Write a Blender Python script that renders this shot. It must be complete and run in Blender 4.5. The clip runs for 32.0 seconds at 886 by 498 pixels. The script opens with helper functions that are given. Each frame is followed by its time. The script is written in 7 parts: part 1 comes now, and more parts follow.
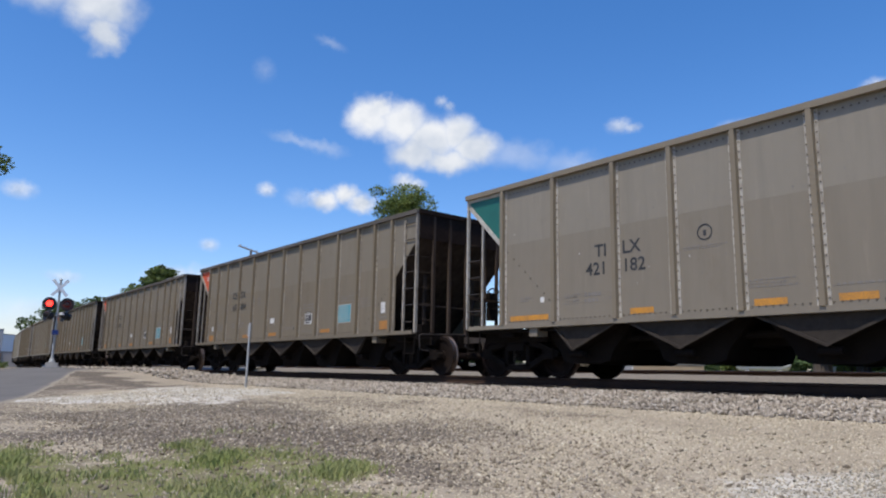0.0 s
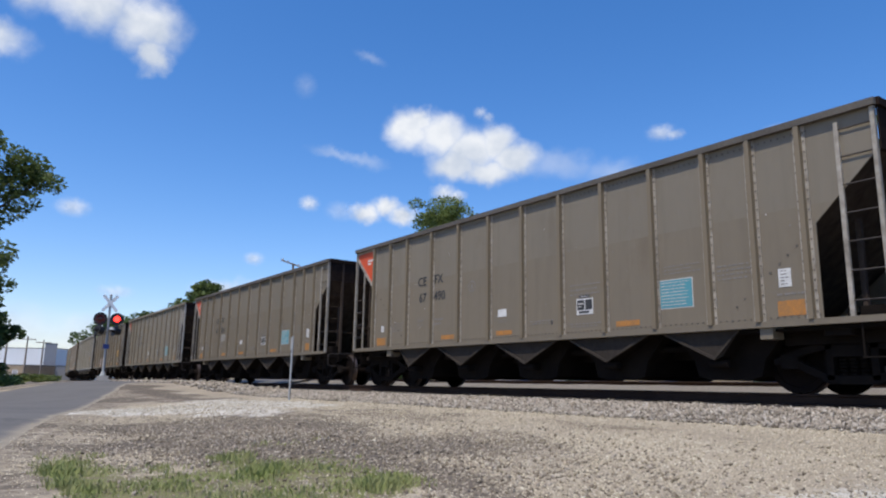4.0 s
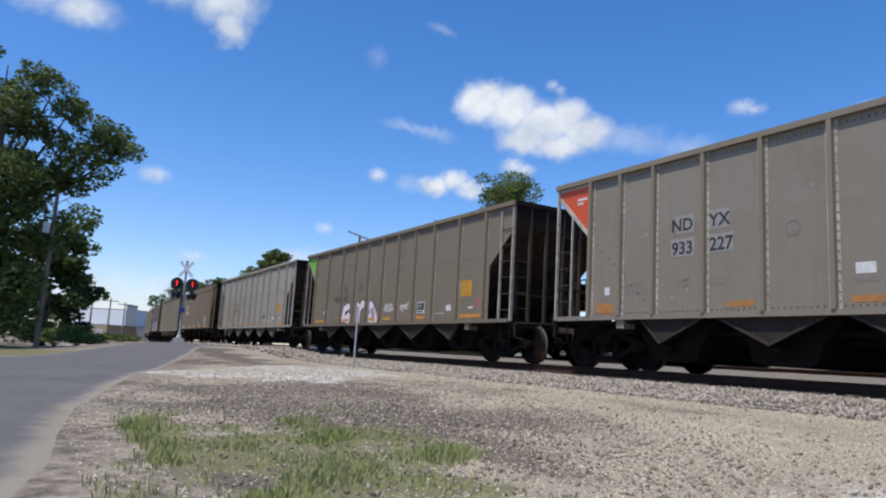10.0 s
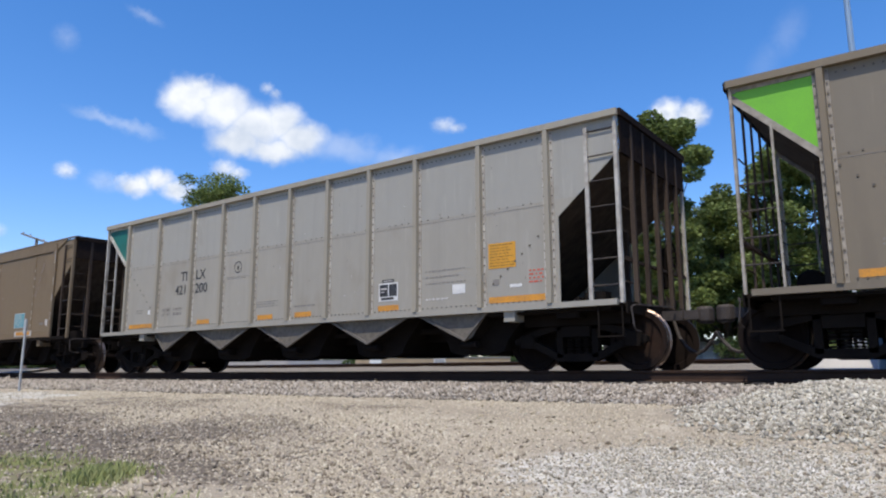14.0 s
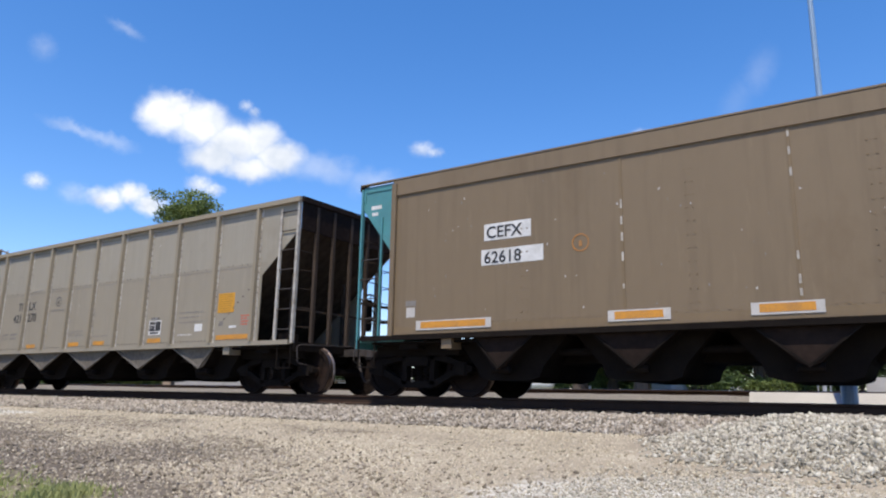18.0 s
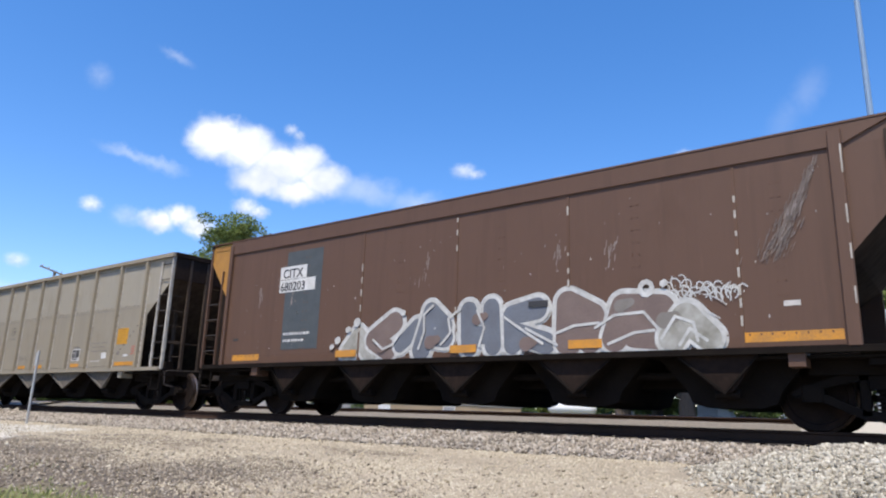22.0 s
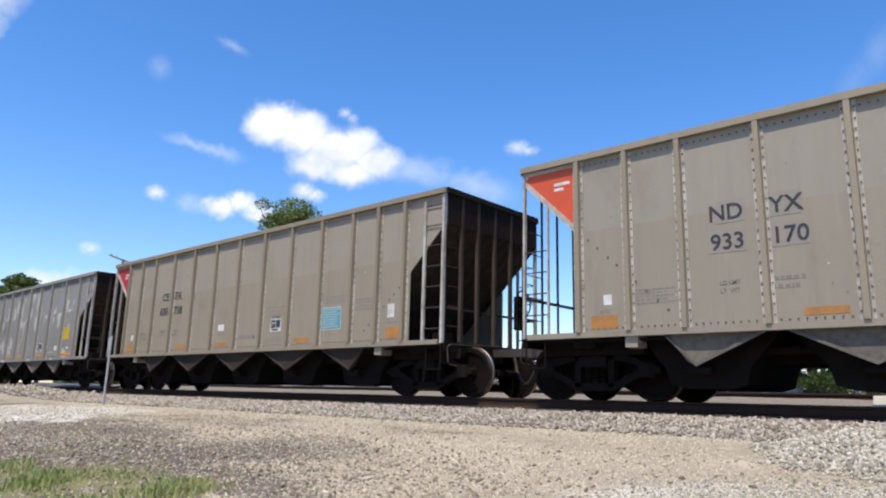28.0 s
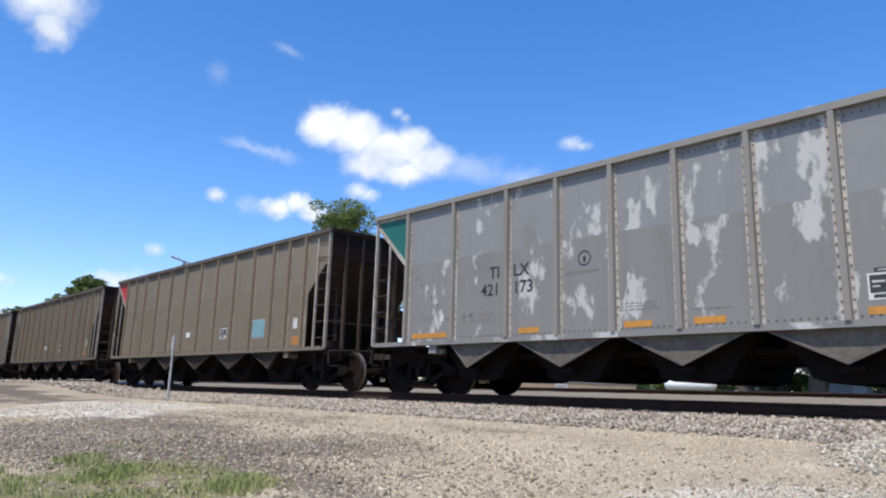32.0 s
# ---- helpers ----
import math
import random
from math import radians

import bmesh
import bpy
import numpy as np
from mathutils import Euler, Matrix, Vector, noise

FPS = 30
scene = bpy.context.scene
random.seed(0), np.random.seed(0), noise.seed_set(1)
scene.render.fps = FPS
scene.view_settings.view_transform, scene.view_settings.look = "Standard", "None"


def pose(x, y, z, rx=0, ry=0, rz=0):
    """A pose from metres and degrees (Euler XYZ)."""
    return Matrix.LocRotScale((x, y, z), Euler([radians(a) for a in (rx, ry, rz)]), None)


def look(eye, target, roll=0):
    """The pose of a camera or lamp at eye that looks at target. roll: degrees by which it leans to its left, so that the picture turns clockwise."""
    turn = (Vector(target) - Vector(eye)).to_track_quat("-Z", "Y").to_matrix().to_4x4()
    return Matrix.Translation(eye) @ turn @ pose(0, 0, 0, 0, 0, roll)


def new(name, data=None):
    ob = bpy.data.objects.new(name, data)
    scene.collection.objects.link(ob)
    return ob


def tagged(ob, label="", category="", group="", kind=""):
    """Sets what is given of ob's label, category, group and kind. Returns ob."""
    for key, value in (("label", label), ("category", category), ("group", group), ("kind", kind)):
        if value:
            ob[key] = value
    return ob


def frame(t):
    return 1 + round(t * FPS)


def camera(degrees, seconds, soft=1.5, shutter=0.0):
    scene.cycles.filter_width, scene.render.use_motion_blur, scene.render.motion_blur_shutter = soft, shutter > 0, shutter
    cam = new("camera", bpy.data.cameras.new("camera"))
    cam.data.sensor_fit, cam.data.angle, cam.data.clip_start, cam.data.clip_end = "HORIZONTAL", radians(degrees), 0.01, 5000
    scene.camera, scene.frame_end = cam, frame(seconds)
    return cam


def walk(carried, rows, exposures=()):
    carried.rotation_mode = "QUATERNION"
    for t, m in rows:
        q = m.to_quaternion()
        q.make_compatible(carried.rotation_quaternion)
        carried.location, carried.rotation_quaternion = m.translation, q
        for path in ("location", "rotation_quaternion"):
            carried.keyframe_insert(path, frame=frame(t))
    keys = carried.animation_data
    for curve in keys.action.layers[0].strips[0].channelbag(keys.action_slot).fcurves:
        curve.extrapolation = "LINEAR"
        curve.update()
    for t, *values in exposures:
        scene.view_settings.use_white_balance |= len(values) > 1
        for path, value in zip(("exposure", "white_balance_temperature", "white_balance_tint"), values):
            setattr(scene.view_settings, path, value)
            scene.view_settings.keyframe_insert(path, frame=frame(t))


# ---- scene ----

# The camera: seconds, x, y, z, yaw, pitch, roll. Rails run along x at z = 0; the train stands beyond, towards +y.
PATH = [
    (0.0, 0.000, 0.000, 0.040, -1.08, 10.12, -1.08),
    (0.5, 0.000, 0.000, 0.040, -0.94, 10.07, -0.95),
    (1.0, 0.000, 0.000, 0.040, -0.67, 10.10, -1.15),
    (1.5, 0.000, 0.000, 0.040, 0.24, 10.04, -1.46),
    (2.0, 0.000, 0.000, 0.040, 0.80, 10.04, -1.46),
    (2.5, 0.000, 0.000, 0.040, 0.84, 10.72, -1.74),
    (3.0, 0.000, 0.000, 0.040, 1.50, 10.77, -1.42),
    (3.5, 0.000, 0.000, 0.040, 1.98, 10.89, -1.07),
    (5.5, 0.000, 0.000, 0.040, 2.72, 11.09, -1.12),
    (6.0, 0.000, 0.000, 0.040, 2.91, 10.65, -1.22),
    (6.5, 0.000, 0.000, 0.040, 3.30, 10.48, -1.36),
    (7.0, 0.000, 0.000, 0.040, 3.68, 10.51, -1.75),
    (7.5, 0.000, 0.000, 0.040, 4.86, 10.57, -2.04),
    (8.0, 0.000, 0.000, 0.040, 5.54, 10.51, -1.87),
    (8.5, 0.000, 0.000, 0.040, 6.01, 10.40, -2.06),
    (9.0, 0.000, 0.000, 0.040, 6.47, 10.36, -2.42),
    (9.5, 0.000, 0.000, 0.040, 6.97, 9.55, -2.49),
    (10.0, 0.000, 0.000, 0.040, 7.26, 8.78, -3.28),
    (10.5, 0.000, 0.000, 0.040, 7.40, 8.83, -3.22),
    (11.0, 0.024, 0.049, 0.031, 4.84, 8.65, -2.26),
    (11.5, 0.047, 0.099, 0.022, -4.28, 8.94, -1.35),
    (12.0, 0.071, 0.148, 0.012, -11.09, 9.72, -3.42),
    (12.5, 0.094, 0.197, 0.003, -13.20, 10.49, -0.40),
    (13.0, 0.094, 0.197, 0.003, -13.75, 10.74, -1.20),
    (13.5, 0.094, 0.197, 0.003, -13.86, 10.14, -0.28),
    (15.5, 0.094, 0.197, 0.003, -22.72, 10.47, -0.62),
    (16.0, 0.094, 0.197, 0.003, -21.77, 10.89, -1.01),
    (16.5, 0.094, 0.197, 0.003, -20.66, 11.04, -0.72),
    (17.0, 0.094, 0.197, 0.003, -19.30, 11.17, -0.13),
    (17.5, 0.094, 0.197, 0.003, -18.67, 11.39, -0.76),
    (18.0, 0.094, 0.197, 0.003, -18.17, 11.93, -1.03),
    (18.5, 0.094, 0.197, 0.003, -17.66, 12.31, -1.35),
    (19.0, 0.094, 0.197, 0.003, -17.50, 12.76, -1.23),
    (19.5, 0.094, 0.197, 0.003, -17.53, 13.13, -1.32),
    (20.0, 0.094, 0.197, 0.003, -16.80, 13.40, -1.36),
    (20.5, 0.094, 0.197, 0.003, -16.30, 13.59, -1.39),
    (21.0, 0.094, 0.197, 0.003, -15.93, 13.69, -1.89),
    (21.5, 0.094, 0.197, 0.003, -14.93, 13.79, -1.20),
    (22.0, 0.094, 0.197, 0.003, -14.98, 13.68, -1.85),
    (22.5, 0.094, 0.197, 0.003, -14.96, 13.40, -2.22),
    (23.0, 0.094, 0.197, 0.003, -14.69, 12.36, -1.91),
    (23.5, 0.094, 0.197, 0.003, -14.40, 12.08, -1.52),
    (24.0, 0.094, 0.197, 0.003, -14.85, 11.88, -1.93),
    (24.5, 0.094, 0.197, 0.003, -15.05, 11.80, -1.70),
    (26.5, 0.094, 0.197, 0.003, -11.82, 12.05, -0.77),
    (27.0, 0.094, 0.197, 0.003, -11.28, 12.03, -0.66),
    (27.5, 0.094, 0.197, 0.003, -10.82, 12.03, -1.13),
    (28.0, 0.094, 0.197, 0.003, -10.33, 11.90, -1.34),
    (28.5, 0.094, 0.197, 0.003, -9.80, 11.88, -1.00),
    (29.0, 0.094, 0.197, 0.003, -9.34, 11.88, -0.99),
    (29.5, 0.094, 0.197, 0.003, -9.02, 11.73, -1.46),
    (30.0, 0.094, 0.197, 0.003, -7.40, 11.70, -1.25),
    (30.5, 0.094, 0.197, 0.003, -6.67, 11.61, -1.83),
    (31.0, 0.094, 0.197, 0.003, -6.58, 11.70, -1.87),
    (31.5, 0.094, 0.197, 0.003, -5.96, 11.70, -1.32),
    (32.0, 0.094, 0.197, 0.003, -6.01, 11.67, -1.59),
]
cam = camera(64.83, 32.0, soft=2.1)
walk(cam, [(t, pose(x, y, z, 90 + p, r, 52 + a)) for t, x, y, z, a, p, r in PATH],
     exposures=[(0, 0.76, 6350, 10), (3.5, 0.76, 6300, 10), (6, 0.73, 6150, 10), (10, 0.72, 6150, 10), (12, 0.82, 6200, 10), (16, 0.99, 6350, 10), (20, 1.1, 6500, 10), (24, 1.2, 6500, 10), (27, 1.15, 6550, 10), (30, 1.1, 6400, 10), (32, 1.06, 6300, 10)])

# Sun and sky: a clear summer noon.
SUN_TO = Vector((0.12, -0.42, 0.90)).normalized()
world = bpy.data.worlds.new("sky")
scene.world = world
world.use_nodes = True
wn = world.node_tree.nodes
sky = wn.new("ShaderNodeTexSky")
sky.sky_type, sky.sun_disc = "NISHITA", False
sky.sun_elevation = math.asin(SUN_TO.z)
sky.sun_rotation = math.atan2(SUN_TO.x, SUN_TO.y)
sky.air_density, sky.dust_density, sky.ozone_density = 1.0, 0.5, 3.0
deep = wn.new("ShaderNodeHueSaturation")
deep.inputs["Saturation"].default_value = 1.3
world.node_tree.links.new(sky.outputs[0], deep.inputs["Color"])
tint = wn.new("ShaderNodeMix")
tint.data_type, tint.blend_type = "RGBA", "MULTIPLY"
tint.inputs["Factor"].default_value, tint.inputs["B"].default_value = 1.0, (1.03, 0.92, 1.0, 1)
world.node_tree.links.new(deep.outputs[0], tint.inputs["A"])
world.node_tree.links.new(tint.outputs["Result"], wn["Background"].inputs[0])
wn["Background"].inputs[1].default_value = 0.104
sun = new("sun", bpy.data.lights.new("sun", "SUN"))
sun.data.energy, sun.data.angle, sun.data.color = 2.42, radians(0.53), (1.0, 0.91, 0.77)
sun.matrix_world = look(SUN_TO * 50, (0, 0, 0))


# ---- materials ----
def shade(name, col, col2=None, rough=0.7, metal=0.0, scale=6.0, fine=60.0, mix=0.5, bump=0.2, stretch=(1, 1, 1), spec=0.4, stain=None, stain_scale=1.2, stain_cut=0.58, per_object=0.0, dist=0.02):
    """A surface with a slow and a fine variation between two colours, optional stains, and fine relief."""
    m = bpy.data.materials.new(name)
    m.use_nodes = True
    nt = m.node_tree
    n, link = nt.nodes, nt.links.new
    bsdf = n["Principled BSDF"]
    bsdf.inputs["Roughness"].default_value, bsdf.inputs["Metallic"].default_value = rough, metal
    bsdf.inputs["Specular IOR Level"].default_value = spec
    tc, mp = n.new("ShaderNodeTexCoord"), n.new("ShaderNodeMapping")
    mp.inputs["Scale"].default_value = stretch
    link(tc.outputs["Object"], mp.inputs["Vector"])
    info = n.new("ShaderNodeObjectInfo")
    off = n.new("ShaderNodeVectorMath")
    off.operation = "SCALE"
    off.inputs[0].default_value = (37.0, 0.0, 21.0)
    link(info.outputs["Random"], off.inputs["Scale"])
    link(off.outputs[0], mp.inputs["Location"])
    slow, grain = n.new("ShaderNodeTexNoise"), n.new("ShaderNodeTexNoise")
    slow.inputs["Scale"].default_value, slow.inputs["Detail"].default_value = scale, 5
    grain.inputs["Scale"].default_value, grain.inputs["Detail"].default_value = fine, 3
    link(mp.outputs[0], slow.inputs["Vector"])
    link(mp.outputs[0], grain.inputs["Vector"])
    add = n.new("ShaderNodeMath")
    add.operation = "MULTIPLY_ADD"
    link(grain.outputs["Fac"], add.inputs[0])
    add.inputs[1].default_value = 0.5
    half = n.new("ShaderNodeMath")
    half.operation = "MULTIPLY"
    link(slow.outputs["Fac"], half.inputs[0])
    half.inputs[1].default_value = 0.5
    link(half.outputs[0], add.inputs[2])
    ramp = n.new("ShaderNodeMapRange")
    ramp.inputs["From Min"].default_value, ramp.inputs["From Max"].default_value = 0.5 - 0.24 * mix - 0.02, 0.5 + 0.24 * mix + 0.02
    link(add.outputs[0], ramp.inputs["Value"])
    blend = n.new("ShaderNodeMix")
    blend.data_type = "RGBA"
    link(ramp.outputs[0], blend.inputs["Factor"])
    blend.inputs["A"].default_value = (*col, 1)
    blend.inputs["B"].default_value = (*(col2 or [c * 0.75 for c in col]), 1)
    out = blend.outputs["Result"]
    if stain:
        st = n.new("ShaderNodeTexNoise")
        st.inputs["Scale"].default_value, st.inputs["Detail"].default_value, st.inputs["Roughness"].default_value = stain_scale, 8, 0.65
        link(mp.outputs[0], st.inputs["Vector"])
        cut = n.new("ShaderNodeMapRange")
        cut.inputs["From Min"].default_value, cut.inputs["From Max"].default_value = stain_cut, stain_cut + 0.1
        link(st.outputs["Fac"], cut.inputs["Value"])
        over = n.new("ShaderNodeMix")
        over.data_type = "RGBA"
        link(cut.outputs[0], over.inputs["Factor"])
        link(out, over.inputs["A"])
        over.inputs["B"].default_value = (*stain, 1)
        out = over.outputs["Result"]
    if per_object:
        hsv = n.new("ShaderNodeHueSaturation")
        vary = n.new("ShaderNodeMapRange")
        vary.inputs["To Min"].default_value, vary.inputs["To Max"].default_value = 1 - per_object, 1 + per_object
        link(info.outputs["Random"], vary.inputs["Value"])
        link(vary.outputs[0], hsv.inputs["Value"])
        link(out, hsv.inputs["Color"])
        out = hsv.outputs[0]
    link(out, bsdf.inputs["Base Color"])
    if bump:
        bp = n.new("ShaderNodeBump")
        bp.inputs["Strength"].default_value, bp.inputs["Distance"].default_value = bump, dist
        link(add.outputs[0], bp.inputs["Height"])
        link(bp.outputs[0], bsdf.inputs["Normal"])
    return m


def glow(name, col, power):
    m = bpy.data.materials.new(name)
    m.use_nodes = True
    b = m.node_tree.nodes["Principled BSDF"]
    b.inputs["Base Color"].default_value = (*col, 1)
    b.inputs["Emission Color"].default_value = (*col, 1)
    b.inputs["Emission Strength"].default_value = power
    return m


# ---- mesh builders ----
class Shape:
    """Collects corners and faces of one mesh."""

    def __init__(self):
        self.v, self.f = [], []

    def box(self, x0, x1, y0, y1, z0, z1):
        i = len(self.v)
        self.v += [(x, y, z) for z in (z0, z1) for y in (y0, y1) for x in (x0, x1)]
        self.f += [tuple(i + k for k in q) for q in ((0, 2, 3, 1), (4, 5, 7, 6), (0, 1, 5, 4), (2, 6, 7, 3), (0, 4, 6, 2), (1, 3, 7, 5))]
        return self

    def cut_box(self, x0, x1, y0, y1, z0, z1, c):
        """A box with its edges along z taken off by c."""
        return self.prism([(x0 + c, y0), (x1 - c, y0), (x1, y0 + c), (x1, y1 - c), (x1 - c, y1), (x0 + c, y1), (x0, y1 - c), (x0, y0 + c)], "z", z0, z1)

    def prism(self, poly, axis, a, b):
        """A polygon swept along an axis; its two numbers are the other axes in order."""
        i, n = len(self.v), len(poly)
        for w in (a, b):
            for p, q in poly:
                self.v.append({"x": (w, p, q), "y": (p, w, q), "z": (p, q, w)}[axis])
        self.f += [tuple(range(i + n - 1, i - 1, -1)), tuple(range(i + n, i + 2 * n))]
        self.f += [(i + k, i + (k + 1) % n, i + n + (k + 1) % n, i + n + k) for k in range(n)]
        return self

    def tube(self, p, q, r0, r1=None, n=8, caps=True):
        """A round bar from p to q, tapering from r0 to r1."""
        p, q = Vector(p), Vector(q)
        r1 = r0 if r1 is None else r1
        d = (q - p).normalized()
        a = d.orthogonal().normalized()
        b = d.cross(a)
        i = len(self.v)
        for c, r in ((p, r0), (q, r1)):
            for k in range(n):
                t = 2 * math.pi * k / n
                self.v.append(tuple(c + (a * math.cos(t) + b * math.sin(t)) * r))
        self.f += [(i + k, i + (k + 1) % n, i + n + (k + 1) % n, i + n + k) for k in range(n)]
        if caps:
            self.f += [tuple(range(i + n - 1, i - 1, -1)), tuple(range(i + n, i + 2 * n))]
        return self

    def bend(self, pts, r, n=8):
        """One round bar bent along a line of points."""
        pts = [Vector(p) for p in pts]
        i, m = len(self.v), len(pts)
        side = (pts[1] - pts[0]).orthogonal().normalized()
        for k, p in enumerate(pts):
            d = (pts[min(k + 1, m - 1)] - pts[max(k - 1, 0)]).normalized()
            side = (side - d * side.dot(d)).normalized()
            up = d.cross(side)
            self.v += [tuple(p + (side * math.cos(2 * math.pi * j / n) + up * math.sin(2 * math.pi * j / n)) * r) for j in range(n)]
        self.f += [(i + k * n + j, i + k * n + (j + 1) % n, i + (k + 1) * n + (j + 1) % n, i + (k + 1) * n + j) for k in range(m - 1) for j in range(n)]
        self.f += [tuple(range(i + n - 1, i - 1, -1)), tuple(range(i + (m - 1) * n, i + m * n))]
        return self

    def lathe(self, prof, n=24, centre=(0, 0, 0), axis="z"):
        """Profile of (radius, height) turned about an axis."""
        i, m = len(self.v), len(prof)
        for k in range(n):
            t = 2 * math.pi * k / n
            for r, h in prof:
                c, s = r * math.cos(t), r * math.sin(t)
                o = {"z": (c, s, h), "y": (c, h, s), "x": (h, c, s)}[axis]
                self.v.append(tuple(o[j] + centre[j] for j in range(3)))
        for k in range(n):
            for j in range(m - 1):
                a, b = i + k * m + j, i + (k + 1) % n * m + j
                self.f.append((a, b, b + 1, a + 1))
        return self

    def quad(self, *pts):
        i = len(self.v)
        self.v += [tuple(p) for p in pts]
        self.f.append(tuple(range(i, i + len(pts))))
        return self

    def mesh(self, name, mat=None, smooth=False):
        me = bpy.data.meshes.new(name)
        me.from_pydata(self.v, [], self.f)
        bm = bmesh.new()
        bm.from_mesh(me)
        bmesh.ops.recalc_face_normals(bm, faces=bm.faces)
        bm.to_mesh(me)
        bm.free()
        if mat:
            me.materials.append(mat)
        if smooth:
            me.shade_smooth()
        return me


def part(name, shape, mat, parent, label="", smooth=False):
    """One mesh under a thing or under a part. shape: a Shape, or a mesh to share."""
    me = shape.mesh(name, mat, smooth) if isinstance(shape, Shape) else shape
    ob = new(name, me)
    ob.parent = parent
    if mat and ob.material_slots and ob.material_slots[0].material is not mat:
        ob.material_slots[0].link = "OBJECT"
        ob.material_slots[0].material = mat
    return tagged(ob, label)


def paint(ob, mat):
    ob.material_slots[0].link = "OBJECT"
    ob.material_slots[0].material = mat


def thing(name, label, category, m=None, group="", kind=""):
    ob = new(name)
    ob.empty_display_size = 0.2
    if m:
        ob.matrix_basis = m
    return tagged(ob, label, category, group, kind)


def solid(name, shape, mat, label, category, m=None, group="", kind="", smooth=False):
    """A thing of one mesh."""
    me = shape.mesh(name, mat, smooth) if isinstance(shape, Shape) else shape
    if not me.materials:
        me.materials.append(mat)
    ob = new(name, me)
    if m:
        ob.matrix_basis = m
    return tagged(ob, label, category, group, kind)


# ---- clouds, far behind everything ----
def cloud_material(puffs, seed, soft, dens, rag):
    """White vapour that thins out at ragged edges. puffs: x, y, width, height in parts of the sheet."""
    m = bpy.data.materials.new("cloud_vapour")
    m.use_nodes = True
    nt = m.node_tree
    n, link = nt.nodes, nt.links.new
    n.remove(n["Principled BSDF"])
    tc = n.new("ShaderNodeTexCoord")
    warp = n.new("ShaderNodeTexNoise")
    warp.inputs["Scale"].default_value, warp.inputs["Detail"].default_value, warp.inputs["Roughness"].default_value = 4.5, 4, 0.5
    shift = n.new("ShaderNodeVectorMath")
    shift.inputs[1].default_value = (seed * 3.7, seed * 1.3, seed * 0.7)
    link(tc.outputs["Object"], shift.inputs[0])
    link(shift.outputs[0], warp.inputs["Vector"])
    centred = n.new("ShaderNodeVectorMath")
    centred.operation = "MULTIPLY_ADD"
    centred.inputs[1].default_value = (rag, rag, 0.0)
    centred.inputs[2].default_value = (-rag / 2, -rag / 2, 0.0)
    link(warp.outputs["Color"], centred.inputs[0])
    moved = n.new("ShaderNodeVectorMath")
    link(tc.outputs["Object"], moved.inputs[0])
    link(centred.outputs[0], moved.inputs[1])
    total = None
    for x, y, w, h in puffs:
        rel = n.new("ShaderNodeVectorMath")
        rel.operation = "SUBTRACT"
        rel.inputs[1].default_value = (x, y, 0)
        link(moved.outputs[0], rel.inputs[0])
        sc = n.new("ShaderNodeVectorMath")
        sc.operation = "MULTIPLY"
        sc.inputs[1].default_value = (1 / w, 1 / h, 0)
        link(rel.outputs[0], sc.inputs[0])
        ln = n.new("ShaderNodeVectorMath")
        ln.operation = "LENGTH"
        link(sc.outputs[0], ln.inputs[0])
        fall = n.new("ShaderNodeMapRange")
        fall.interpolation_type = "SMOOTHSTEP"
        fall.inputs["From Min"].default_value, fall.inputs["From Max"].default_value = 1.0, 1.0 - min(1.0, soft * 1.35)
        link(ln.outputs["Value"], fall.inputs["Value"])
        if total is None:
            total = fall.outputs[0]
        else:
            mx = n.new("ShaderNodeMath")
            mx.operation = "MAXIMUM"
            link(total, mx.inputs[0])
            link(fall.outputs[0], mx.inputs[1])
            total = mx.outputs[0]
    alpha = n.new("ShaderNodeMath")
    alpha.operation = "MULTIPLY"
    link(total, alpha.inputs[0])
    alpha.inputs[1].default_value = dens
    tex = n.new("ShaderNodeTexNoise")
    tex.inputs["Scale"].default_value, tex.inputs["Detail"].default_value = 2.6, 4
    link(shift.outputs[0], tex.inputs["Vector"])
    # Cloud shading is painted in: grey-blue undersides, white tops, broken up by noise.
    body = n.new("ShaderNodeMix")
    body.data_type = "RGBA"
    body.inputs["A"].default_value, body.inputs["B"].default_value = (0.66, 0.72, 0.82, 1), (0.97, 0.98, 1.0, 1)
    rise = n.new("ShaderNodeMapRange")
    rise.inputs["From Min"].default_value, rise.inputs["From Max"].default_value = 0.34, 0.64
    sep = n.new("ShaderNodeSeparateXYZ")
    link(tc.outputs["Object"], sep.inputs[0])
    lift = n.new("ShaderNodeMath")
    lift.operation = "MULTIPLY_ADD"
    link(sep.outputs["Y"], lift.inputs[0])
    lift.inputs[1].default_value = 0.42
    link(tex.outputs["Fac"], lift.inputs[2])
    link(lift.outputs[0], rise.inputs["Value"])
    link(rise.outputs[0], body.inputs["Factor"])
    em, tr, mix = n.new("ShaderNodeEmission"), n.new("ShaderNodeBsdfTransparent"), n.new("ShaderNodeMixShader")
    # The glow stands in for sunlight on the vapour.
    em.inputs["Strength"].default_value = 0.54
    link(body.outputs["Result"], em.inputs["Color"])
    link(alpha.outputs[0], mix.inputs[0])
    link(tr.outputs[0], mix.inputs[1])
    link(em.outputs[0], mix.inputs[2])
    link(mix.outputs[0], n["Material Output"].inputs["Surface"])
    return m


CLOUD_FAR = 3000.0
drifting = []


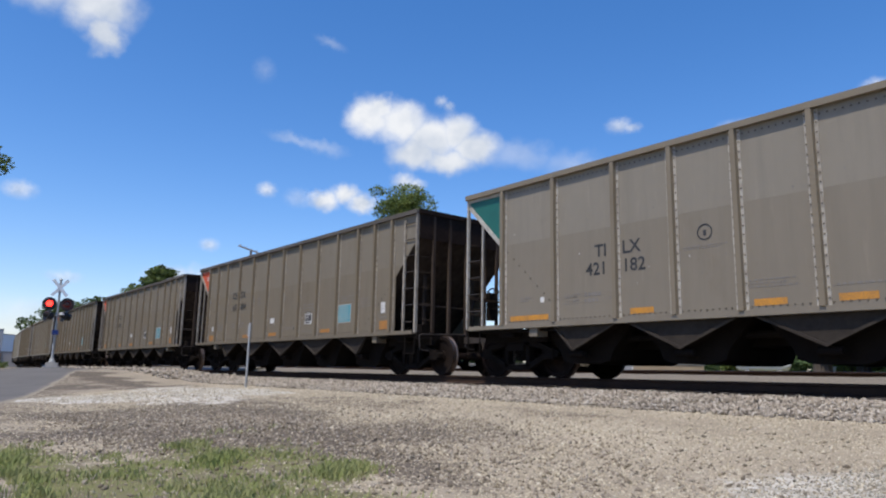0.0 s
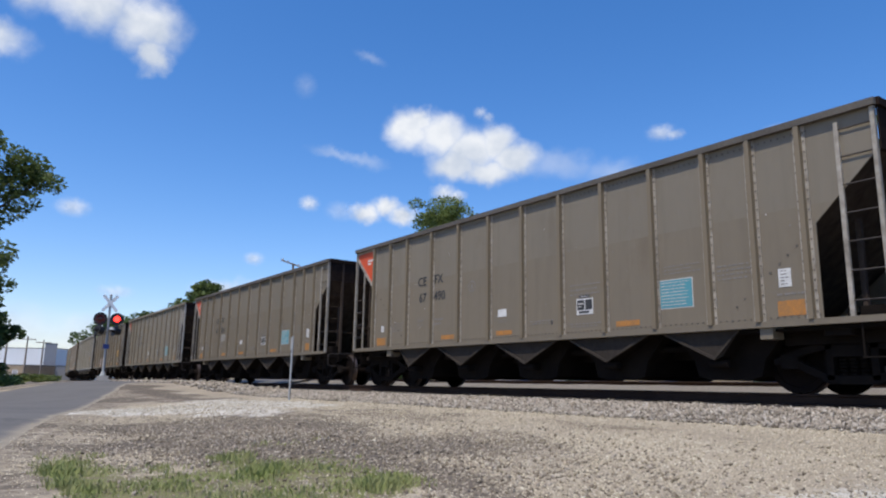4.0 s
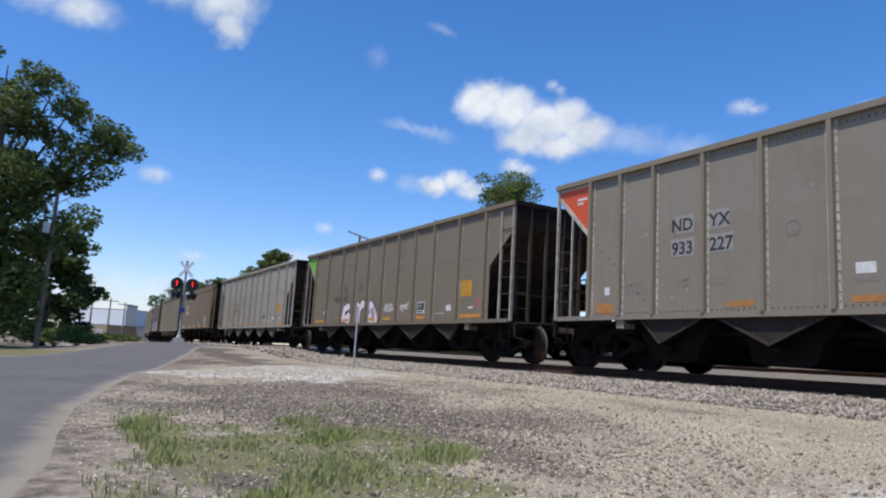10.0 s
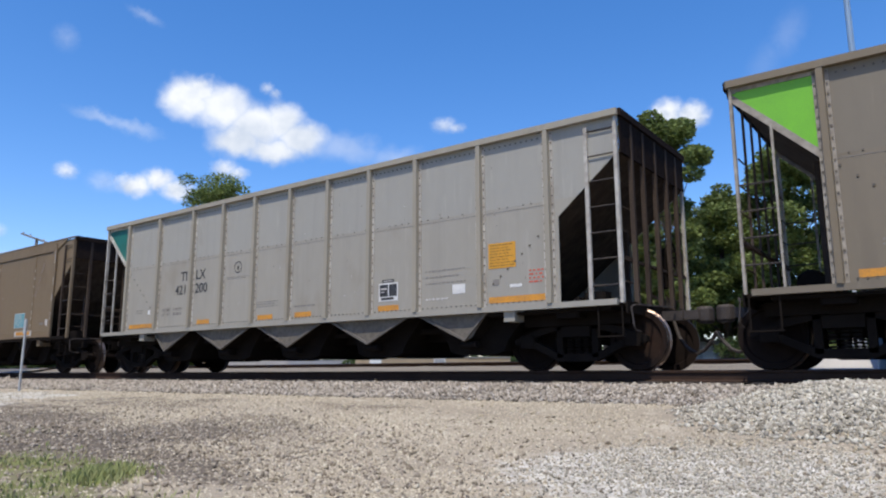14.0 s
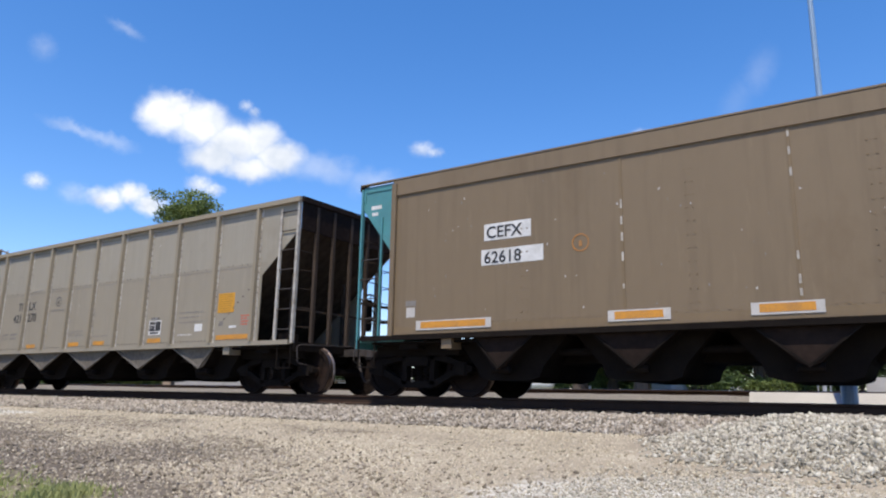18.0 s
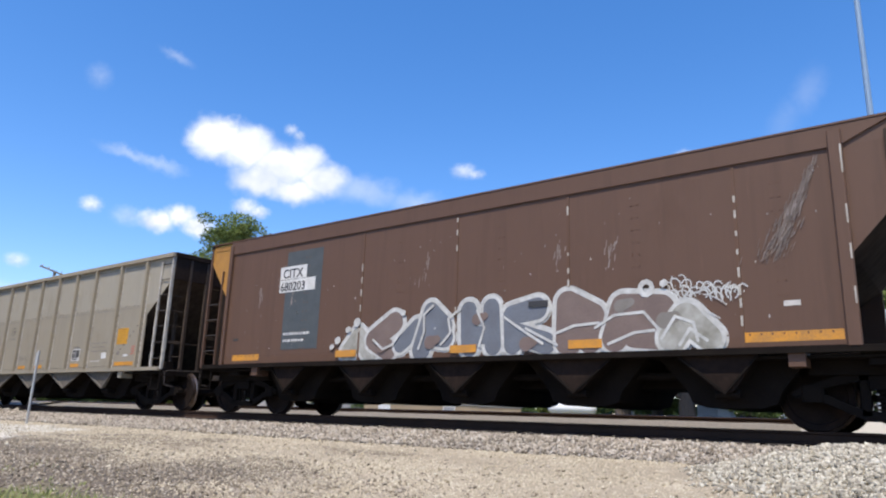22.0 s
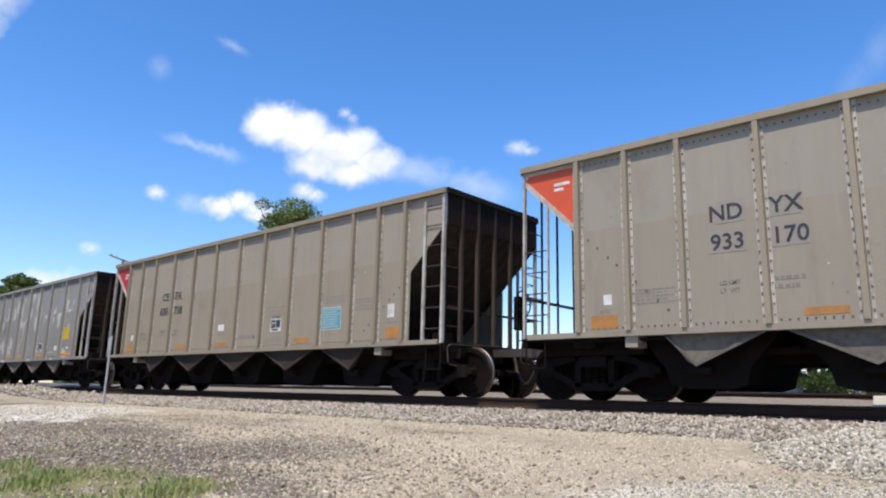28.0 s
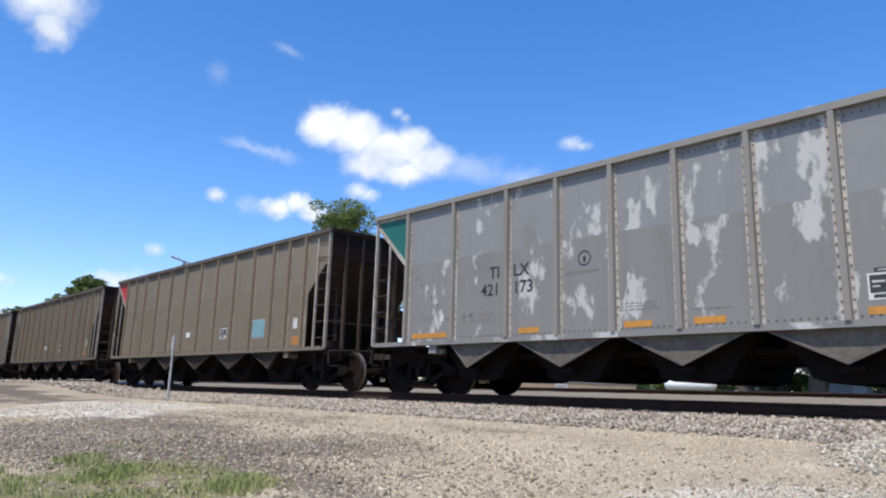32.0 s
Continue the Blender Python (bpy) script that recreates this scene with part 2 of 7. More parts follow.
def cloud(az, el, w, h, puffs, soft=0.6, dens=1.0, label="small white fair-weather cloud in a blue sky", seed=1, lean=0, rag=0.30):
    """A cloud in the direction az (degrees from the far end of the track) and el, w by h degrees."""
    a, e = radians(az), radians(el)
    c = Vector((-math.cos(a) * math.cos(e), math.sin(a) * math.cos(e), math.sin(e))) * CLOUD_FAR
    sx, sy = CLOUD_FAR * math.tan(radians(w / 2)), CLOUD_FAR * math.tan(radians(h / 2))
    k = sy / sx
    me = bpy.data.meshes.new("cloud")
    me.from_pydata([(-1.3, -1.3 * k, 0), (1.3, -1.3 * k, 0), (1.3, 1.3 * k, 0), (-1.3, 1.3 * k, 0)], [], [(0, 1, 2, 3)])
    me.materials.append(cloud_material([(x, y * k, pw * 1.13, ph * k * 1.13) for x, y, pw, ph in puffs], seed, soft, dens, rag))
    ob = new("cloud", me)
    ob.scale = (sx, sx, sx)
    face = Matrix.Translation(c) @ (c * -1).to_track_quat("Z", "Y").to_matrix().to_4x4() @ pose(0, 0, 0, 0, 0, lean)
    ob.matrix_basis = face @ Matrix.Scale(sx, 4)
    drifting.append((ob, face))
    return tagged(ob, label, "cloud", "clouds", "structure")


CUMULUS = "bright white cumulus cloud with ragged edges"
WISP = "thin veil of white cloud"
cloud(37.0, 19.3, 14.3, 8.0, [(-0.58, 0.38, 0.30, 0.50), (-0.44, 0.56, 0.18, 0.32), (-0.23, 0.26, 0.38, 0.54), (0.12, -0.02, 0.40, 0.52), (0.40, 0.12, 0.27, 0.46), (0.60, -0.19, 0.33, 0.43), (-0.06, -0.32, 0.36, 0.38), (0.31, -0.47, 0.41, 0.33)], 0.52, 1.0, "large white cumulus cloud with ragged edges", 1, 0, 0.24)
cloud(39.0, 22.0, 2.2, 1.8, [(-0.2, 0.2, 0.6, 0.6), (0.35, -0.2, 0.5, 0.5)], 0.8, 0.5, CUMULUS, 2)
cloud(36.1, 15.7, 3.6, 2.6, [(-0.2, 0, 0.7, 0.7), (0.3, -0.2, 0.6, 0.5)], 0.8, 0.85, CUMULUS, 3)
cloud(30.7, 14.0, 5.9, 3.3, [(-0.5, -0.1, 0.52, 0.62), (0.05, 0.25, 0.5, 0.62), (0.5, -0.15, 0.5, 0.6)], 0.6, 1.0, CUMULUS, 4)
cloud(54.0, 19.9, 3.4, 2.0, [(-0.1, 0, 0.75, 0.75), (0.4, -0.2, 0.6, 0.5)], 0.9, 0.6, CUMULUS, 5)
cloud(27.5, 18.3, 7.0, 1.7, [(-0.3, 0.05, 0.7, 0.7), (0.3, -0.05, 0.7, 0.8)], 1.0, 0.30, WISP, 6, -9)
cloud(24.4, 14.4, 2.2, 1.8, [(0, 0, 0.85, 0.8)], 0.8, 0.75, CUMULUS, 7)
cloud(27.0, 13.9, 3.0, 2.2, [(0, 0, 0.9, 0.85)], 1.0, 0.30, WISP, 8)
cloud(20.3, 9.7, 2.2, 1.5, [(0, 0, 0.85, 0.8)], 0.9, 0.6, CUMULUS, 9)
cloud(6.6, 26.8, 14.5, 9.0, [(-0.5, 0.25, 0.5, 0.6), (0.0, 0.1, 0.55, 0.6), (0.5, -0.1, 0.45, 0.55), (0.62, -0.55, 0.22, 0.35)], 0.6, 1.0, CUMULUS, 10)
cloud(-1.2, 23.6, 9.5, 5.6, [(-0.3, 0.1, 0.65, 0.7), (0.35, -0.15, 0.55, 0.55)], 0.7, 0.9, CUMULUS, 11)
cloud(29.0, 26.2, 3.4, 1.2, [(0, 0, 0.9, 0.8)], 1.0, 0.20, WISP, 12, -18)
cloud(23.6, 23.6, 2.4, 2.6, [(0, 0, 0.85, 0.85)], 1.0, 0.16, WISP, 13)
cloud(10.4, 6.5, 3.4, 1.4, [(0, 0, 0.9, 0.8)], 1.0, 0.5, WISP, 14)
cloud(19.5, 7.2, 8.0, 2.6, [(-0.4, 0, 0.6, 0.7), (0.35, 0.1, 0.6, 0.8)], 0.8, 0.8, CUMULUS, 15)
cloud(6.5, 3.6, 16.0, 6.0, [(-0.4, -0.1, 0.6, 0.8), (0.4, -0.2, 0.6, 0.7)], 1.0, 0.55, "low bank of pale cloud on the horizon", 16)
cloud(48.0, 17.3, 13.0, 4.4, [(-0.4, 0.1, 0.6, 0.7), (0.35, -0.1, 0.6, 0.7)], 1.0, 0.33, WISP, 17, -8)
cloud(80.8, 23.2, 4.2, 7.6, [(0.1, 0.3, 0.6, 0.6), (-0.2, -0.35, 0.6, 0.6)], 1.0, 0.10, WISP, 18, -28)
cloud(73.2, 19.6, 5.2, 3.6, [(-0.3, 0.1, 0.6, 0.7), (0.35, -0.1, 0.6, 0.7)], 0.6, 1.0, CUMULUS, 19)
cloud(7.0, 12.4, 3.0, 2.0, [(0, 0, 0.9, 0.8)], 0.9, 0.65, CUMULUS, 20)
cloud(63.0, 18.6, 5.0, 2.6, [(0, 0, 0.9, 0.8)], 0.8, 0.8, CUMULUS, 21)


# ---- ground and track ----
YC = 11.41          # centre line of the train's track
YC2 = 17.2          # centre line of the second track
LIFT2 = 0.24        # its rails above those of the first
BEND, RADIUS = -25.0, 720.0


def on_track(s, yc=YC):
    """The point and turn at s metres along the track; it bends away beyond BEND."""
    if s >= BEND:
        return s, yc, 0.0
    r = RADIUS - (yc - YC)
    a = (BEND - s) / r
    return BEND - r * math.sin(a), yc + r * (1 - math.cos(a)), -a


def across(x, y):
    """Metres towards the camera from the track's centre line."""
    if x >= BEND:
        return YC - y
    return math.hypot(x - BEND, y - (YC + RADIUS)) - RADIUS


def step(a, b, v):
    t = min(1.0, max(0.0, (v - a) / (b - a)))
    return t * t * (3 - 2 * t)


RIGHT = [(6, -1.2), (-2, -0.1), (-4, 0.24), (-5.8, 0.40), (-7.4, 0.60), (-9.7, 1.0), (-11.8, 1.42), (-15, 2.15), (-22, 3.9), (-29, 6.1), (-32.5, 8.7), (-33.5, 12), (-33.5, 40)]
LEFT = [(6, -8.2), (-4, -6.4), (-8, -5.4), (-11, -4.6), (-14, -3.7), (-17.5, -2.8), (-21, -1.9), (-26, -0.5), (-33, 2.0), (-39, 4.8), (-42.5, 8), (-43, 12), (-43, 40)]


def off_road(x, y):
    """Metres from the road's edge, on the lot's side."""
    for (x0, y0), (x1, y1) in zip(RIGHT, RIGHT[1:]):
        if x1 <= x <= x0 and x0 > x1:
            return y - (y0 + (y1 - y0) * (x0 - x) / (x0 - x1))
    return 9.0 if x > -33.5 else -1.0


def ground_z(x, y):
    d = across(x, y)
    lot = -0.39 - 0.21 * step(3.3, 9.0, d) + 0.05 * noise.noise((x * 0.25, y * 0.25, 3.1)) * step(3.6, 5, d)
    lot -= 0.28 * step(-13, -38, x) * step(5, 10, d)
    far = -0.23 + 0.36 * step(2.9, 4.7, -d) - 0.12 * step(12, 40, -d)
    z = lot if d > 0 else far
    cross = step(-56, -46, x) * (1 - step(-31, -21, x)) * (1 - step(4, 13, d)) * (1 - step(9, 16, -d))
    z += (-0.06 + LIFT2 * step(2.9, 4.7, -d) - z) * cross
    for off, bed in ((d, -0.23), (d + (YC2 - YC), LIFT2 - 0.20)):
        w = 1 - step(1.7, 3.25, abs(off))
        if w > 0:
            z = max(z, z + (bed - z) * w)
    z += 0.13 * math.exp(-((x + 6.4) / 2.4) ** 2 - ((y - 2.9) / 0.8) ** 2)
    z += 0.10 * math.exp(-((x + 11.5) / 3.0) ** 2 - ((y - 4.6) / 1.3) ** 2)
    return z + heap_z(x, y) + 0.014 * noise.noise((x * 1.7, y * 1.7, 0.0))


def heap_z(x, y):
    """The fresh pile of pale ballast beside the track."""
    e = math.hypot((1.6 - x) / 3.9 if x < 1.6 else (x - 1.6) / 6.0, (y - 7.6) / (1.75 if y > 7.6 else 2.7))
    e += 0.07 * noise.noise((x * 0.8, y * 0.8, 9.0)) + 0.03 * noise.noise((x * 2.5, y * 2.5, 4.0))
    return 0.27 * (1 - step(0.60, 1.02, e)) * (0.92 + 0.16 * noise.noise((x * 0.5, y * 0.5, 2.0)))


def zone(x, y):
    """How much of grey ballast, of grass, of pale crushed rock and of dark soil lies at a place."""
    d = across(x, y)
    n1, n2 = noise.noise((x * 0.6, y * 0.6, 5.0)), noise.noise((x * 1.9, y * 1.9, 7.0))
    stone = 1 - step(3.0, 3.4, d + 0.25 * n1) if d > 0 else 1 - step(9.5, 11, -d + n1)
    e = math.hypot((x + 15.0) / 4.4, (y - 5.0) / 3.2)
    pale = (1 - step(0.55, 1.05, e + 0.35 * n1 + 0.2 * n2)) if d > 2 else 0
    pale = max(pale, 0.55 * step(0.02, 0.12, heap_z(x, y)))
    pale = max(pale, 0.8 * (1 - step(0.4, 1.1, math.hypot((x + 1.1) / 1.3, (y - 4.4) / 1.6) + 0.4 * n1)))
    grass = 1 - step(0.55, 1.0, math.hypot((x + 3.85) / 2.0, (y - 1.6) / 1.2) + 0.45 * n1 + 0.45 * n2)
    grass = max(grass, (1 - step(0.3, 1.0, abs(y - 0.95 + 0.06 * (x + 5.5)) / 0.32 + 0.5 * n2)) * step(-7.2, -6.4, x) * step(-3.6, -4.4, x))
    grass *= step(0.5, 1.0, math.hypot((x + 3.5) / 0.42, (y - 1.0) / 0.22) + 0.4 * n2)
    if x < -24 and y < 3.5:
        grass = max(grass, step(-24, -34, x) * step(3.5, -1.0, y - 0.1 * (x + 40)))
    if -d > 19:
        grass = max(grass, 0.75 * step(19, 26, -d + 3 * n1))
    if d > 40 or x > 60:
        grass = max(grass, 0.8)
    soil = 1 - step(0.5, 1.1, math.hypot((x + 7.8) / 4.8, (y - 3.1) / 1.9) + 0.5 * n1)
    soil = max(soil, 1 - step(0.4, 1.0, math.hypot((x + 3.6) / 1.6, (y - 1.2) / 0.7) + 0.5 * n2))
    soil = max(soil, 0.8 * (1 - step(0.4, 1.0, math.hypot((x + 3.9) / 1.5, (y - 2.8) / 0.5) + 0.5 * n2)))
    soil = max(soil, 0.7 * (1 - step(0.2, 1.2, abs(d - 5.6) / 0.8 + 0.6 * n1)) * step(-3, -9, x))
    soil = max(soil, 0.72 * step(-1.5, -6.0, x) * (1 - step(6.6, 7.6, y)) * step(0.55, -0.35, n1 + 0.5 * n2))
    soil = max(soil, 0.5 * (1 - step(0.3, 2.6, off_road(x, y) + 0.5 * n1))) if -30 < x < 6 else soil
    return stone, grass, pale, soil


def ground_sheet():
    def grade(a, b, inner, step_in, grow):
        out, v, s = [], 0.0, step_in
        while v < b:
            out.append(v)
            v += s
            if v > inner:
                s *= grow
        out.append(b)
        neg, v, s = [], 0.0, step_in
        while v < a:
            neg.append(-v)
            v += s
            if v > inner:
                s *= grow
        neg.append(-a)
        return sorted(set(neg + out))
    xs = [-8 + v for v in grade(2500, 2500, 24, 0.22, 1.09)]
    ys = [6 + v for v in grade(2500, 2500, 13, 0.2, 1.09)]
    verts = [(x, y, ground_z(x, y) if abs(x) < 300 and abs(y) < 150 else -0.6) for y in ys for x in xs]
    n = len(xs)
    faces = [(j * n + i, j * n + i + 1, (j + 1) * n + i + 1, (j + 1) * n + i) for j in range(len(ys) - 1) for i in range(n - 1)]
    me = bpy.data.meshes.new("ground")
    me.from_pydata(verts, [], faces)
    me.shade_smooth()
    attr = me.color_attributes.new("zone", "FLOAT_COLOR", "POINT")
    attr.data.foreach_set("color", [c for x, y, z in verts for c in zone(x, y)])
    return me


def ground_material():
    m = shade("gravel_lot", (0.365, 0.312, 0.232), (0.262, 0.222, 0.165), rough=0.95, scale=0.5, fine=34, bump=0.8, dist=0.03, stain=(0.43, 0.375, 0.285), stain_scale=1.6, stain_cut=0.56, spec=0.15)
    nt = m.node_tree
    n, link = nt.nodes, nt.links.new
    bsdf = n["Principled BSDF"]
    out = bsdf.inputs["Base Color"].links[0].from_socket
    at = n.new("ShaderNodeAttribute")
    at.attribute_name = "zone"
    sep = n.new("ShaderNodeSeparateColor")
    link(at.outputs["Color"], sep.inputs[0])
    grain = n.new("ShaderNodeTexNoise")
    grain.inputs["Scale"].default_value, grain.inputs["Detail"].default_value = 9, 6
    tc = n.new("ShaderNodeTexCoord")
    link(tc.outputs["Object"], grain.inputs["Vector"])
    for source, a, b, size in ((sep.outputs[0], (0.26, 0.23, 0.185), (0.14, 0.122, 0.10), 24), (at.outputs["Alpha"], (0.165, 0.136, 0.103), (0.088, 0.072, 0.056), 30),
                               (sep.outputs[2], (0.62, 0.585, 0.51), (0.36, 0.33, 0.275), 7), (sep.outputs[1], (0.17, 0.175, 0.065), (0.17, 0.145, 0.095), 9)):
        nz = n.new("ShaderNodeTexNoise")
        nz.inputs["Scale"].default_value, nz.inputs["Detail"].default_value = size, 5
        link(tc.outputs["Object"], nz.inputs["Vector"])
        pick = n.new("ShaderNodeMix")
        pick.data_type = "RGBA"
        pick.inputs["A"].default_value, pick.inputs["B"].default_value = (*a, 1), (*b, 1)
        ramp = n.new("ShaderNodeMapRange")
        ramp.inputs["From Min"].default_value, ramp.inputs["From Max"].default_value = 0.35, 0.65
        link(nz.outputs["Fac"], ramp.inputs["Value"])
        link(ramp.outputs[0], pick.inputs["Factor"])
        # ragged edges
        edge = n.new("ShaderNodeMath")
        edge.operation = "ADD"
        link(source, edge.inputs[0])
        link(grain.outputs["Fac"], edge.inputs[1])
        cut = n.new("ShaderNodeMapRange")
        cut.inputs["From Min"].default_value, cut.inputs["From Max"].default_value = 0.85, 1.15
        link(edge.outputs[0], cut.inputs["Value"])
        mix = n.new("ShaderNodeMix")
        mix.data_type = "RGBA"
        link(cut.outputs[0], mix.inputs["Factor"])
        link(out, mix.inputs["A"])
        link(pick.outputs["Result"], mix.inputs["B"])
        out = mix.outputs["Result"]
    link(out, bsdf.inputs["Base Color"])
    return m


M_LOT = ground_material()
ground = solid("ground", ground_sheet(), M_LOT, "dusty tan gravel lot running up to the railway bed", "ground", kind="structure")

M_RAIL = shade("rail_steel", (0.034, 0.022, 0.017), (0.055, 0.034, 0.024), rough=0.9, scale=3, bump=0.15, spec=0.08)
M_HEAD = shade("rail_head", (0.35, 0.34, 0.33), (0.25, 0.24, 0.23), rough=0.25, metal=1.0, bump=0)
M_TIE = shade("tie_wood", (0.09, 0.072, 0.06), (0.05, 0.042, 0.036), rough=0.9, scale=4, stretch=(1, 8, 8), bump=0.4, per_object=0.2)


def track(yc, s0, s1, name, label, lift=0.0):
    """Two rails swept along the line, over ties."""
    prof = [(-0.07, -0.17), (0.07, -0.17), (0.07, -0.155), (0.012, -0.135), (0.012, -0.045), (0.037, -0.035), (0.037, -0.004), (0.03, 0.0), (-0.03, 0.0), (-0.037, -0.004), (-0.037, -0.035), (-0.012, -0.045), (-0.012, -0.135), (-0.07, -0.155)]
    root = thing(name, label, "railway track", pose(0, 0, lift), kind="structure")
    stops = [s1, BEND] + [BEND - 6 * k for k in range(1, int((BEND - s0) / 6) + 1)]
    for side in (-1, 1):
        sh, n = Shape(), len(prof)
        for s in stops:
            x, y, a = on_track(s, yc)
            for p, q in prof:
                sh.v.append((x + math.sin(-a) * (side * 0.755 + p), y + math.cos(a) * (side * 0.755 + p), q))
        for k in range(len(stops) - 1):
            sh.f += [(k * n + j, k * n + (j + 1) % n, (k + 1) * n + (j + 1) % n, (k + 1) * n + j) for j in range(n)]
        rail = part("rail", sh, M_RAIL, root)
        rail.data.materials.append(M_HEAD)
        for p in rail.data.polygons:
            if all(abs(rail.data.vertices[i].co.z) < 0.006 for i in p.vertices):
                p.material_index = 1
    return root


railway_track = track(YC, -330, 260, "track_main", "worn main line rails on dark wooden ties in grey ballast")
siding_track = track(YC2, -330, 260, "track_siding", "second pair of rails behind the train on grey ballast", LIFT2)
tie_mesh = Shape().cut_box(-0.115, 0.115, -1.3, 1.3, -0.34, -0.165, 0.012).mesh("tie", M_TIE)
for root, yc, lo, hi in ((railway_track, YC, -90, 24), (siding_track, YC2, -60, 24)):
    s = lo
    while s < hi:
        x, y, a = on_track(s, yc)
        ob = part("tie", tie_mesh, M_TIE, root)
        ob.matrix_basis = pose(x, y, random.uniform(-0.012, 0.006), 0, 0, math.degrees(a) + random.uniform(-1.2, 1.2))
        s += 0.53


# ---- the road and its crossing ----
def road_material():
    """Worn asphalt; dust from the lot thickens towards the edges in ragged tongues."""
    m = shade("asphalt", (0.112, 0.106, 0.100), (0.148, 0.140, 0.127), rough=0.9, scale=0.6, fine=45, bump=0.35, dist=0.01, stain=(0.07, 0.068, 0.066), stain_scale=0.7, stain_cut=0.62, spec=0.25)
    n, link = m.node_tree.nodes, m.node_tree.links.new
    bsdf = n["Principled BSDF"]
    at, tc = n.new("ShaderNodeAttribute"), n.new("ShaderNodeTexCoord")
    at.attribute_name = "dust"
    nz, fine = n.new("ShaderNodeTexNoise"), n.new("ShaderNodeTexNoise")
    nz.inputs["Scale"].default_value, nz.inputs["Detail"].default_value, nz.inputs["Roughness"].default_value = 1.7, 9, 0.65
    fine.inputs["Scale"].default_value, fine.inputs["Detail"].default_value = 26, 4
    link(tc.outputs["Object"], nz.inputs["Vector"])
    link(tc.outputs["Object"], fine.inputs["Vector"])
    add = n.new("ShaderNodeMath")
    link(at.outputs["Fac"], add.inputs[0])
    link(nz.outputs["Fac"], add.inputs[1])
    cut = n.new("ShaderNodeMapRange")
    cut.interpolation_type = "SMOOTHSTEP"
    cut.inputs["From Min"].default_value, cut.inputs["From Max"].default_value = 0.72, 1.22
    link(add.outputs[0], cut.inputs["Value"])
    dirt = n.new("ShaderNodeMix")
    dirt.data_type = "RGBA"
    dirt.inputs["A"].default_value, dirt.inputs["B"].default_value = (0.33, 0.287, 0.215, 1), (0.24, 0.207, 0.155, 1)
    link(fine.outputs["Fac"], dirt.inputs["Factor"])
    mix = n.new("ShaderNodeMix")
    mix.data_type = "RGBA"
    link(cut.outputs[0], mix.inputs["Factor"])
    link(bsdf.inputs["Base Color"].links[0].from_socket, mix.inputs["A"])
    link(dirt.outputs["Result"], mix.inputs["B"])
    link(mix.outputs["Result"], bsdf.inputs["Base Color"])
    return m


def ribbon(right, left, lift, cols=(0, 0.1, 0.2, 0.3, 0.4, 0.5, 0.6, 0.7, 0.8, 0.9, 1.0), rows=6):
    sh = Shape()
    pts = []
    for i in range(len(right) - 1):
        for k in range(rows):
            u = k / rows
            a = Vector(right[i]).lerp(right[i + 1], u)
            a.y += 0.05 * noise.noise((a.x * 0.7, a.y, 1.0))
            pts.append((a, Vector(left[i]).lerp(left[i + 1], u)))
    pts.append((Vector(right[-1]), Vector(left[-1])))
    for a, b in pts:
        for c in cols:
            p = a.lerp(b, c)
            rise = lift * min(1.0, c / 0.04 - 0.4, (1 - c) / 0.04 - 0.4)
            z = ground_z(p.x, p.y) + rise
            if abs(across(p.x, p.y)) < 2.2:
                z = max(z, -0.045)
            if abs(across(p.x, p.y) + YC2 - YC) < 2.2:
                z = max(z, LIFT2 - 0.045)
            sh.v.append((p.x, p.y, z))
    n = len(cols)
    sh.f = [(i * n + j, i * n + j + 1, (i + 1) * n + j + 1, (i + 1) * n + j) for i in range(len(pts) - 1) for j in range(n - 1)]
    return sh


M_ROAD = road_material()
ROAD_COLS = (0, 0.015, 0.04, 0.08, 0.12, 0.16, 0.2, 0.25, 0.32, 0.4, 0.5, 0.6, 0.7, 0.8, 0.88, 0.94, 0.98, 1.0)
road_mesh = ribbon(RIGHT, LEFT, 0.02, ROAD_COLS, 16).mesh("road", M_ROAD, True)
dust = road_mesh.attributes.new("dust", "FLOAT", "POINT")
dust.data.foreach_set("value", [max(1 - c / 0.075, 1 - (1 - c) / 0.12, 0.0) for _ in range(len(road_mesh.vertices) // len(ROAD_COLS)) for c in ROAD_COLS])
road = solid("road", road_mesh, M_ROAD, "worn grey asphalt road leading to the railway crossing", "road", kind="structure")


# ---- loose stone ----
def stone_material(name, cols, rough=0.9):
    """Broken rock; every stone takes its own tone."""
    m = shade(name, cols[0], cols[1], rough=rough, scale=20, fine=90, bump=0.4, dist=0.004, spec=0.2)
    n, link = m.node_tree.nodes, m.node_tree.links.new
    bsdf = n["Principled BSDF"]
    geo = n.new("ShaderNodeNewGeometry")
    ramp = n.new("ShaderNodeValToRGB")
    ramp.color_ramp.interpolation = "LINEAR"
    els = ramp.color_ramp.elements
    els[0].color, els[1].color = (*cols[0], 1), (*cols[-1], 1)
    for i, c in enumerate(cols[1:-1]):
        els.new((i + 1) / (len(cols) - 1)).color = (*c, 1)
    link(geo.outputs["Random Per Island"], ramp.inputs[0])
    old = bsdf.inputs["Base Color"].links[0].from_socket
    mix = n.new("ShaderNodeMix")
    mix.data_type = "RGBA"
    mix.inputs["Factor"].default_value = 0.8
    link(old, mix.inputs["A"])
    link(ramp.outputs[0], mix.inputs["B"])
    link(mix.outputs["Result"], bsdf.inputs["Base Color"])
    return m


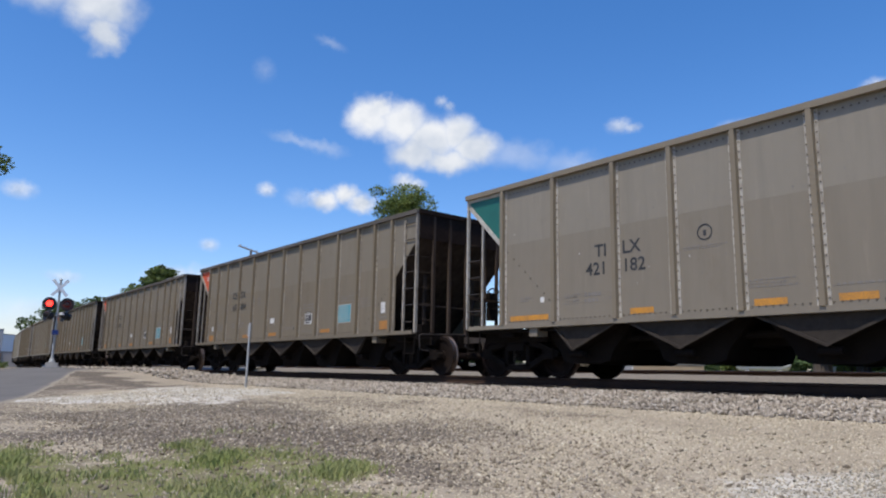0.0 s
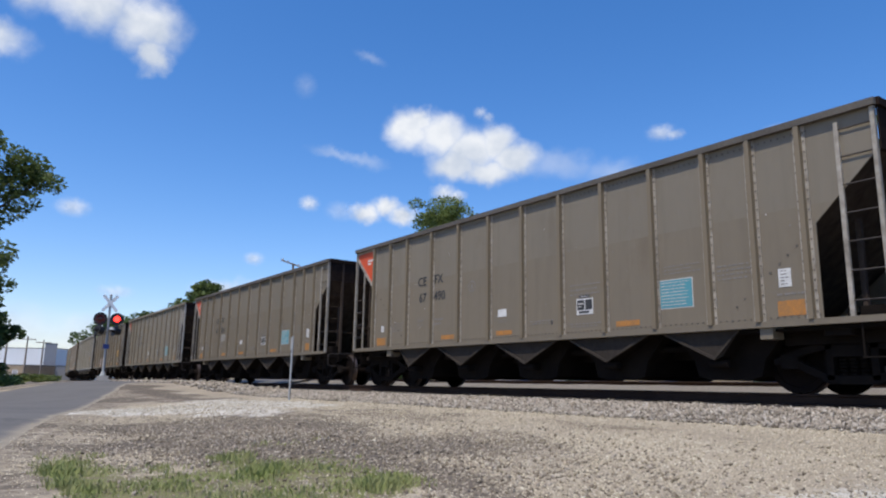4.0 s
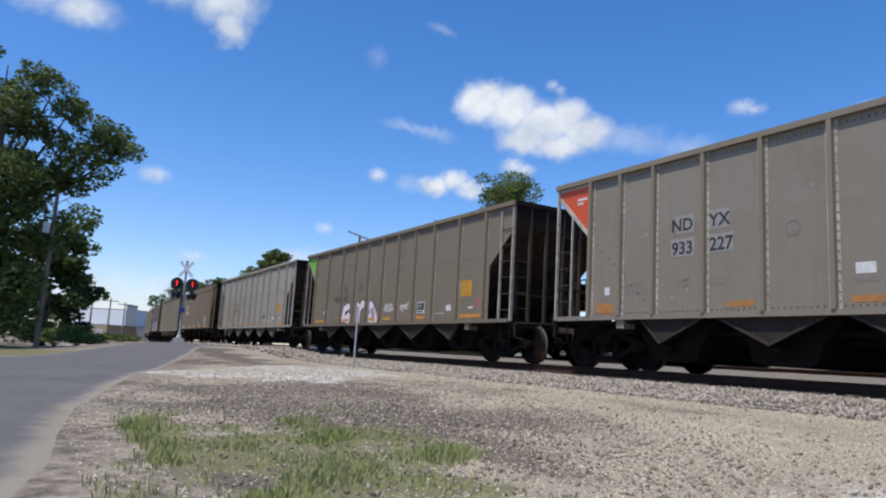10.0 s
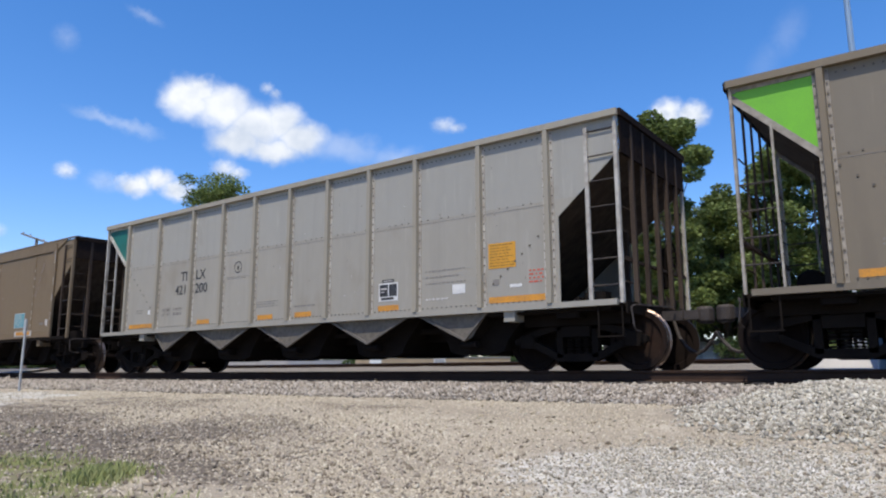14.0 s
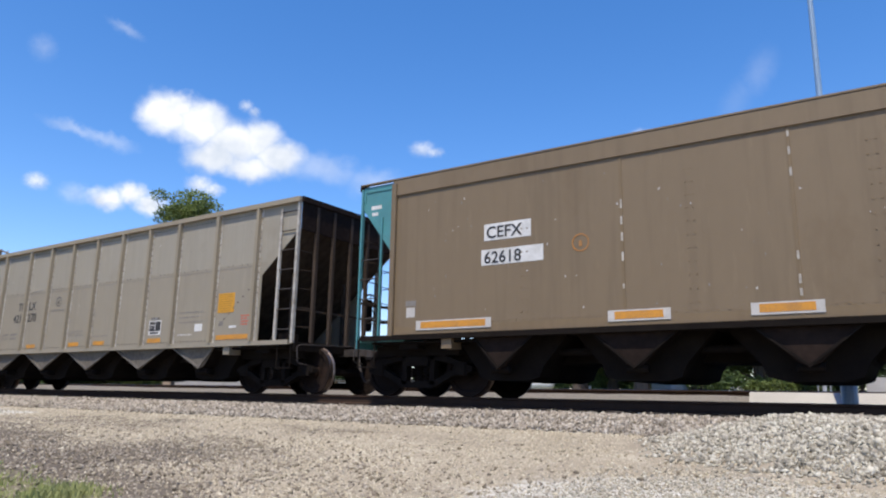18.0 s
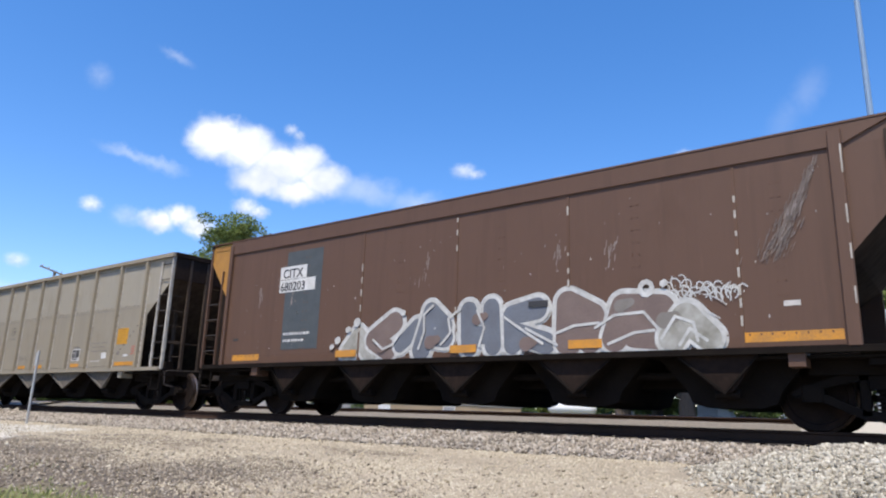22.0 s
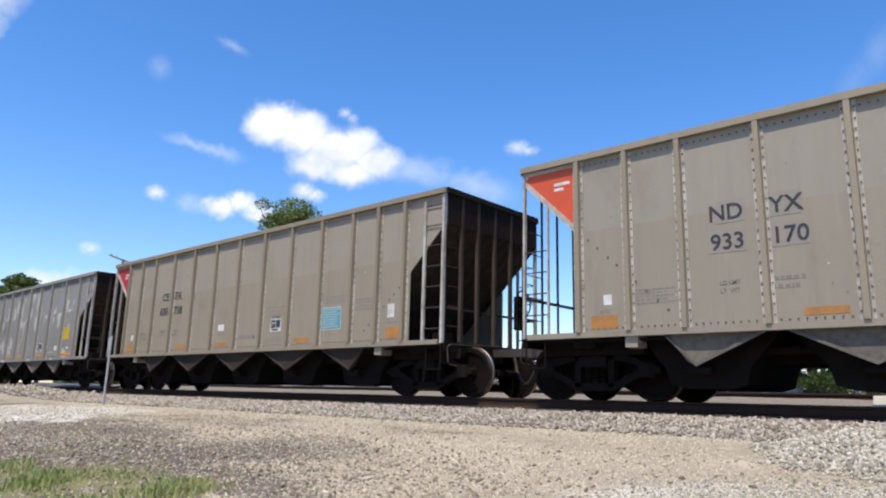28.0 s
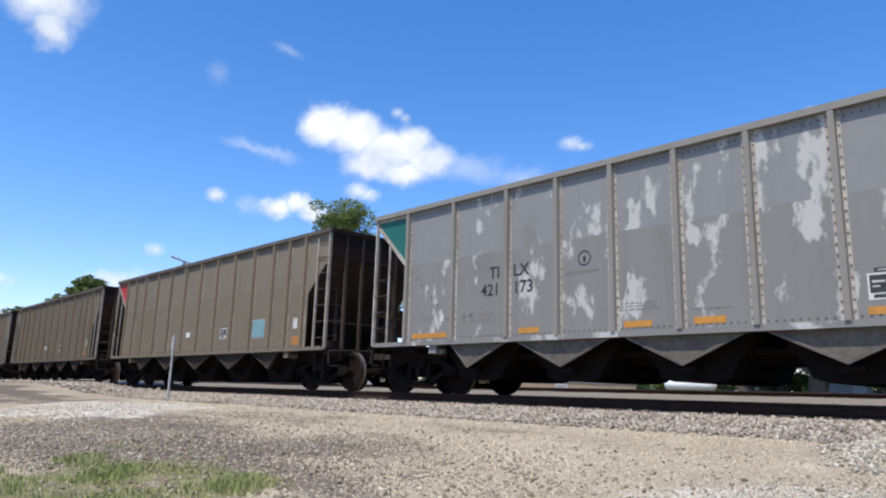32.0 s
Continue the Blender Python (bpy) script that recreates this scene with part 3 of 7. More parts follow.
def strew(name, places, size, mat, label, category, sink=0.25, seed=1):
    """One object of many broken stones: six-cornered splinters, each turned and squeezed its own way."""
    rng = np.random.default_rng(seed)
    p = np.array(places)
    n = len(p)
    star = np.array([(1, 0, 0), (-1, 0, 0), (0, 1, 0), (0, -1, 0), (0, 0, 1), (0, 0, -1)], float)
    v = star[None] * rng.uniform(0.6, 1.15, (n, 6, 1)) + rng.uniform(-0.42, 0.42, (n, 6, 3))
    s = rng.uniform(size[0], size[1], (n, 1, 1)) * rng.uniform(0.35, 1.5, (n, 1, 3)) * 0.80
    v = v * s
    q = rng.normal(size=(n, 4))
    q /= np.linalg.norm(q, axis=1, keepdims=True)
    w, x, y, z = q.T
    rot = np.stack([1 - 2 * (y * y + z * z), 2 * (x * y - z * w), 2 * (x * z + y * w), 2 * (x * y + z * w), 1 - 2 * (x * x + z * z), 2 * (y * z - x * w), 2 * (x * z - y * w), 2 * (y * z + x * w), 1 - 2 * (x * x + y * y)], 1).reshape(n, 3, 3)
    v = np.einsum("nij,nkj->nki", rot, v)
    c = p.copy()
    c[:, 2] += s[:, 0, :].mean(1) * (1 - 2 * sink)
    v = v + c[:, None, :]
    tris = np.array([(0, 2, 4), (2, 1, 4), (1, 3, 4), (3, 0, 4), (2, 0, 5), (1, 2, 5), (3, 1, 5), (0, 3, 5)])
    f = (tris[None] + 6 * np.arange(n)[:, None, None]).reshape(-1)
    me = bpy.data.meshes.new(name)
    me.vertices.add(6 * n)
    me.vertices.foreach_set("co", v.reshape(-1))
    me.loops.add(len(f))
    me.loops.foreach_set("vertex_index", f.astype(np.int32))
    me.polygons.add(8 * n)
    me.polygons.foreach_set("loop_start", np.arange(0, 24 * n, 3, dtype=np.int32))
    me.update(calc_edges=True)
    me.validate()
    me.materials.append(mat)
    return solid(name, me, mat, label, category, kind="stuff")


def scatter(n, x0, x1, y0, y1, keep, seed, bias=1.0):
    """n places on the ground within a rectangle, denser towards y0, where keep(x, y) allows."""
    rng = random.Random(seed)
    out, odds, height = [], {}, {}
    cell = 0.125

    def level(i, j):
        if (i, j) not in height:
            height[i, j] = ground_z(i * cell, j * cell)
        return height[i, j]
    while len(out) < n:
        x = rng.uniform(x0, x1)
        y = y0 + (y1 - y0) * rng.random() ** bias
        i, j = math.floor(x / cell), math.floor(y / cell)
        if (i, j) not in odds:
            odds[i, j] = keep((i + 0.5) * cell, (j + 0.5) * cell)
        if rng.random() < odds[i, j]:
            u, v = x / cell - i, y / cell - j
            out.append((x, y, (level(i, j) * (1 - u) + level(i + 1, j) * u) * (1 - v) + (level(i, j + 1) * (1 - u) + level(i + 1, j + 1) * u) * v))
    return out


def shards(name, places, size, mat, label, category, seed=1):
    """One object of many small chips: tilted four-sided points half sunk in the dirt."""
    rng = np.random.default_rng(seed)
    p = np.array(places)
    n = len(p)
    turn = rng.uniform(0, 6.283, (n, 1)) + np.array([0, 1.57, 3.14, 4.71]) + rng.uniform(-0.5, 0.5, (n, 4))
    r = rng.uniform(size[0], size[1], (n, 1)) * rng.uniform(0.45, 1.0, (n, 4)) * 0.6
    v = np.zeros((n, 5, 3))
    v[:, :4, 0], v[:, :4, 1] = np.cos(turn) * r, np.sin(turn) * r
    v[:, :4, 2] = -0.15 * r
    v[:, 4, :2] = rng.uniform(-0.45, 0.45, (n, 2)) * r[:, :1]
    v[:, 4, 2] = r.mean(1) * rng.uniform(0.35, 1.1, n)
    v += p[:, None, :]
    tri = np.array([(0, 1, 4), (1, 2, 4), (2, 3, 4), (3, 0, 4)])
    f = (tri[None] + 5 * np.arange(n)[:, None, None]).reshape(-1)
    me = bpy.data.meshes.new(name)
    me.vertices.add(5 * n)
    me.vertices.foreach_set("co", v.reshape(-1))
    me.loops.add(len(f))
    me.loops.foreach_set("vertex_index", f.astype(np.int32))
    me.polygons.add(4 * n)
    me.polygons.foreach_set("loop_start", np.arange(0, 12 * n, 3, dtype=np.int32))
    me.update(calc_edges=True)
    me.materials.append(mat)
    return solid(name, me, mat, label, category, kind="stuff")


M_BALLAST = stone_material("ballast_rock", [(0.115, 0.097, 0.077), (0.235, 0.201, 0.158), (0.385, 0.338, 0.274), (0.55, 0.50, 0.425), (0.275, 0.23, 0.178)])
M_PALEROCK = stone_material("pale_limestone", [(0.15, 0.133, 0.103), (0.31, 0.283, 0.225), (0.45, 0.416, 0.335), (0.64, 0.60, 0.495), (0.23, 0.206, 0.160)])
M_PEBBLE = stone_material("lot_gravel", [(0.15, 0.124, 0.086), (0.30, 0.255, 0.178), (0.46, 0.40, 0.286), (0.66, 0.595, 0.46), (0.25, 0.207, 0.14)])


M_MOUND = stone_material("soiled_gravel", [(0.115, 0.093, 0.068), (0.20, 0.165, 0.122), (0.30, 0.253, 0.193), (0.46, 0.405, 0.322), (0.165, 0.134, 0.099)])


def on_shoulder(x, y):
    d = across(x, y)
    return 1.0 if 1.0 < d < 3.05 + 0.3 * noise.noise((x * 0.6, y * 0.6, 5.0)) else (0.18 if 3.0 < d < 3.7 else 0.0)


def on_lot(x, y):
    """Gravel lies thick before the heap and thin on the wheel track and by the road."""
    d, off = across(x, y), off_road(x, y)
    if d < 2.9 or off < -0.9 or heap_z(x, y) > 0.05:
        return 0.0
    band = 0.42 + 0.58 * (1 - math.exp(-((d - 4.3) / 0.9) ** 2))
    gr, pale, soil = zone(x, y)[1:]
    near_road = 0.10 * step(-0.9, -0.1, off) + 0.12 * step(-0.2, 0.4, off) + 0.78 * step(0.1, 2.0, off + 0.4 * noise.noise((x * 0.8, y * 0.8, 8.0)))
    return band * (1 - 0.8 * gr) * (1 - 0.7 * pale) * (1 - 0.88 * min(1.0, soil)) * near_road * max(0.05, 0.7 + 0.7 * noise.noise((x * 0.7, y * 0.7, 2.0)))


def on_mound(x, y):
    return min(1.0, on_lot(x, y) + 0.5 * zone(x, y)[3] * (across(x, y) > 3.4) * (off_road(x, y) > 0.6)) * math.exp(-((x + 6.2) / 4.5) ** 2 - ((y - 2.9) / 1.9) ** 2)


strew("ballast_stones", scatter(54000, -24, 5, 8.0, 10.5, on_shoulder, 11), (0.020, 0.046), M_BALLAST, "grey-brown crushed rock ballast along the track", "ballast", seed=2)
strew("ballast_stones_far", scatter(5000, -60, -24, 7.6, 13.0, on_shoulder, 12), (0.06, 0.10), M_BALLAST, "grey-brown crushed rock ballast along the bend", "ballast", seed=3)
shards("gravel", scatter(230000, -19, 3.2, 0.3, 8.4, on_lot, 13, 1.2), (0.009, 0.024), M_PEBBLE, "fine tan and grey gravel scattered over the lot", "gravel", seed=4)
strew("coarse_gravel", scatter(8000, -14, 3.2, 0.6, 8.2, on_lot, 19, 1.2), (0.010, 0.024), M_PEBBLE, "coarser tan and grey stones lying on the lot", "gravel", sink=0.42, seed=9)
strew("soiled_gravel", scatter(13000, -14, 3.2, 0.6, 8.2, on_mound, 17, 1.1), (0.010, 0.025), M_MOUND, "coarser soiled stones lying on the lot", "gravel", sink=0.42, seed=7)
strew("heap_stones", scatter(76000, -3.2, 5.0, 4.2, 9.6, lambda x, y: 1.0 if heap_z(x, y) > 0.04 else (0.25 if heap_z(x, y) > 0.008 else 0.0), 14), (0.013, 0.033), M_PALEROCK, "heap of fresh pale grey crushed limestone", "stone heap", seed=5)
strew("spilled_stones", scatter(9000, -2.8, 1.6, 2.4, 6.2, lambda x, y: step(1.15, 0.3, math.hypot((x + 1.1) / 1.25, (y - 4.4) / 1.5)), 15), (0.005, 0.013), M_PALEROCK, "thin spill of pale crushed limestone", "stone spill", seed=6)
strew("broken_limestone", scatter(3500, -22, -9, 2.4, 8.0, lambda x, y: zone(x, y)[2] ** 2, 18), (0.010, 0.034), M_PALEROCK, "broken pale limestone spread beside the crossing", "rubble", sink=0.6, seed=8)


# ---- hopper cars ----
# Underframe and wheels near black: shade beneath the cars goes into their colour.
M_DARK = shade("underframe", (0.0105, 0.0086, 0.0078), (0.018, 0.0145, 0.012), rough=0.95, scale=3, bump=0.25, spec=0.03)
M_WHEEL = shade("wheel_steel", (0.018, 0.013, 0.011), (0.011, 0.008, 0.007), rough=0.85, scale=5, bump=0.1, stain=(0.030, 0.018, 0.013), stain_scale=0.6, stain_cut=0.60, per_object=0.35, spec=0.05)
M_TREAD = shade("wheel_tread", (0.24, 0.20, 0.175), (0.15, 0.10, 0.075), rough=0.38, metal=0.9, bump=0)
M_BLACKPAINT = shade("black_stencil", (0.02, 0.02, 0.022), (0.05, 0.05, 0.05), rough=0.6, bump=0)
M_GEAR = shade("dusty_gear", (0.062, 0.050, 0.044), (0.026, 0.021, 0.019), rough=0.7, scale=5, bump=0.1)
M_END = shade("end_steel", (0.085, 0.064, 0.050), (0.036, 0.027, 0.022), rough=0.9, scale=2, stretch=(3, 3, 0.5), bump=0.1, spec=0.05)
M_WHITE = shade("white_stencil", (0.68, 0.67, 0.64), (0.5, 0.49, 0.46), rough=0.6, scale=5, bump=0)
M_FADED = shade("faded_stencil", (0.17, 0.155, 0.135), (0.22, 0.2, 0.18), rough=0.8, bump=0)
M_PALEPRINT = shade("pale_stencil", (0.55, 0.52, 0.48), (0.4, 0.38, 0.35), rough=0.8, bump=0)
M_ORANGE = shade("reflector_orange", (0.62, 0.27, 0.025), (0.36, 0.18, 0.05), rough=0.5, scale=5, bump=0.05)
M_RUSTORANGE = shade("faded_orange", (0.46, 0.19, 0.035), (0.26, 0.14, 0.055), rough=0.6, scale=7, bump=0.05)
M_YELLOWCARD = shade("yellow_card", (0.60, 0.29, 0.025), (0.50, 0.25, 0.03), rough=0.55, scale=5, bump=0.05)
M_LEMON = shade("lemon_card", (0.62, 0.46, 0.02), (0.50, 0.37, 0.03), rough=0.55, scale=5, bump=0.05)
M_TEALCARD = shade("teal_card", (0.075, 0.29, 0.34), (0.10, 0.26, 0.29), rough=0.5, scale=5, bump=0.05)
M_REDCARD = shade("red_print", (0.55, 0.10, 0.06), (0.45, 0.1, 0.06), rough=0.6, bump=0)


def side_paint(name, col, col2, stain, cut=0.57, stretch=(1.0, 1.0, 0.55), pale=None, run=0.22, blot=False):
    """Dusty paint with stains, long vertical runs of dirt and pale scuffs."""
    m = shade(name, col, col2, rough=0.60, scale=0.7, fine=7, mix=1.5, bump=0.05, dist=0.004, stretch=stretch, stain=stain, stain_scale=0.6, stain_cut=cut, spec=0.35, per_object=0.04)
    n, link = m.node_tree.nodes, m.node_tree.links.new
    bsdf = n["Principled BSDF"]
    out = bsdf.inputs["Base Color"].links[0].from_socket
    tc, info = n.new("ShaderNodeTexCoord"), n.new("ShaderNodeObjectInfo")
    for size, tone, lo, hi, amount in (((5.0, 5.0, 0.30), tuple(c * 0.68 for c in col2), 0.50, 0.72, run), ((4.0, 4.0, 2.0) if blot else (9.0, 9.0, 1.1), pale or tuple(c * 1.55 for c in col), 0.60 if pale is None else 0.57 if blot else 0.53, 0.72 if pale is None else 0.62 if blot else 0.60, 0.16 if pale is None else 0.85 if blot else 0.6)):
        mp, nz = n.new("ShaderNodeMapping"), n.new("ShaderNodeTexNoise")
        mp.inputs["Scale"].default_value = size
        link(tc.outputs["Object"], mp.inputs["Vector"])
        shift = n.new("ShaderNodeVectorMath")
        shift.operation = "SCALE"
        shift.inputs[0].default_value = (53.0, 0.0, 31.0)
        link(info.outputs["Random"], shift.inputs["Scale"])
        link(shift.outputs[0], mp.inputs["Location"])
        nz.inputs["Scale"].default_value, nz.inputs["Detail"].default_value, nz.inputs["Roughness"].default_value = (0.55, 6, 0.6) if pale and amount > 0.6 else (1.0, 6, 0.6)
        link(mp.outputs[0], nz.inputs["Vector"])
        cut_ = n.new("ShaderNodeMapRange")
        cut_.inputs["From Min"].default_value, cut_.inputs["From Max"].default_value, cut_.inputs["To Max"].default_value = lo, hi, amount
        link(nz.outputs["Fac"], cut_.inputs["Value"])
        mix = n.new("ShaderNodeMix")
        mix.data_type = "RGBA"
        mix.inputs["B"].default_value = (*tone, 1)
        link(cut_.outputs[0], mix.inputs["Factor"])
        link(out, mix.inputs["A"])
        out = mix.outputs["Result"]
    link(out, bsdf.inputs["Base Color"])
    return m


def tones(name, r, g, b, dark=0.88, spot=0.84, **more):
    r, g, b = 1.10 * r, 1.10 * g, 1.08 * b
    return side_paint(name, (r, g, b), (r * dark, g * dark, b * dark), (r * spot, g * spot * 0.97, b * spot * 0.93), **more)


PAINTS = {
    "grey": tones("grey_paint", 0.208, 0.178, 0.136),
    "silver": tones("silver_grey_paint", 0.286, 0.266, 0.226),
    "pale": tones("pale_paint", 0.262, 0.229, 0.176),
    "dusty": tones("dusty_paint", 0.168, 0.139, 0.100),
    "drab": tones("drab_paint", 0.125, 0.100, 0.068),
    "brown": tones("brown_paint", 0.100, 0.055, 0.036, run=0.4),
    "tan": tones("tan_paint", 0.172, 0.126, 0.077, run=0.4),
    "sand": tones("sandy_grey_paint", 0.243, 0.208, 0.155),
    "patchy": tones("patchy_paint", 0.212, 0.206, 0.192, pale=(0.50, 0.49, 0.45), blot=True),
}
WORN = {k: tones("worn_" + k, *[c * g / 1.09 * h for c, h in zip(PAINTS[k].node_tree.nodes["Mix"].inputs["A"].default_value[:3], (1.0, 0.965, 0.91))]) for k, g in (("grey", 0.96), ("silver", 0.98), ("pale", 0.96), ("dusty", 1.05), ("drab", 1.15), ("sand", 0.94), ("patchy", 1.05), ("tan", 1.0), ("brown", 1.05))}
UPPER = {k: tones("upper_" + k, *[c * g for c, g in zip(PAINTS[k].node_tree.nodes["Mix"].inputs["A"].default_value[:3], (0.97, 1.0, 1.06))], **({"pale": (0.50, 0.49, 0.45), "blot": True} if k == "patchy" else {})) for k in PAINTS}
TRIMS = {
    "pine": shade("pine_green", (0.015, 0.14, 0.115), (0.02, 0.11, 0.09), rough=0.5, scale=3, bump=0.05),
    "lime": shade("lime_green", (0.17, 0.47, 0.025), (0.14, 0.38, 0.03), rough=0.5, scale=3, bump=0.05),
    "teal": shade("teal_green", (0.075, 0.25, 0.265), (0.07, 0.20, 0.21), rough=0.5, scale=3, bump=0.05),
    "red": shade("orange_red", (0.62, 0.085, 0.025), (0.5, 0.08, 0.03), rough=0.5, scale=3, bump=0.05),
    "crimson": shade("crimson_red", (0.42, 0.028, 0.035), (0.33, 0.03, 0.035), rough=0.5, scale=3, bump=0.05),
    "ochre": shade("ochre_yellow", (0.42, 0.21, 0.04), (0.3, 0.15, 0.04), rough=0.6, scale=4, bump=0.05),
}
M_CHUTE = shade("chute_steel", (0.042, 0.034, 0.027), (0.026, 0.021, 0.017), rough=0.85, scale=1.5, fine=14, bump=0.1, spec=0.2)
# Dark brown, for end walls, end chords and the smooth cars' chutes.
M_DARKBROWN = shade("dark_brown_steel", (0.030, 0.021, 0.017), (0.018, 0.013, 0.011), rough=0.95, scale=1.5, fine=14, bump=0.1, spec=0.02)
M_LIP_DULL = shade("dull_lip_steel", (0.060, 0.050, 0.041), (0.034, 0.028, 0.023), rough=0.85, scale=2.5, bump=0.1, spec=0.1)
M_LIP = shade("chute_lip_steel", (0.15, 0.134, 0.112), (0.08, 0.07, 0.058), rough=0.75, scale=2.5, bump=0.1)
M_FLANGE = shade("bare_flange", (0.50, 0.47, 0.41), (0.27, 0.24, 0.20), rough=0.65, scale=1.6, fine=9, mix=0.5, bump=0.05)
M_FLANGE_DULL = shade("dull_flange", (0.39, 0.35, 0.29), (0.19, 0.162, 0.127), rough=0.7, scale=1.6, fine=9, mix=0.5, bump=0.05)
M_CHUTE_PALE = shade("pale_chute_steel", (0.165, 0.145, 0.118), (0.095, 0.082, 0.067), rough=0.8, scale=1.3, fine=14, bump=0.1, spec=0.2)
M_STUD = shade("flange_studs", (0.17, 0.148, 0.118), (0.11, 0.095, 0.075), rough=0.8, scale=2.5, fine=12, bump=0)
M_SPOT = shade("dark_rivets", (0.075, 0.064, 0.05), (0.13, 0.112, 0.09), rough=0.8, scale=2.5, fine=12, bump=0)
# A darker brown than the side paint.
M_CHORD = shade("dark_chord", (0.115, 0.10, 0.082), (0.065, 0.056, 0.047), rough=0.8, scale=1.5, bump=0.1)
HALF = 7.3          # half the length over the corner posts
SIDE = 1.52         # half the width at the side sheets
POSTS = {"wide": [-6.18, -4.78, -3.37, -2.22, -1.11, 0.03, 1.15, 2.27, 3.40, 4.77, 6.06], "close": [-6.22, -5.36, -4.50, -3.37, -2.24, -1.11, 0.01, 1.13, 2.24, 3.36, 4.42, 5.22, 6.00]}


def wheelset_meshes():
    prof = [(0.0, -0.07), (0.12, -0.07), (0.13, -0.02), (0.36, -0.035), (0.375, -0.068), (0.45, -0.068), (0.457, -0.055)]
    tread = [(0.457, -0.055), (0.462, 0.03), (0.485, 0.045), (0.485, 0.07), (0.44, 0.07)]
    back = [(0.44, 0.07), (0.375, 0.065), (0.36, 0.02), (0.13, 0.05), (0.0, 0.05)]
    sh = Shape()
    for side in (-1, 1):
        for shape, p in ((sh, prof), (sh, tread), (sh, back)):
            shape.lathe([(r, side * (0.75 - h)) for r, h in p], 28, axis="y")
        sh.tube((0, side * 0.75, 0), (0, side * 1.02, 0), 0.085, n=10)
        for k in range(3):
            a = 2 * math.pi * k / 3
            sh.tube((0.06 * math.cos(a), side * 1.02, 0.06 * math.sin(a)), (0.06 * math.cos(a), side * 1.035, 0.06 * math.sin(a)), 0.018, n=6)
    sh.tube((0, -0.72, 0), (0, 0.72, 0), 0.085, n=12)
    me = sh.mesh("wheelset", M_WHEEL)
    me.materials.append(M_TREAD)
    for p in me.polygons:
        rr = [math.hypot(me.vertices[i].co.x, me.vertices[i].co.z) for i in p.vertices]
        p.material_index = 1 if min(rr) > 0.455 else 0
    return me


def truck_frame(side):
    """A cast side frame with its sloping arms, spring nest and bearing boxes."""
    sh = Shape()
    y0, y1 = sorted((side * 0.93, side * 1.07))
    outer = [(-1.12, 0.50), (-0.70, 0.66), (-0.30, 0.76), (0.30, 0.76), (0.70, 0.66), (1.12, 0.50), (1.12, 0.40), (0.72, 0.36), (0.32, 0.16), (-0.32, 0.16), (-0.72, 0.36), (-1.12, 0.40)]
    sh.prism([outer[i] for i in (0, 1, 2, 3, 4, 5)] + [(1.12, 0.42), (0.66, 0.56), (0.28, 0.64), (-0.28, 0.64), (-0.66, 0.56), (-1.12, 0.42)], "y", y0, y1)
    sh.prism([(-1.12, 0.42), (-0.74, 0.46), (-0.30, 0.26), (0.30, 0.26), (0.74, 0.46), (1.12, 0.42), (0.72, 0.34), (0.32, 0.14), (-0.32, 0.14), (-0.72, 0.34)], "y", y0, y1)
    for s in (-1, 1):
        sh.box(s * 0.30 - 0.05, s * 0.30 + 0.05, y0, y1, 0.2, 0.70)
        sh.cut_box(s * 0.89 - 0.13, s * 0.89 + 0.13, y0 - 0.03, y1 + 0.03, 0.36, 0.57, 0.03)
    for k in (-0.14, 0.0, 0.14):
        for j in range(5):
            sh.tube((k, side * 1.0, 0.27 + j * 0.05), (k, side * 1.0, 0.295 + j * 0.05), 0.06, n=8)
    sh.box(-0.24, 0.24, y0 - 0.05, y1 + 0.02, 0.52, 0.68)
    return sh


WHEELSET = wheelset_meshes()
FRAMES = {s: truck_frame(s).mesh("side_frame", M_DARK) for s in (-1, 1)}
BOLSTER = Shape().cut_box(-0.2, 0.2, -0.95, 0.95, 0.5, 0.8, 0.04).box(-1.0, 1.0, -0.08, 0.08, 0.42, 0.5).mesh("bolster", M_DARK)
rolling = []        # wheelsets with their place in the truck


def add_truck(car, x):
    truck = part("truck", BOLSTER, M_DARK, car)
    truck.location = (x, 0, 0)
    for s in (-1, 1):
        part("side_frame", FRAMES[s], M_DARK, truck)
    for dx in (-0.89, 0.89):
        ws = part("wheelset", WHEELSET, M_WHEEL, truck)
        ws.location = (dx, 0, 0.457)
        rolling.append((ws, dx))
    return truck


def rungs(sh, x0, x1, y0, y1, zs, r=0.011):
    for z in zs:
        sh.tube((x0, y0, z), (x1, y1, z), r, n=6)
    return sh


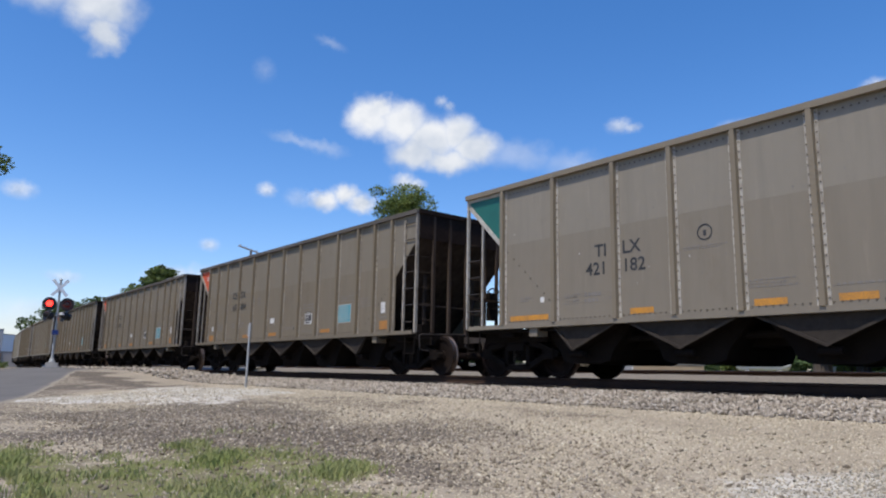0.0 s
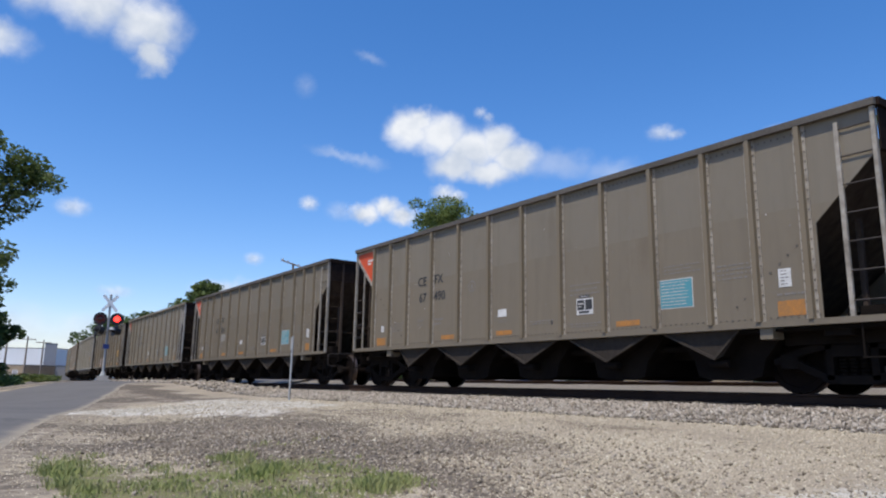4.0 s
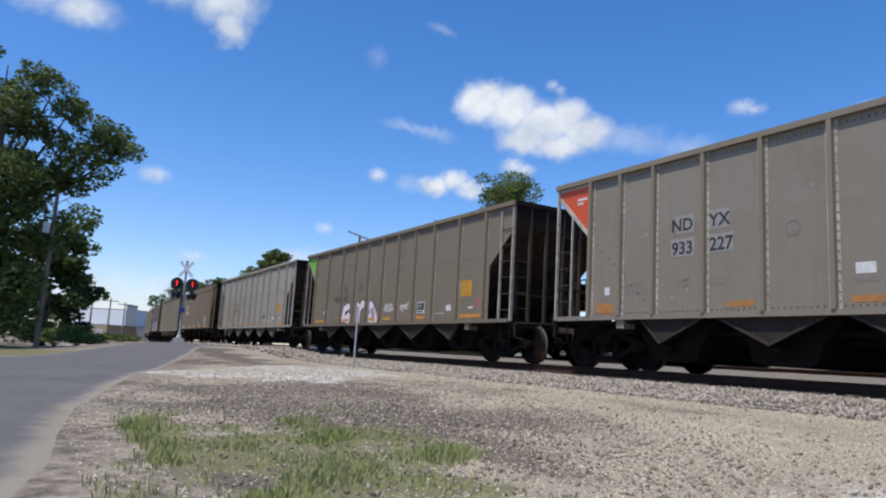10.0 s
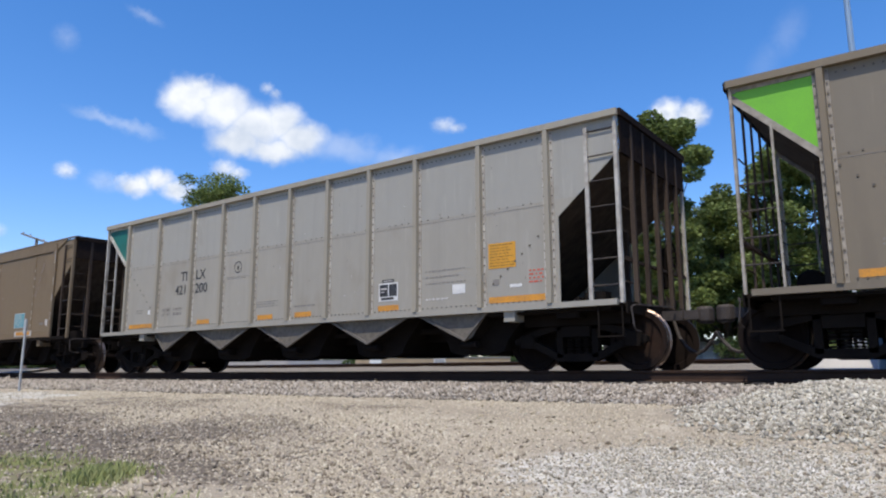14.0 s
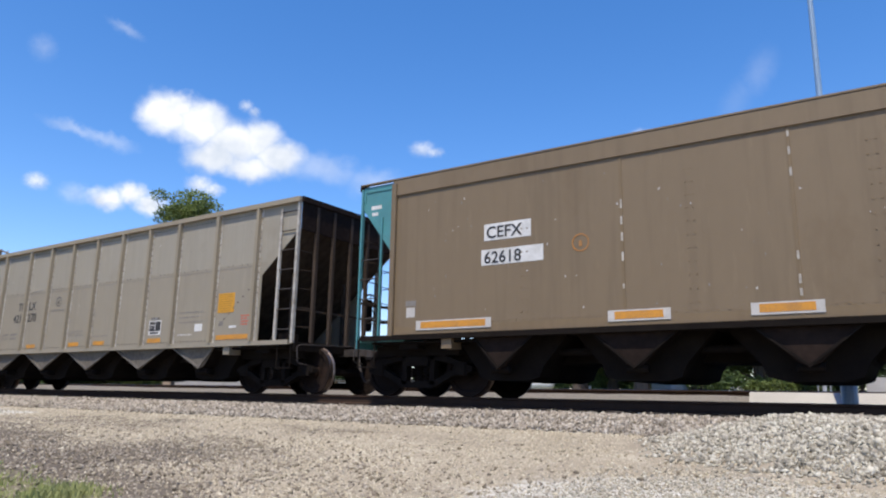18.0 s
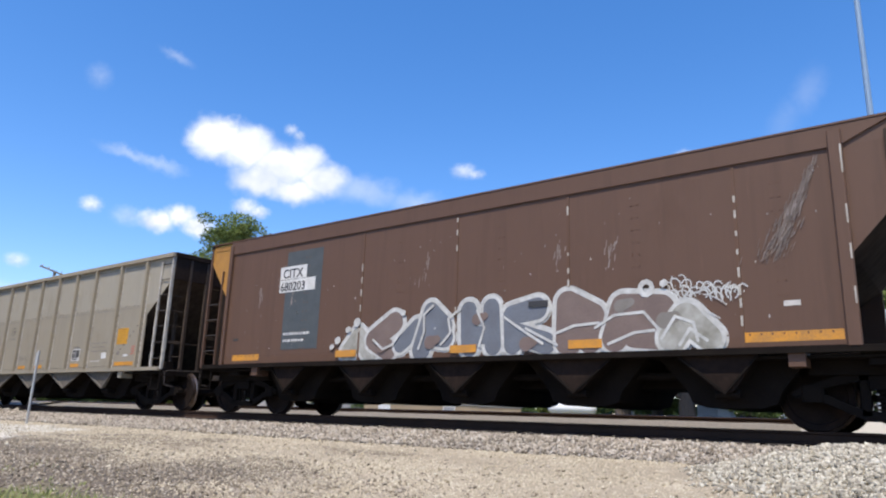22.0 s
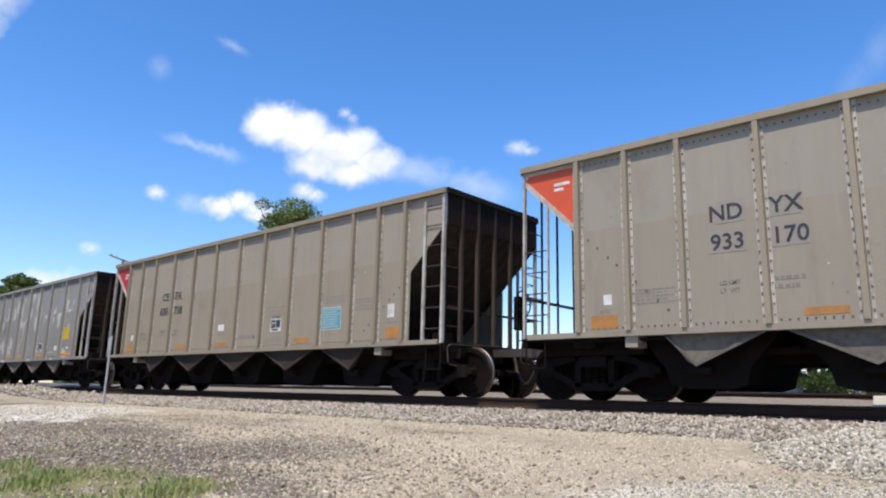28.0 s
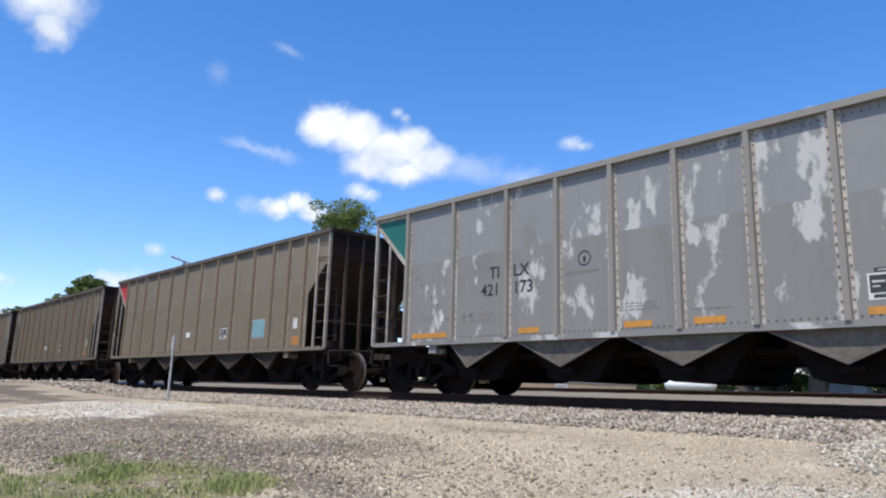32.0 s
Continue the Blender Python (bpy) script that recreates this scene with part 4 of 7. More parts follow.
def hopper_parts(kind):
    """The shared meshes of one kind of car, as rows of name, mesh, slot, label. Slots: side, dark, trim."""
    rows = []
    pick = random.Random(6)
    S, H = SIDE, HALF
    smooth = kind == "smooth"
    lift = 0.02 if smooth else 0.0
    top, sill = {"wide": 3.91, "close": 3.95, "smooth": 3.88}[kind], 1.02
    HL = {"wide": 7.25, "close": 7.05, "smooth": 7.04}[kind]      # half length towards the leading end
    a_low, a_high = (2.66, 3.70)          # trailing end of the sheet: where the slope starts and ends
    b_low, b_high = (2.38, 3.24)
    xa, xb = -6.22, (6.22 if kind == "wide" else 6.14)
    if smooth:
        xa, xb, a_low, a_high, b_low, b_high = -6.55, 6.02, 2.55, 3.50, 2.15, 3.25
    outline = [(xa, sill), (xb, sill), (xb, b_low), (HL - 0.02, b_high), (HL - 0.02, top - 0.05), (xa, top - 0.05), (xa, a_low)]
    for s in (-1, 1):
        y0, y1 = sorted((s * (S - 0.02), s * S))
        split = 2.66 if not smooth else top - 0.31
        low_part = [(xa, sill), (xb, sill), (xb, min(b_low, split - 0.02))] + ([(xb + (HL - 0.02 - xb) * (split - b_low) / (b_high - b_low), split)] if split < b_high else [(HL - 0.02, b_high), (HL - 0.02, split)]) + [(xa, split)]
        high_part = [(xa, split + 0.0004)] + ([(xb + (HL - 0.02 - xb) * (split - b_low) / (b_high - b_low), split + 0.0004), (HL - 0.02, b_high)] if split < b_high else [(HL - 0.02, split + 0.0004)]) + [(HL - 0.02, top - 0.05), (xa, top - 0.05)]
        rows.append(("lower_sheet", Shape().prism(low_part, "y", y0, y1), "side", ""))
        rows.append(("upper_sheet", Shape().prism(high_part, "y", y0, y1), "upper", ""))
        tri = [(xa + 0.0, a_low), (xa, top - 0.05), (-H + 0.02, top - 0.05), (-H + 0.02, a_high)]
        rows.append(("end_panel", Shape().prism(tri, "y", y0, y1), "trim", ""))
        y0, y1 = sorted((s * (S - 0.025), s * (S + 0.014)))
        rim = Shape().prism([(xa + 0.03, a_low - 0.09), (xa + 0.03, a_low + 0.03), (-H + 0.03, a_high + 0.03), (-H + 0.03, a_high - 0.09)], "y", y0, y1)
        rim.box(-H + 0.04, -H + 0.085, y0, y1, a_high + 0.035, top - 0.1).box(-H + 0.09, xa - 0.06, y0, y1, top - 0.16, top - 0.1)
        rows.append(("panel_rim", rim, "trim" if smooth else "flange", ""))
        # top chord with a lip, side sill with a flange
        y0, y1 = sorted((s * (S - 0.04), s * (S + (0.04 if smooth else 0.09))))
        rows.append(("top_chord", Shape().cut_box(-H - 0.03, HL + 0.03, y0, y1, top - (0.015 if smooth else 0.10), top + (0.01 if smooth else 0.0), 0.015), "chord", ""))
        y0, y1 = sorted((s * (S - 0.05), s * (S + 0.06)))
        rows.append(("side_sill", Shape().box(-H + 0.1, HL - 0.1, y0, y1, sill - 0.075, sill + 0.012), "dark" if smooth else "side", ""))
        if smooth:
            y0, y1 = sorted((s * (S + 0.002), s * (S + 0.030)))
            band = Shape().prism([(xa, top - 0.31), (xb - 0.02, top - 0.31), (xb + 0.62, top - 0.02), (xa, top - 0.02)], "y", y0, y1)
            rows.append(("top_band", band, "side", ""))
            f0, f1 = sorted((s * S, s * (S + 0.012)))
            for x in (-2.30, -0.02, 2.15, 4.68):
                rows.append(("seam_strip", Shape().box(x - 0.022, x + 0.022, f0, f1, sill + 0.02, top - 0.31), "post", ""))
                sh, z = Shape(), sill + 0.3
                while z < top - 0.42:
                    l = pick.uniform(0.04, 0.16)
                    if pick.random() < 0.55:
                        sh.box(x - 0.014, x + 0.016, *sorted((s * (S + 0.012), s * (S + 0.015))), z, z + l)
                    z += l + pick.uniform(0.03, 0.2)
                rows.append(("bare_edge", sh, "bare", ""))
            rv = Shape()
            f0, f1 = sorted((s * S, s * (S + 0.007)))
            for x in (-3.9, -1.32, 0.9, 3.25, 5.2):
                for dx in (-0.05, 0.05):
                    for z in [sill + 0.3 + 0.19 * j for j in range(11)]:
                        rv.box(x + dx - 0.012, x + dx + 0.012, f0, f1, z - 0.012, z + 0.012)
            for i in range(90):
                x = xa + 0.15 + i * (xb - xa - 0.3) / 89
                rv.box(x - 0.012, x + 0.012, f0, f1, top - 0.345, top - 0.325)
                rv.box(x - 0.012, x + 0.012, f0, f1, sill + 0.17, sill + 0.192)
            rows.append(("rivets", rv, "post", ""))
            rows.append(("lower_band", Shape().box(xa + 0.1, xb - 0.1, *sorted((s * S, s * (S + 0.003))), sill + 0.012, sill + 0.15), "post", ""))
            sh, z = Shape(), sill + 0.5
            while z < top - 0.5:
                l = pick.uniform(0.1, 0.4)
                sh.box(xb - 0.01, xb + 0.012, *sorted((s * (S + 0.066), s * (S + 0.073))), z, z + l)
                z += l + pick.uniform(0.1, 0.5)
            rows.append(("bare_edge", sh, "bare", ""))
            for x, w in ((xa + 0.03, 0.05), (xb - 0.06, 0.08)):
                y0, y1 = sorted((s * S, s * (S + 0.07)))
                rows.append(("end_post", Shape().cut_box(x - w, x + w, y0, y1, sill, top - 0.1, 0.012), "side", ""))
        else:
            offs = POSTS[kind]
            y0, y1 = sorted((s * S, s * (S + 0.085)))
            for x in offs:
                w = 0.050 if kind == "wide" else 0.046
                # a hat-shaped post with its two riveted flanges, worn bare in places
                rows.append(("side_post", Shape().prism([(x - w, y0 if s > 0 else y1), (x - w * 0.8, s * (S + 0.085)), (x + w * 0.8, s * (S + 0.085)), (x + w, y0 if s > 0 else y1)], "z", sill + 0.01, top - 0.1), "post", ""))
                f0, f1 = sorted((s * S, s * (S + 0.012)))
                sh = Shape().box(x - w - 0.046, x - w, f0, f1, sill + 0.01, top - 0.1).box(x + w, x + w + 0.046, f0, f1, sill + 0.01, top - 0.1)
                rows.append(("post_flange", sh, "flange", ""))
            rv = Shape()
            for x in offs:
                for dx in (-w - 0.024, w + 0.024):
                    for j in range(19):
                        z = sill + 0.12 + j * 0.145 + pick.uniform(-0.01, 0.01)
                        f0, f1 = sorted((s * (S + 0.011), s * (S + 0.022)))
                        rv.box(x + dx - 0.011, x + dx + 0.011, f0, f1, z - 0.013, z + 0.013)
            rows.append(("rivets", rv, "stud", ""))
            rv = Shape()
            for i in range(120):
                x = -6.1 + i * 12.2 / 119
                f0, f1 = sorted((s * S, s * (S + 0.01)))
                rv.box(x - 0.012, x + 0.012, f0, f1, top - 0.20, top - 0.176)
                rv.box(x - 0.012, x + 0.012, f0, f1, sill + 0.05, sill + 0.072)
            rows.append(("rivets", rv, "spot", ""))
            # bolts where the slope sheets meet the side
            rv = Shape()
            for (p0, q0), (p1, q1) in (((-6.05, 2.50), (-4.75, 1.30)), ((4.85, 1.28), (6.0, 2.22))):
                n_ = 9
                for i in range(n_):
                    u = (i + pick.uniform(-0.1, 0.1)) / (n_ - 1)
                    x, z = p0 + (p1 - p0) * u, q0 + (q1 - q0) * u
                    if min(abs(x - o) for o in offs) > 0.11:
                        rv.box(x - 0.016, x + 0.016, f0, f1, z - 0.016, z + 0.016)
            rows.append(("rivets", rv, "spot", ""))
        # corner posts, side ladders and rungs
        y0, y1 = sorted((s * (S - 0.03), s * (S + 0.05)))
        for x, w in ((-H + 0.02, 0.02), (HL - 0.03, 0.03)):
            rows.append(("corner_post", Shape().cut_box(x - w, x + w, y0, y1, sill - 0.05, top - 0.09, 0.008), "side" if smooth else "flange", ""))
        ya = s * (S + 0.03)
        lead = "end" if smooth else "flange"
        rows.append(("ladder", Shape().box(-H + 0.485, -H + 0.515, *sorted((s * S, s * (S + 0.04))), sill - 0.03, 3.2), "side" if smooth else "flange", ""))
        for i in range(4):
            rows.append(("rung", rungs(Shape(), -H + 0.03, -H + 0.5, ya, ya, [1.35 + 0.36 * i]), "gear", ""))
        rows.append(("ladder", Shape().box(HL - 0.54, HL - 0.48, *sorted((s * S, s * (S + 0.045))), sill - 0.03, top - 0.2), lead, ""))
        for i in range(7):
            rows.append(("rung", rungs(Shape(), HL - 0.51, HL - 0.03, ya, ya, [1.24 + 0.4 * i]), "gear", ""))
    # slope sheets, floors of the hopper, end chords
    t = 0.03
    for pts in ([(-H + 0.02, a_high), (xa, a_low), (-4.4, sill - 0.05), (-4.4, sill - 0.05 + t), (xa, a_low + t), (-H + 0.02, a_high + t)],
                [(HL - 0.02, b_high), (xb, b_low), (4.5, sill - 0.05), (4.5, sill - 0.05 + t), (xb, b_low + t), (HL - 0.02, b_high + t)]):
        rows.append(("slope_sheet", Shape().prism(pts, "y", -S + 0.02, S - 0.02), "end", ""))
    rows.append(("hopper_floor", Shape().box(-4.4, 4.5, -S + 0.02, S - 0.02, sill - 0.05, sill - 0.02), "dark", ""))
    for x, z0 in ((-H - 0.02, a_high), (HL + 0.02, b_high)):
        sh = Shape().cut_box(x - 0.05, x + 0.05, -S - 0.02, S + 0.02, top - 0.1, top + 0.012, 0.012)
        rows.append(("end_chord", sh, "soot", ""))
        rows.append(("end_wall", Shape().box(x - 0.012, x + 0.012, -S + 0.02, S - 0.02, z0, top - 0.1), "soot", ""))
    # the cage at either end
    for s, zt in ((-1, a_high), (1, b_high)):
        E = HL if s > 0 else H
        x = s * (E - 0.05)
        sh = Shape()
        for y in (-1.05, -0.55, 0.0, 0.55, 1.05):
            w = 0.035 if s > 0 else 0.016
            sh.box(x + s * 0.06 - w if s > 0 else x - w, x + s * 0.06 + w if s > 0 else x + w, y - w, y + w, 0.98, top - 0.12 if s > 0 else zt + 0.05)
        sh.box(x - 0.03, x + 0.03, -S, S, 1.62, 1.66)
        rungs(sh, x, x, -1.48, -1.05, [1.3 + 0.38 * i for i in range(5)])
        rungs(sh, x, x, 1.05, 1.48, [1.3 + 0.38 * i for i in range(5)])
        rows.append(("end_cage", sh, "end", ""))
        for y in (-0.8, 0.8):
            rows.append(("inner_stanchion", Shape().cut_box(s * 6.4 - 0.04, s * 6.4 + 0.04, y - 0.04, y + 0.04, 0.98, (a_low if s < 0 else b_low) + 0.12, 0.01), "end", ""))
        x0, x1 = sorted((s * (E - 1.05), s * (E + 0.02)))
        rows.append(("end_platform", Shape().box(x0, x1, -S + 0.02, S - 0.02, 0.93, 0.985).box(min(s * E, s * (E + 0.03)), max(s * E, s * (E + 0.03)), -S, S, 0.82, 1.0), "dark", ""))
        # coupler with its knuckle
        x0, x1 = sorted((s * (H - 0.3), s * (H + 0.52)))
        sh = Shape().box(x0, x1, -0.07, 0.07, 0.78, 0.93)
        sh.lathe([(0, 0.72), (0.11, 0.72), (0.14, 0.76), (0.14, 0.94), (0.11, 0.98), (0, 0.98)], 14, (s * (H + 0.62), 0.06 * s, 0), "z")
        sh.cut_box(*sorted((s * (H + 0.3), s * (H + 0.6))), -0.10, 0.10, 0.78, 0.93, 0.04)
        rows.append(("coupler", sh, "gear", ""))
        # lever that opens the coupler, a step and a grab iron at the near corner
        for q in (-1, 1):
            sh = Shape().bend([(s * (E + 0.10), q * 1.22, 0.56), (s * (E + 0.10), q * 1.42, 0.575), (s * (E + 0.10), q * 1.48, 0.62), (s * (E + 0.07), q * 1.48, 0.90), (s * (E + 0.10), q * 1.42, 0.94), (s * (E + 0.25), q * 0.12, 0.98)], 0.013, 6)
            rows.append(("uncoupling_lever", sh, "gear", ""))
            u0, u1 = s * (E - 0.05), s * (E - 0.42)
            sh = Shape()
            for u in (u0, u1):
                sh.tube((u, q * (S + 0.01), 0.98), (u, q * (S + 0.01), 0.50), 0.014, n=6)
            sh.box(min(u0, u1) - 0.02, max(u0, u1) + 0.02, *sorted((q * (S - 0.06), q * (S + 0.04))), 0.48, 0.50)
            rows.append(("stirrup_step", sh, "dark", ""))
        sh = Shape()
        pts = [Vector((s * (H + 0.02), 0.35 * s, 0.82))] + [Vector((s * (H + 0.02 + 0.77 * u), 0.35 * s * (1 - u), 0.82 - 0.56 * math.sin(math.pi * (0.08 + 0.78 * u)))) for u in (0.12, 0.25, 0.4, 0.55, 0.7, 0.85, 1.0)]
        sh.bend(pts, 0.03)
        rows.append(("air_hose", sh, "gear", ""))
    # brake gear on the leading platform
    sh = Shape().lathe([(0.27, -0.02), (0.29, 0.0), (0.27, 0.02), (0.25, 0.0), (0.27, -0.02)], 20, (H - 0.12, 0.85, 1.95), "x")
    for k in range(4):
        a = math.pi * k / 4
        sh.tube((H - 0.12, 0.85 - 0.27 * math.cos(a), 1.95 - 0.27 * math.sin(a)), (H - 0.12, 0.85 + 0.27 * math.cos(a), 1.95 + 0.27 * math.sin(a)), 0.012, n=5)
    sh.cut_box(H - 0.3, H - 0.14, 0.73, 0.97, 1.4, 2.1, 0.03)
    rows.append(("brake_wheel", sh, "dark", ""))
    rows.append(("air_reservoir", Shape().lathe([(0, -0.45), (0.17, -0.45), (0.2, -0.4), (0.2, 0.4), (0.17, 0.45), (0, 0.45)], 14, (-H + 0.62, 0.15, 1.2), "y"), "dark", ""))
    rows.append(("brake_valve", Shape().cut_box(H - 0.85, H - 0.5, -1.2, -0.9, 0.99, 1.2, 0.04).box(H - 0.95, H - 0.88, -1.3, -0.6, 0.99, 1.12), "dark", ""))
    # plates over the trucks, centre sill, cross ridges and the discharge chutes
    for q in (-1, 1):
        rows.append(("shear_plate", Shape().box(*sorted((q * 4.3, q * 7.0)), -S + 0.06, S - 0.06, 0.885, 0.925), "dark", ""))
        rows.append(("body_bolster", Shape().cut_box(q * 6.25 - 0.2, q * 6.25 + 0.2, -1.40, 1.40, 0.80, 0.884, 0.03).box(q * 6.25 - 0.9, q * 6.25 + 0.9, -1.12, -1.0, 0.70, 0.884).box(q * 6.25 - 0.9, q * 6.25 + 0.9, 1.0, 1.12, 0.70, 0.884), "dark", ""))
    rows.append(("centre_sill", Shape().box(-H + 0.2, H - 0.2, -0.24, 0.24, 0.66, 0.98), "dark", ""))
    low = 0.11 if kind == "close" else 0.03
    tips = (-4.4, -2.2, 0.0, 2.2, 4.4)
    for i, c in enumerate(tips):
        dz = 0.40 if not smooth else 0.46
        w = 0.95 if not smooth else 0.62
        l0 = -0.45 if i == 0 else -w
        l1 = 0.45 if i == len(tips) - 1 else w
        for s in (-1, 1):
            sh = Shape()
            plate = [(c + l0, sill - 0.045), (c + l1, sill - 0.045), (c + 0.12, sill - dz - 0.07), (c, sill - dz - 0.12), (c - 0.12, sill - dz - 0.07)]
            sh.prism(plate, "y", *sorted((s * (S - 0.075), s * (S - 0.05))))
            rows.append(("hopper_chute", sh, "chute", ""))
            # The body behind takes the near-black underframe colour, which paints in its shade.
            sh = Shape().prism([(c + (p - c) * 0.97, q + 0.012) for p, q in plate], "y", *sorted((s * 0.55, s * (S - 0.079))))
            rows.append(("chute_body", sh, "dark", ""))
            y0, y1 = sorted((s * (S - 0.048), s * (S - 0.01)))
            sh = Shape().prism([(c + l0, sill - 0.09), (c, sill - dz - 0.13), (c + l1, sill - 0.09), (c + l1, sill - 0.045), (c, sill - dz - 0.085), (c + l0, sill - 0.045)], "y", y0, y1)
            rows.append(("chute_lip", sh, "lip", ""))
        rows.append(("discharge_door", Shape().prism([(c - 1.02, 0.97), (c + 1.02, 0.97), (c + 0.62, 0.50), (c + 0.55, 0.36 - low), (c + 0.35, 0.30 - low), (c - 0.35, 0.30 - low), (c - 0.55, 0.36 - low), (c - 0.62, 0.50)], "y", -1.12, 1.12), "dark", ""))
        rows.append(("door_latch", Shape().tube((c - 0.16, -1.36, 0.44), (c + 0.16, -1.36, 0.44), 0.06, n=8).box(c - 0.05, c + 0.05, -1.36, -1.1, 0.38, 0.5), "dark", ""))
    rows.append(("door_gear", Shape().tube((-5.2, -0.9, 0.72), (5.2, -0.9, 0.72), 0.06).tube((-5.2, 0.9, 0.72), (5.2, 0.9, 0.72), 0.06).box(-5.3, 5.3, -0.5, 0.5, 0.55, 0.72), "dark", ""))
    for x in (-5.35, 5.3):
        y0 = -S - 0.01
        rows.append(("jacking_pad", Shape().box(x - 0.1, x + 0.1, y0, y0 + 0.3, 0.78, sill - 0.045), "side", ""))
    return [(n, sh.mesh(n, M_DARK), slot, lab) for n, sh, slot, lab in rows]


KINDS = {k: hopper_parts(k) for k in ("wide", "close", "smooth")}
SHIFT0, PITCH = -11.38 + HALF, 16.18


def decal(car, name, x0, x1, z0, z1, mat, label="", lift=0.004):
    """A thin plate or painted mark on the near side; x from the trailing corner."""
    y = -SIDE - lift
    return part(name, Shape().box(x0 - HALF, x1 - HALF, y, y + 0.003, z0, z1), mat, car, label)


def letters(car, name, text, x, z, size, mat, align="LEFT", lift=0.004, label=""):
    cu = bpy.data.curves.new(name, "FONT")
    cu.body, cu.size, cu.align_x, cu.extrude = text, size * 1.38, align, 0.0012
    cu.offset = size * 0.02
    cu.resolution_u = 3
    tmp = bpy.data.objects.new("tmp", cu)
    me = bpy.data.meshes.new_from_object(tmp)
    bpy.data.objects.remove(tmp)
    me.transform(pose(x - HALF, -SIDE - lift, z, 90, 0, 0))
    bm = bmesh.new()
    bm.from_mesh(me)
    bmesh.ops.remove_doubles(bm, verts=bm.verts, dist=0.0002)
    bm.to_mesh(me)
    bm.free()
    me.materials.clear()
    me.materials.append(mat)
    return part(name, me, mat, car, label)


def bars(car, x, z, w, rows, mat, h=0.028, gap=0.05):
    """Small print that cannot be read: short bars in rows."""
    sh = Shape()
    for r in range(rows):
        u = 0.0
        while u < w * (1.0 if r % 2 == 0 else 0.8):
            l = random.uniform(0.025, 0.085)
            l = min(l, w - u)
            y = -SIDE - 0.004
            sh.box(x + u - HALF, x + u + l - HALF, y, y + 0.003, z - r * gap, z - r * gap + h)
            u += l + random.uniform(0.014, 0.04)
    return tagged(part("small_print", sh, mat, car), kind="stuff")


def stencil_box(car, x, z, s=0.46):
    """Two black panels of inspection stencils in a white frame, with a small heading."""
    decal(car, "stencil_frame", x, x + s, z, z + s * 0.72, M_WHITE, lift=0.004)
    decal(car, "stencil_panel", x + 0.025, x + s * 0.48, z + 0.085, z + s * 0.72 - 0.025, M_BLACKPAINT, lift=0.007)
    decal(car, "stencil_panel", x + s * 0.54, x + s - 0.025, z + 0.085, z + s * 0.72 - 0.025, M_BLACKPAINT, lift=0.007)
    decal(car, "stencil_panel", x + 0.06, x + s - 0.10, z + 0.022, z + 0.065, M_BLACKPAINT, lift=0.007)
    decal(car, "stencil_line", x + 0.05, x + s * 0.42, z + s * 0.46, z + s * 0.52, M_PALEPRINT, lift=0.0095)
    decal(car, "stencil_line", x + 0.05, x + s * 0.30, z + s * 0.34, z + s * 0.38, M_PALEPRINT, lift=0.0095)
    decal(car, "stencil_heading", x + s * 0.18, x + s * 0.80, z + s * 0.72 + 0.012, z + s * 0.72 + 0.065, M_BLACKPAINT, lift=0.004)
    decal(car, "stencil_line", x + s * 0.26, x + s * 0.72, z + s * 0.72 + 0.03, z + s * 0.72 + 0.045, M_PALEPRINT, lift=0.0065)


def card(car, x, z, w, h, mat, ink, label=""):
    if ink is M_PALEPRINT:
        decal(car, "placard_border", x - 0.018, x + w + 0.018, z - 0.018, z + h + 0.018, M_PALEPRINT, lift=0.0025)
    decal(car, "placard", x, x + w, z, z + h, mat, label, lift=0.005)
    n = max(2, int(h / 0.052))
    sh, y = Shape(), -SIDE - 0.0075
    for i in range(n):
        zz, u = z + h * (i + 0.75) / (n + 0.6), x + 0.03
        stop = x + w - random.uniform(0.03, 0.14)
        while u < stop:
            l = random.uniform(0.03, 0.11)
            sh.box(u - HALF, min(u + l, stop) - HALF, y, y + 0.002, zz, zz + 0.016)
            u += l + 0.016
    tagged(part("placard_text", sh, ink, car), kind="stuff")


def hopper_car(k, kind, body, trim, label):
    car = thing("hopper_car", label, "hopper car", pose(SHIFT0 - PITCH * k, YC, 0), group="cars of the coal train")
    side = PAINTS[body]
    slots = {"side": side, "upper": UPPER[body], "stud": M_STUD, "dark": M_DARK, "trim": TRIMS[trim] if trim else side, "chute": M_DARKBROWN if kind == "smooth" else M_CHUTE_PALE if body in ("pale", "silver", "patchy") else M_CHUTE, "lip": M_DARK if kind == "smooth" else M_LIP if body in ("pale", "silver", "patchy") else M_LIP_DULL, "flange": M_FLANGE_DULL if body in ("drab", "dusty", "tan", "brown") else M_FLANGE, "post": WORN[body], "end": M_END, "gear": M_GEAR, "soot": M_DARKBROWN, "bare": M_FLANGE, "chord": M_CHORD if body == "drab" or (kind == "close" and body == "dusty") else WORN[body], "spot": M_SPOT}
    for name, me, slot, lab in KINDS[kind]:
        ob = part(name, me, slots[slot], ladder if name == "rung" else car, lab)
        if name == "ladder":
            ladder = ob
        if name in ("rivets", "bare_edge"):
            tagged(ob, kind="stuff")
    for x in (-6.25, 6.25):
        add_truck(car, x)
    return car


